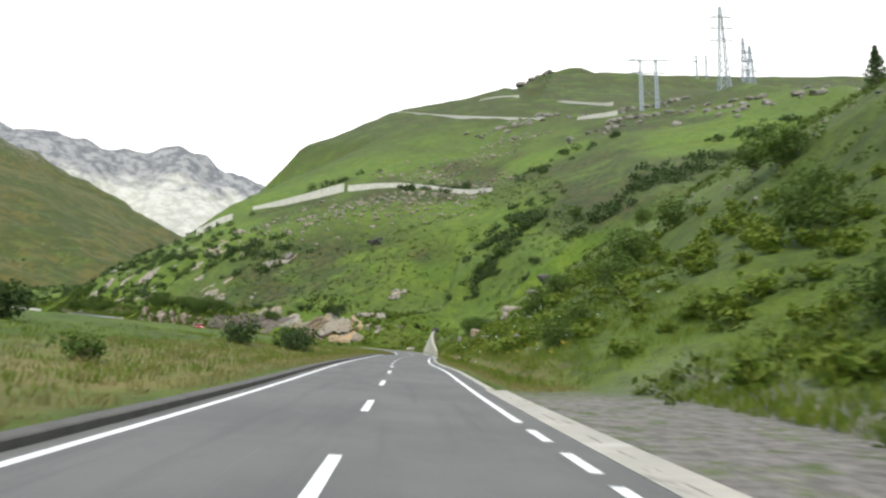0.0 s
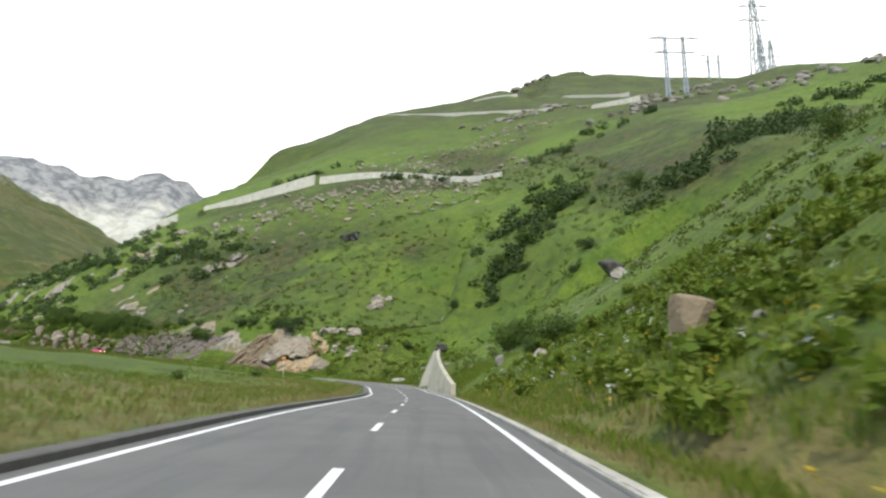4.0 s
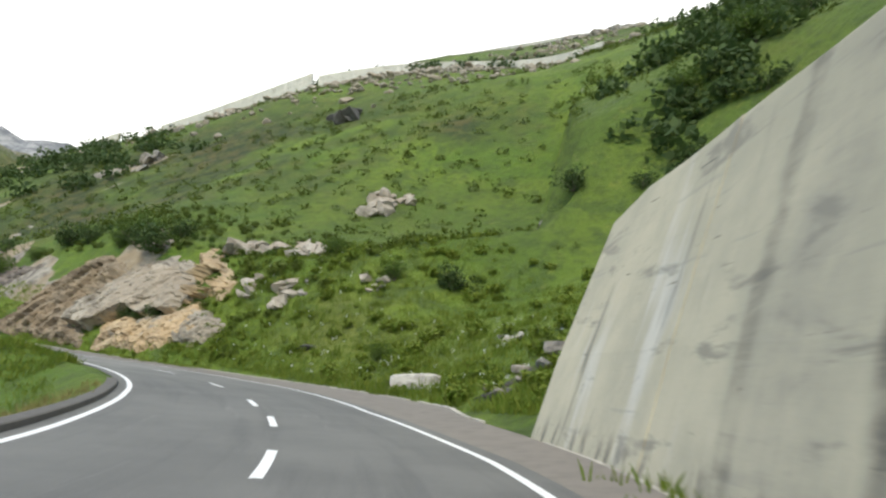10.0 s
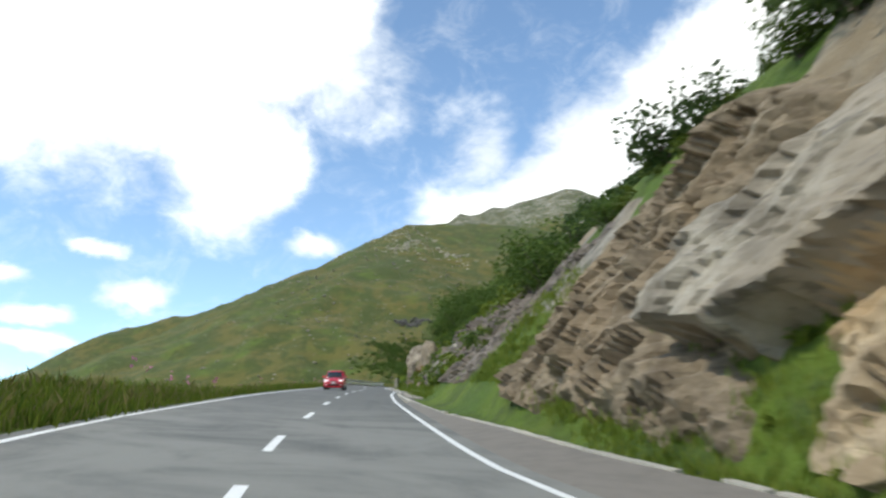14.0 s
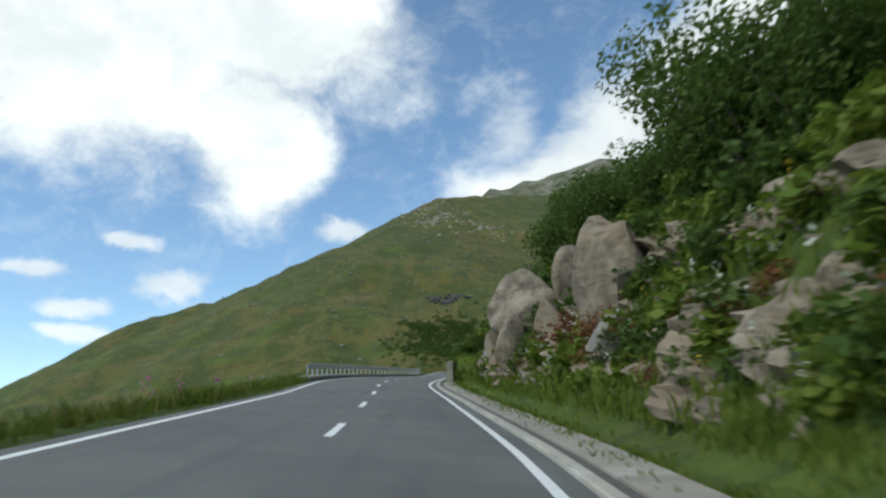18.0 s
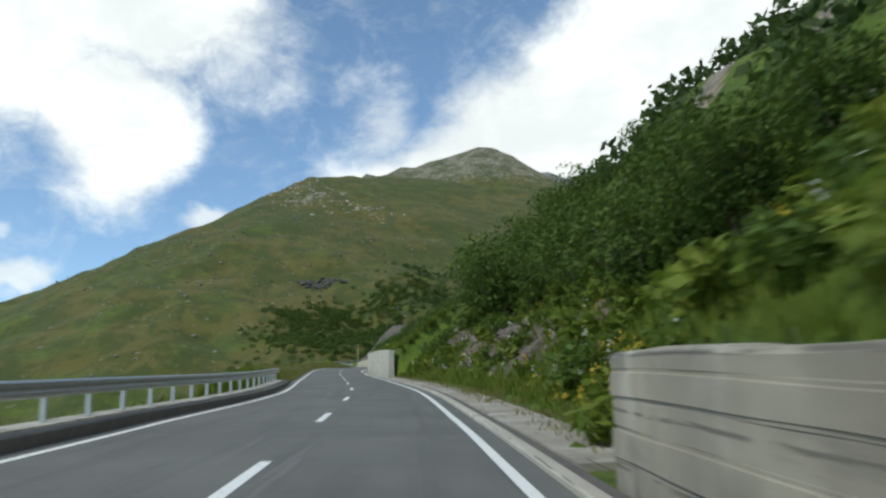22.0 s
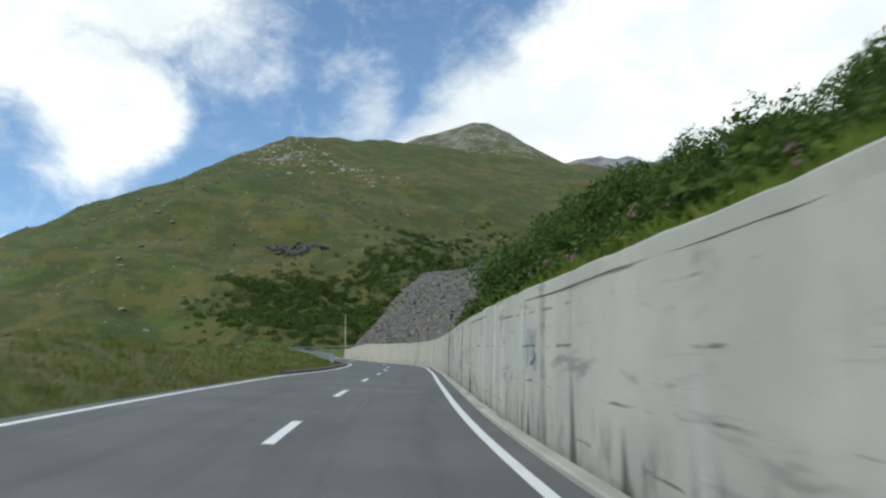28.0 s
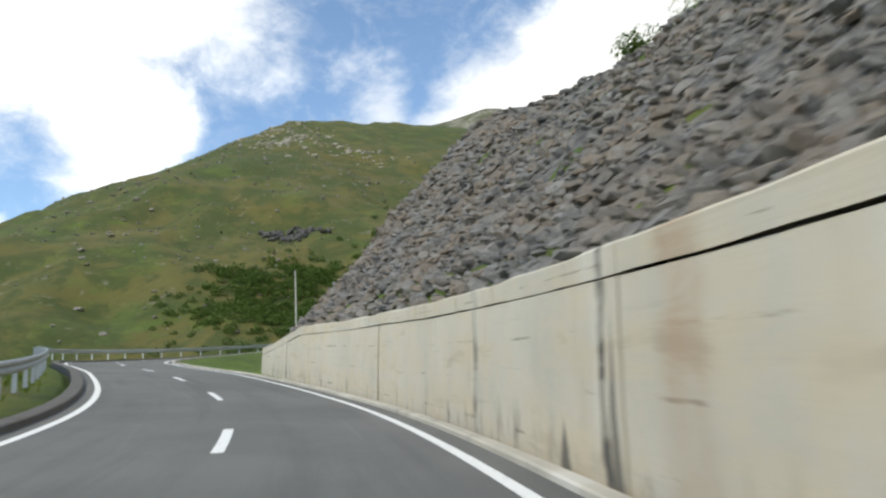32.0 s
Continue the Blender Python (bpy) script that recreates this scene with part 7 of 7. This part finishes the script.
# ---- walls and terraces of the upper hairpins ----
def terrace(points, h, label, road_w=4.0):
    """A stretch of the upper road: its retaining wall and the edge of the roadway on top."""
    q = spline([(a, b_, height_at(a, b_)) for a, b_ in points], 3.0)
    q[:, 2] = np.convolve(np.pad(q[:, 2], 4, mode="edge"), np.ones(9) / 9, "valid")
    d = np.gradient(q[:, :2], axis=0)
    d /= np.linalg.norm(d, axis=1)[:, None]
    n = np.stack([-d[:, 1], d[:, 0]], 1)
    if (n[:, 1].mean()) < 0:
        n = -n
    hh = np.linspace(h[0], h[1], len(q))
    rows = np.stack([np.column_stack([q[:, :2] - n * 0.2, q[:, 2] - 1.5]), np.column_stack([q[:, :2], q[:, 2] + hh]), np.column_stack([q[:, :2] + n * 0.5, q[:, 2] + hh]), np.column_stack([q[:, :2] + n * 0.5, q[:, 2] - 1.5])], 1)
    f = [tuple(x) for x in grid_faces(len(q), 4)] + [(3, 2, 1, 0), tuple((len(q) - 1) * 4 + j for j in range(4))]
    s = np.arange(len(q)) * 3.0
    uv = np.stack([np.repeat(s, 4), np.tile([0, 3, 3.5, 6], len(q))], 1)
    return tagged(mesh_object("upper_road_wall", rows.reshape(-1, 3), f, M_WALL2, uv=uv), label, "wall", kind="structure")


UPPER = "pale concrete wall of the upper hairpin road"
terrace([(-131, 390), (-120, 386), (-109, 384)], (2.5, 4.5), UPPER)
terrace([(-103, 394), (-78, 382), (-50, 369)], (2.0, 5.0), UPPER)
terrace([(-49, 367), (-30, 359), (-10, 349), (8, 335), (22, 320)], (3.2, 1.6), UPPER)
terrace([(-183, 481), (-167, 467), (-152, 453)], (2.0, 2.5), UPPER)
terrace([(-46, 668), (0, 575), (40, 510), (64, 471)], (1.6, 1.6), UPPER)
terrace([(30, 655), (48, 635), (63, 618)], (1.6, 1.6), UPPER)
terrace([(86, 559), (100, 528), (115, 496)], (1.6, 1.8), UPPER)
terrace([(83, 457), (94, 445), (105, 433)], (2.5, 3.0), UPPER)


# ---- spruce on the spur ----
def spruce(x, y, tall):
    z = height_at(x, y)
    ob = thing("spruce", (x, y, z), "small dark spruce on the ridge of the spur", "tree")
    part("trunk", mesh_data("trunk", *tube((0, 0, -0.4), (0, 0, tall), 0.14, 0.03, 8), M_BARK), ob)
    vs, fs, k = [], [], 0
    r = np.random.default_rng(5)
    for i in range(26):
        h = tall * (0.12 + 0.86 * i / 26)
        reach = 0.30 * tall * (1 - i / 27) * r.uniform(0.75, 1.1)
        for j in range(7):
            a = 6.28 * j / 7 + r.uniform(0, 1)
            tip = (math.cos(a) * reach, math.sin(a) * reach, h - reach * 0.25)
            v, f = leaves(10, [(tip[0] * q, tip[1] * q, h + (tip[2] - h) * q, 0.16 * reach + 0.08) for q in (0.4, 0.7, 1.0)], 0.16, int(r.integers(1, 1e6)))
            v[:, 2] = np.where(v[:, 2] < 0.06, h, v[:, 2])
            vs.append(v)
            fs.append(f + k)
            k += len(v)
    part("crown", mesh_data("crown", np.vstack(vs), np.vstack(fs), M_DARKLEAF), ob)


spruce(52, 86, 5.5)


# ---- the red car ----
M_RED = plain_material("red_paint", (0.52, 0.012, 0.03), 0.28, 0, 0.1, 3.0, 0.8)
M_GLASS = plain_material("car_glass", (0.02, 0.025, 0.03), 0.06, 0, 0.1)
M_BLACK = plain_material("black_plastic", (0.015, 0.015, 0.016), 0.5, 0, 0.3)
M_TYRE = plain_material("tyre_rubber", (0.02, 0.02, 0.021), 0.8, 0, 0.3)
M_CHROME = plain_material("chrome", (0.75, 0.76, 0.78), 0.15, 1.0, 0.1)
M_LAMP = plain_material("lamp_glass", (0.82, 0.84, 0.85), 0.12, 0.2, 0.1)
M_LIT = plain_material("lit_lamp", (0.82, 0.84, 0.85), 0.12, 0.0, 0.1)
for node in M_LIT.node_tree.nodes:
    if node.type == "BSDF_PRINCIPLED":
        node.inputs["Emission Color"].default_value = (1.0, 0.96, 0.88, 1.0)
        node.inputs["Emission Strength"].default_value = 1.4
M_PLATE = plain_material("plate_white", (0.75, 0.75, 0.72), 0.4, 0, 0.1)
M_TAIL = plain_material("red_lamp_glass", (0.45, 0.01, 0.01), 0.15, 0, 0.1)


def shell(stations, mat, name, parent, smooth=True, label=""):
    """A skin through rings of equal length, closed at both ends."""
    k = len(stations[0])
    v = np.array(stations, float).reshape(-1, 3)
    f = []
    for i in range(len(stations) - 1):
        for j in range(k):
            f.append((i * k + j, i * k + (j + 1) % k, (i + 1) * k + (j + 1) % k, (i + 1) * k + j))
    f += [tuple(range(k))[::-1], tuple((len(stations) - 1) * k + j for j in range(k))]
    return part(name, mesh_data(name, v, f, mat, smooth), parent, label)


def car(s, l):
    """A small five-door hatchback, nose along -y of its own frame."""
    p = on_road(s, l)
    i = int(s + LEAD)
    ob = thing("car", (0, 0, 0), "small red five-door hatchback on the oncoming lane", "car")
    ob.matrix_basis = pose(*p, 0, 0, math.degrees(math.atan2(RT[i, 1], RT[i, 0])) - 90)
    ob.rotation_euler[0] = math.atan(RT[i, 2])

    def ring(y, half, low, belt, top_half):
        """Cross-section of the lower body: sills, flanks and a slightly domed bonnet or shoulder."""
        pts = [(-half * 0.86, low), (-half * 0.98, low + 0.12), (-half, (low + belt) / 2), (-half * 0.97, belt - 0.06), (-top_half, belt), (0, belt + 0.035), (top_half, belt), (half * 0.97, belt - 0.06), (half, (low + belt) / 2), (half * 0.98, low + 0.12), (half * 0.86, low)]
        return [(x, y, z) for x, z in pts]

    body = shell([ring(-1.76, 0.58, 0.30, 0.60, 0.46), ring(-1.70, 0.68, 0.22, 0.68, 0.54), ring(-1.52, 0.76, 0.20, 0.78, 0.60), ring(-1.2, 0.795, 0.19, 0.88, 0.64), ring(-0.82, 0.80, 0.19, 0.95, 0.68), ring(0, 0.80, 0.19, 0.96, 0.71), ring(0.8, 0.80, 0.19, 0.97, 0.71), ring(1.4, 0.79, 0.21, 0.98, 0.69), ring(1.66, 0.74, 0.26, 0.95, 0.64), ring(1.74, 0.66, 0.32, 0.80, 0.56)], M_RED, "body", ob)

    def cab(y, half, z0, z1, top):
        return [(-half, y, z0), (-half * 0.99, y, z0 + 0.1), (-top - 0.02, y, z1 - 0.07), (-top + 0.06, y, z1), (0, y, z1 + 0.02), (top - 0.06, y, z1), (top + 0.02, y, z1 - 0.07), (half * 0.99, y, z0 + 0.1), (half, y, z0)]

    shell([cab(-0.88, 0.69, 0.90, 1.00, 0.64), cab(-0.30, 0.71, 0.92, 1.40, 0.56), cab(0.1, 0.72, 0.92, 1.47, 0.55), cab(0.8, 0.72, 0.92, 1.47, 0.55), cab(1.35, 0.70, 0.93, 1.40, 0.54), cab(1.64, 0.66, 0.93, 1.02, 0.60)], M_GLASS, "cabin_glass", ob, True, "dark tinted windows")
    shell([[(-0.57, y, z), (-0.5, y, z + 0.035), (0, y, z + 0.05), (0.5, y, z + 0.035), (0.57, y, z), (0.5, y, z - 0.02), (-0.5, y, z - 0.02)] for y, z in ((-0.32, 1.40), (-0.1, 1.445), (0.3, 1.47), (0.9, 1.465), (1.3, 1.42), (1.42, 1.38))], M_RED, "roof", ob)
    for q in (-1, 1):
        part("pillar", mesh_data("pillar", *merged([tube((q * 0.69, -0.90, 0.95), (q * 0.57, -0.28, 1.42), 0.035, 0.035, 6), tube((q * 0.57, -0.28, 1.42), (q * 0.57, 1.30, 1.42), 0.035, 0.035, 6), tube((q * 0.57, 1.30, 1.42), (q * 0.68, 1.64, 0.98), 0.06, 0.06, 6), tube((q * 0.575, 0.25, 1.44), (q * 0.715, 0.25, 0.95), 0.035, 0.035, 6)]), M_RED), ob)
        mirror = part("mirror", mesh_data("mirror", *[np.array(ICO[2][0]) * (0.11, 0.07, 0.08) + (q * 0.86, -0.62, 1.02), ICO[2][1]], M_RED, True), ob)
        part("mirror_glass", mesh_data("mirror_glass", *slab(q * 0.86 - 0.08, q * 0.86 + 0.08, -0.555, -0.545, 0.965, 1.075, 0.002), M_CHROME), mirror)
        lamp = part("headlight", mesh_data("headlight", *[np.array(ICO[3][0]) * (0.17, 0.16, 0.115) + (q * 0.52, -1.56, 0.68), ICO[3][1]], M_LIT, True), ob, "lit almond-shaped headlight")
        part("reflector", mesh_data("reflector", *[np.array(ICO[2][0]) * (0.07, 0.03, 0.07) + (q * 0.50, -1.715, 0.68), ICO[2][1]], M_CHROME, True), lamp)
        part("fog_lamp", mesh_data("fog_lamp", *tube((q * 0.55, -1.72, 0.40), (q * 0.55, -1.77, 0.40), 0.05, 0.05, 12), M_LAMP), ob)
        part("tail_light", mesh_data("tail_light", *[np.array(ICO[2][0]) * (0.09, 0.07, 0.22) + (q * 0.64, 1.66, 0.86), ICO[2][1]], M_TAIL, True), ob)
        for y in (-0.25, 0.62):
            part("door_handle", mesh_data("door_handle", *slab(q * 0.80 - 0.012, q * 0.80 + 0.012, y, y + 0.16, 0.80, 0.83), M_RED), ob)
        for y in (-1.12, 1.16):
            wheel = part("wheel", mesh_data("wheel", *tube((q * 0.60, y, 0.285), (q * 0.79, y, 0.285), 0.285, 0.285, 24), M_TYRE), ob, "black tyre")
            part("rim", mesh_data("rim", *tube((q * 0.785, y, 0.285), (q * 0.80, y, 0.285), 0.19, 0.17, 20), M_STEEL), wheel)
    part("grille", mesh_data("grille", *merged([slab(-0.27, 0.27, -1.775, -1.74, 0.64, 0.70, 0.01), slab(-0.24, 0.24, -1.785, -1.75, 0.665, 0.675)]), M_CHROME), ob, "narrow chrome grille")
    part("air_intake", mesh_data("air_intake", *slab(-0.42, 0.42, -1.775, -1.72, 0.34, 0.46, 0.02), M_BLACK), ob)
    part("number_plate", mesh_data("number_plate", *slab(-0.17, 0.17, -1.79, -1.775, 0.50, 0.58, 0.004), M_PLATE), ob)
    part("bumper", mesh_data("bumper", *slab(-0.62, 0.62, -1.765, -1.6, 0.22, 0.33, 0.08), M_RED), ob)
    part("wiper", mesh_data("wiper", *merged([tube((-0.35, -0.86, 1.0), (0.15, -0.78, 1.06), 0.01, 0.008, 5), tube((0.1, -0.86, 1.0), (0.5, -0.78, 1.06), 0.01, 0.008, 5)]), M_BLACK), ob)
    part("underbody", mesh_data("underbody", *slab(-0.66, 0.66, -1.5, 1.5, 0.16, 0.24), M_BLACK), ob)
    return ob


car(291.5, -1.60)
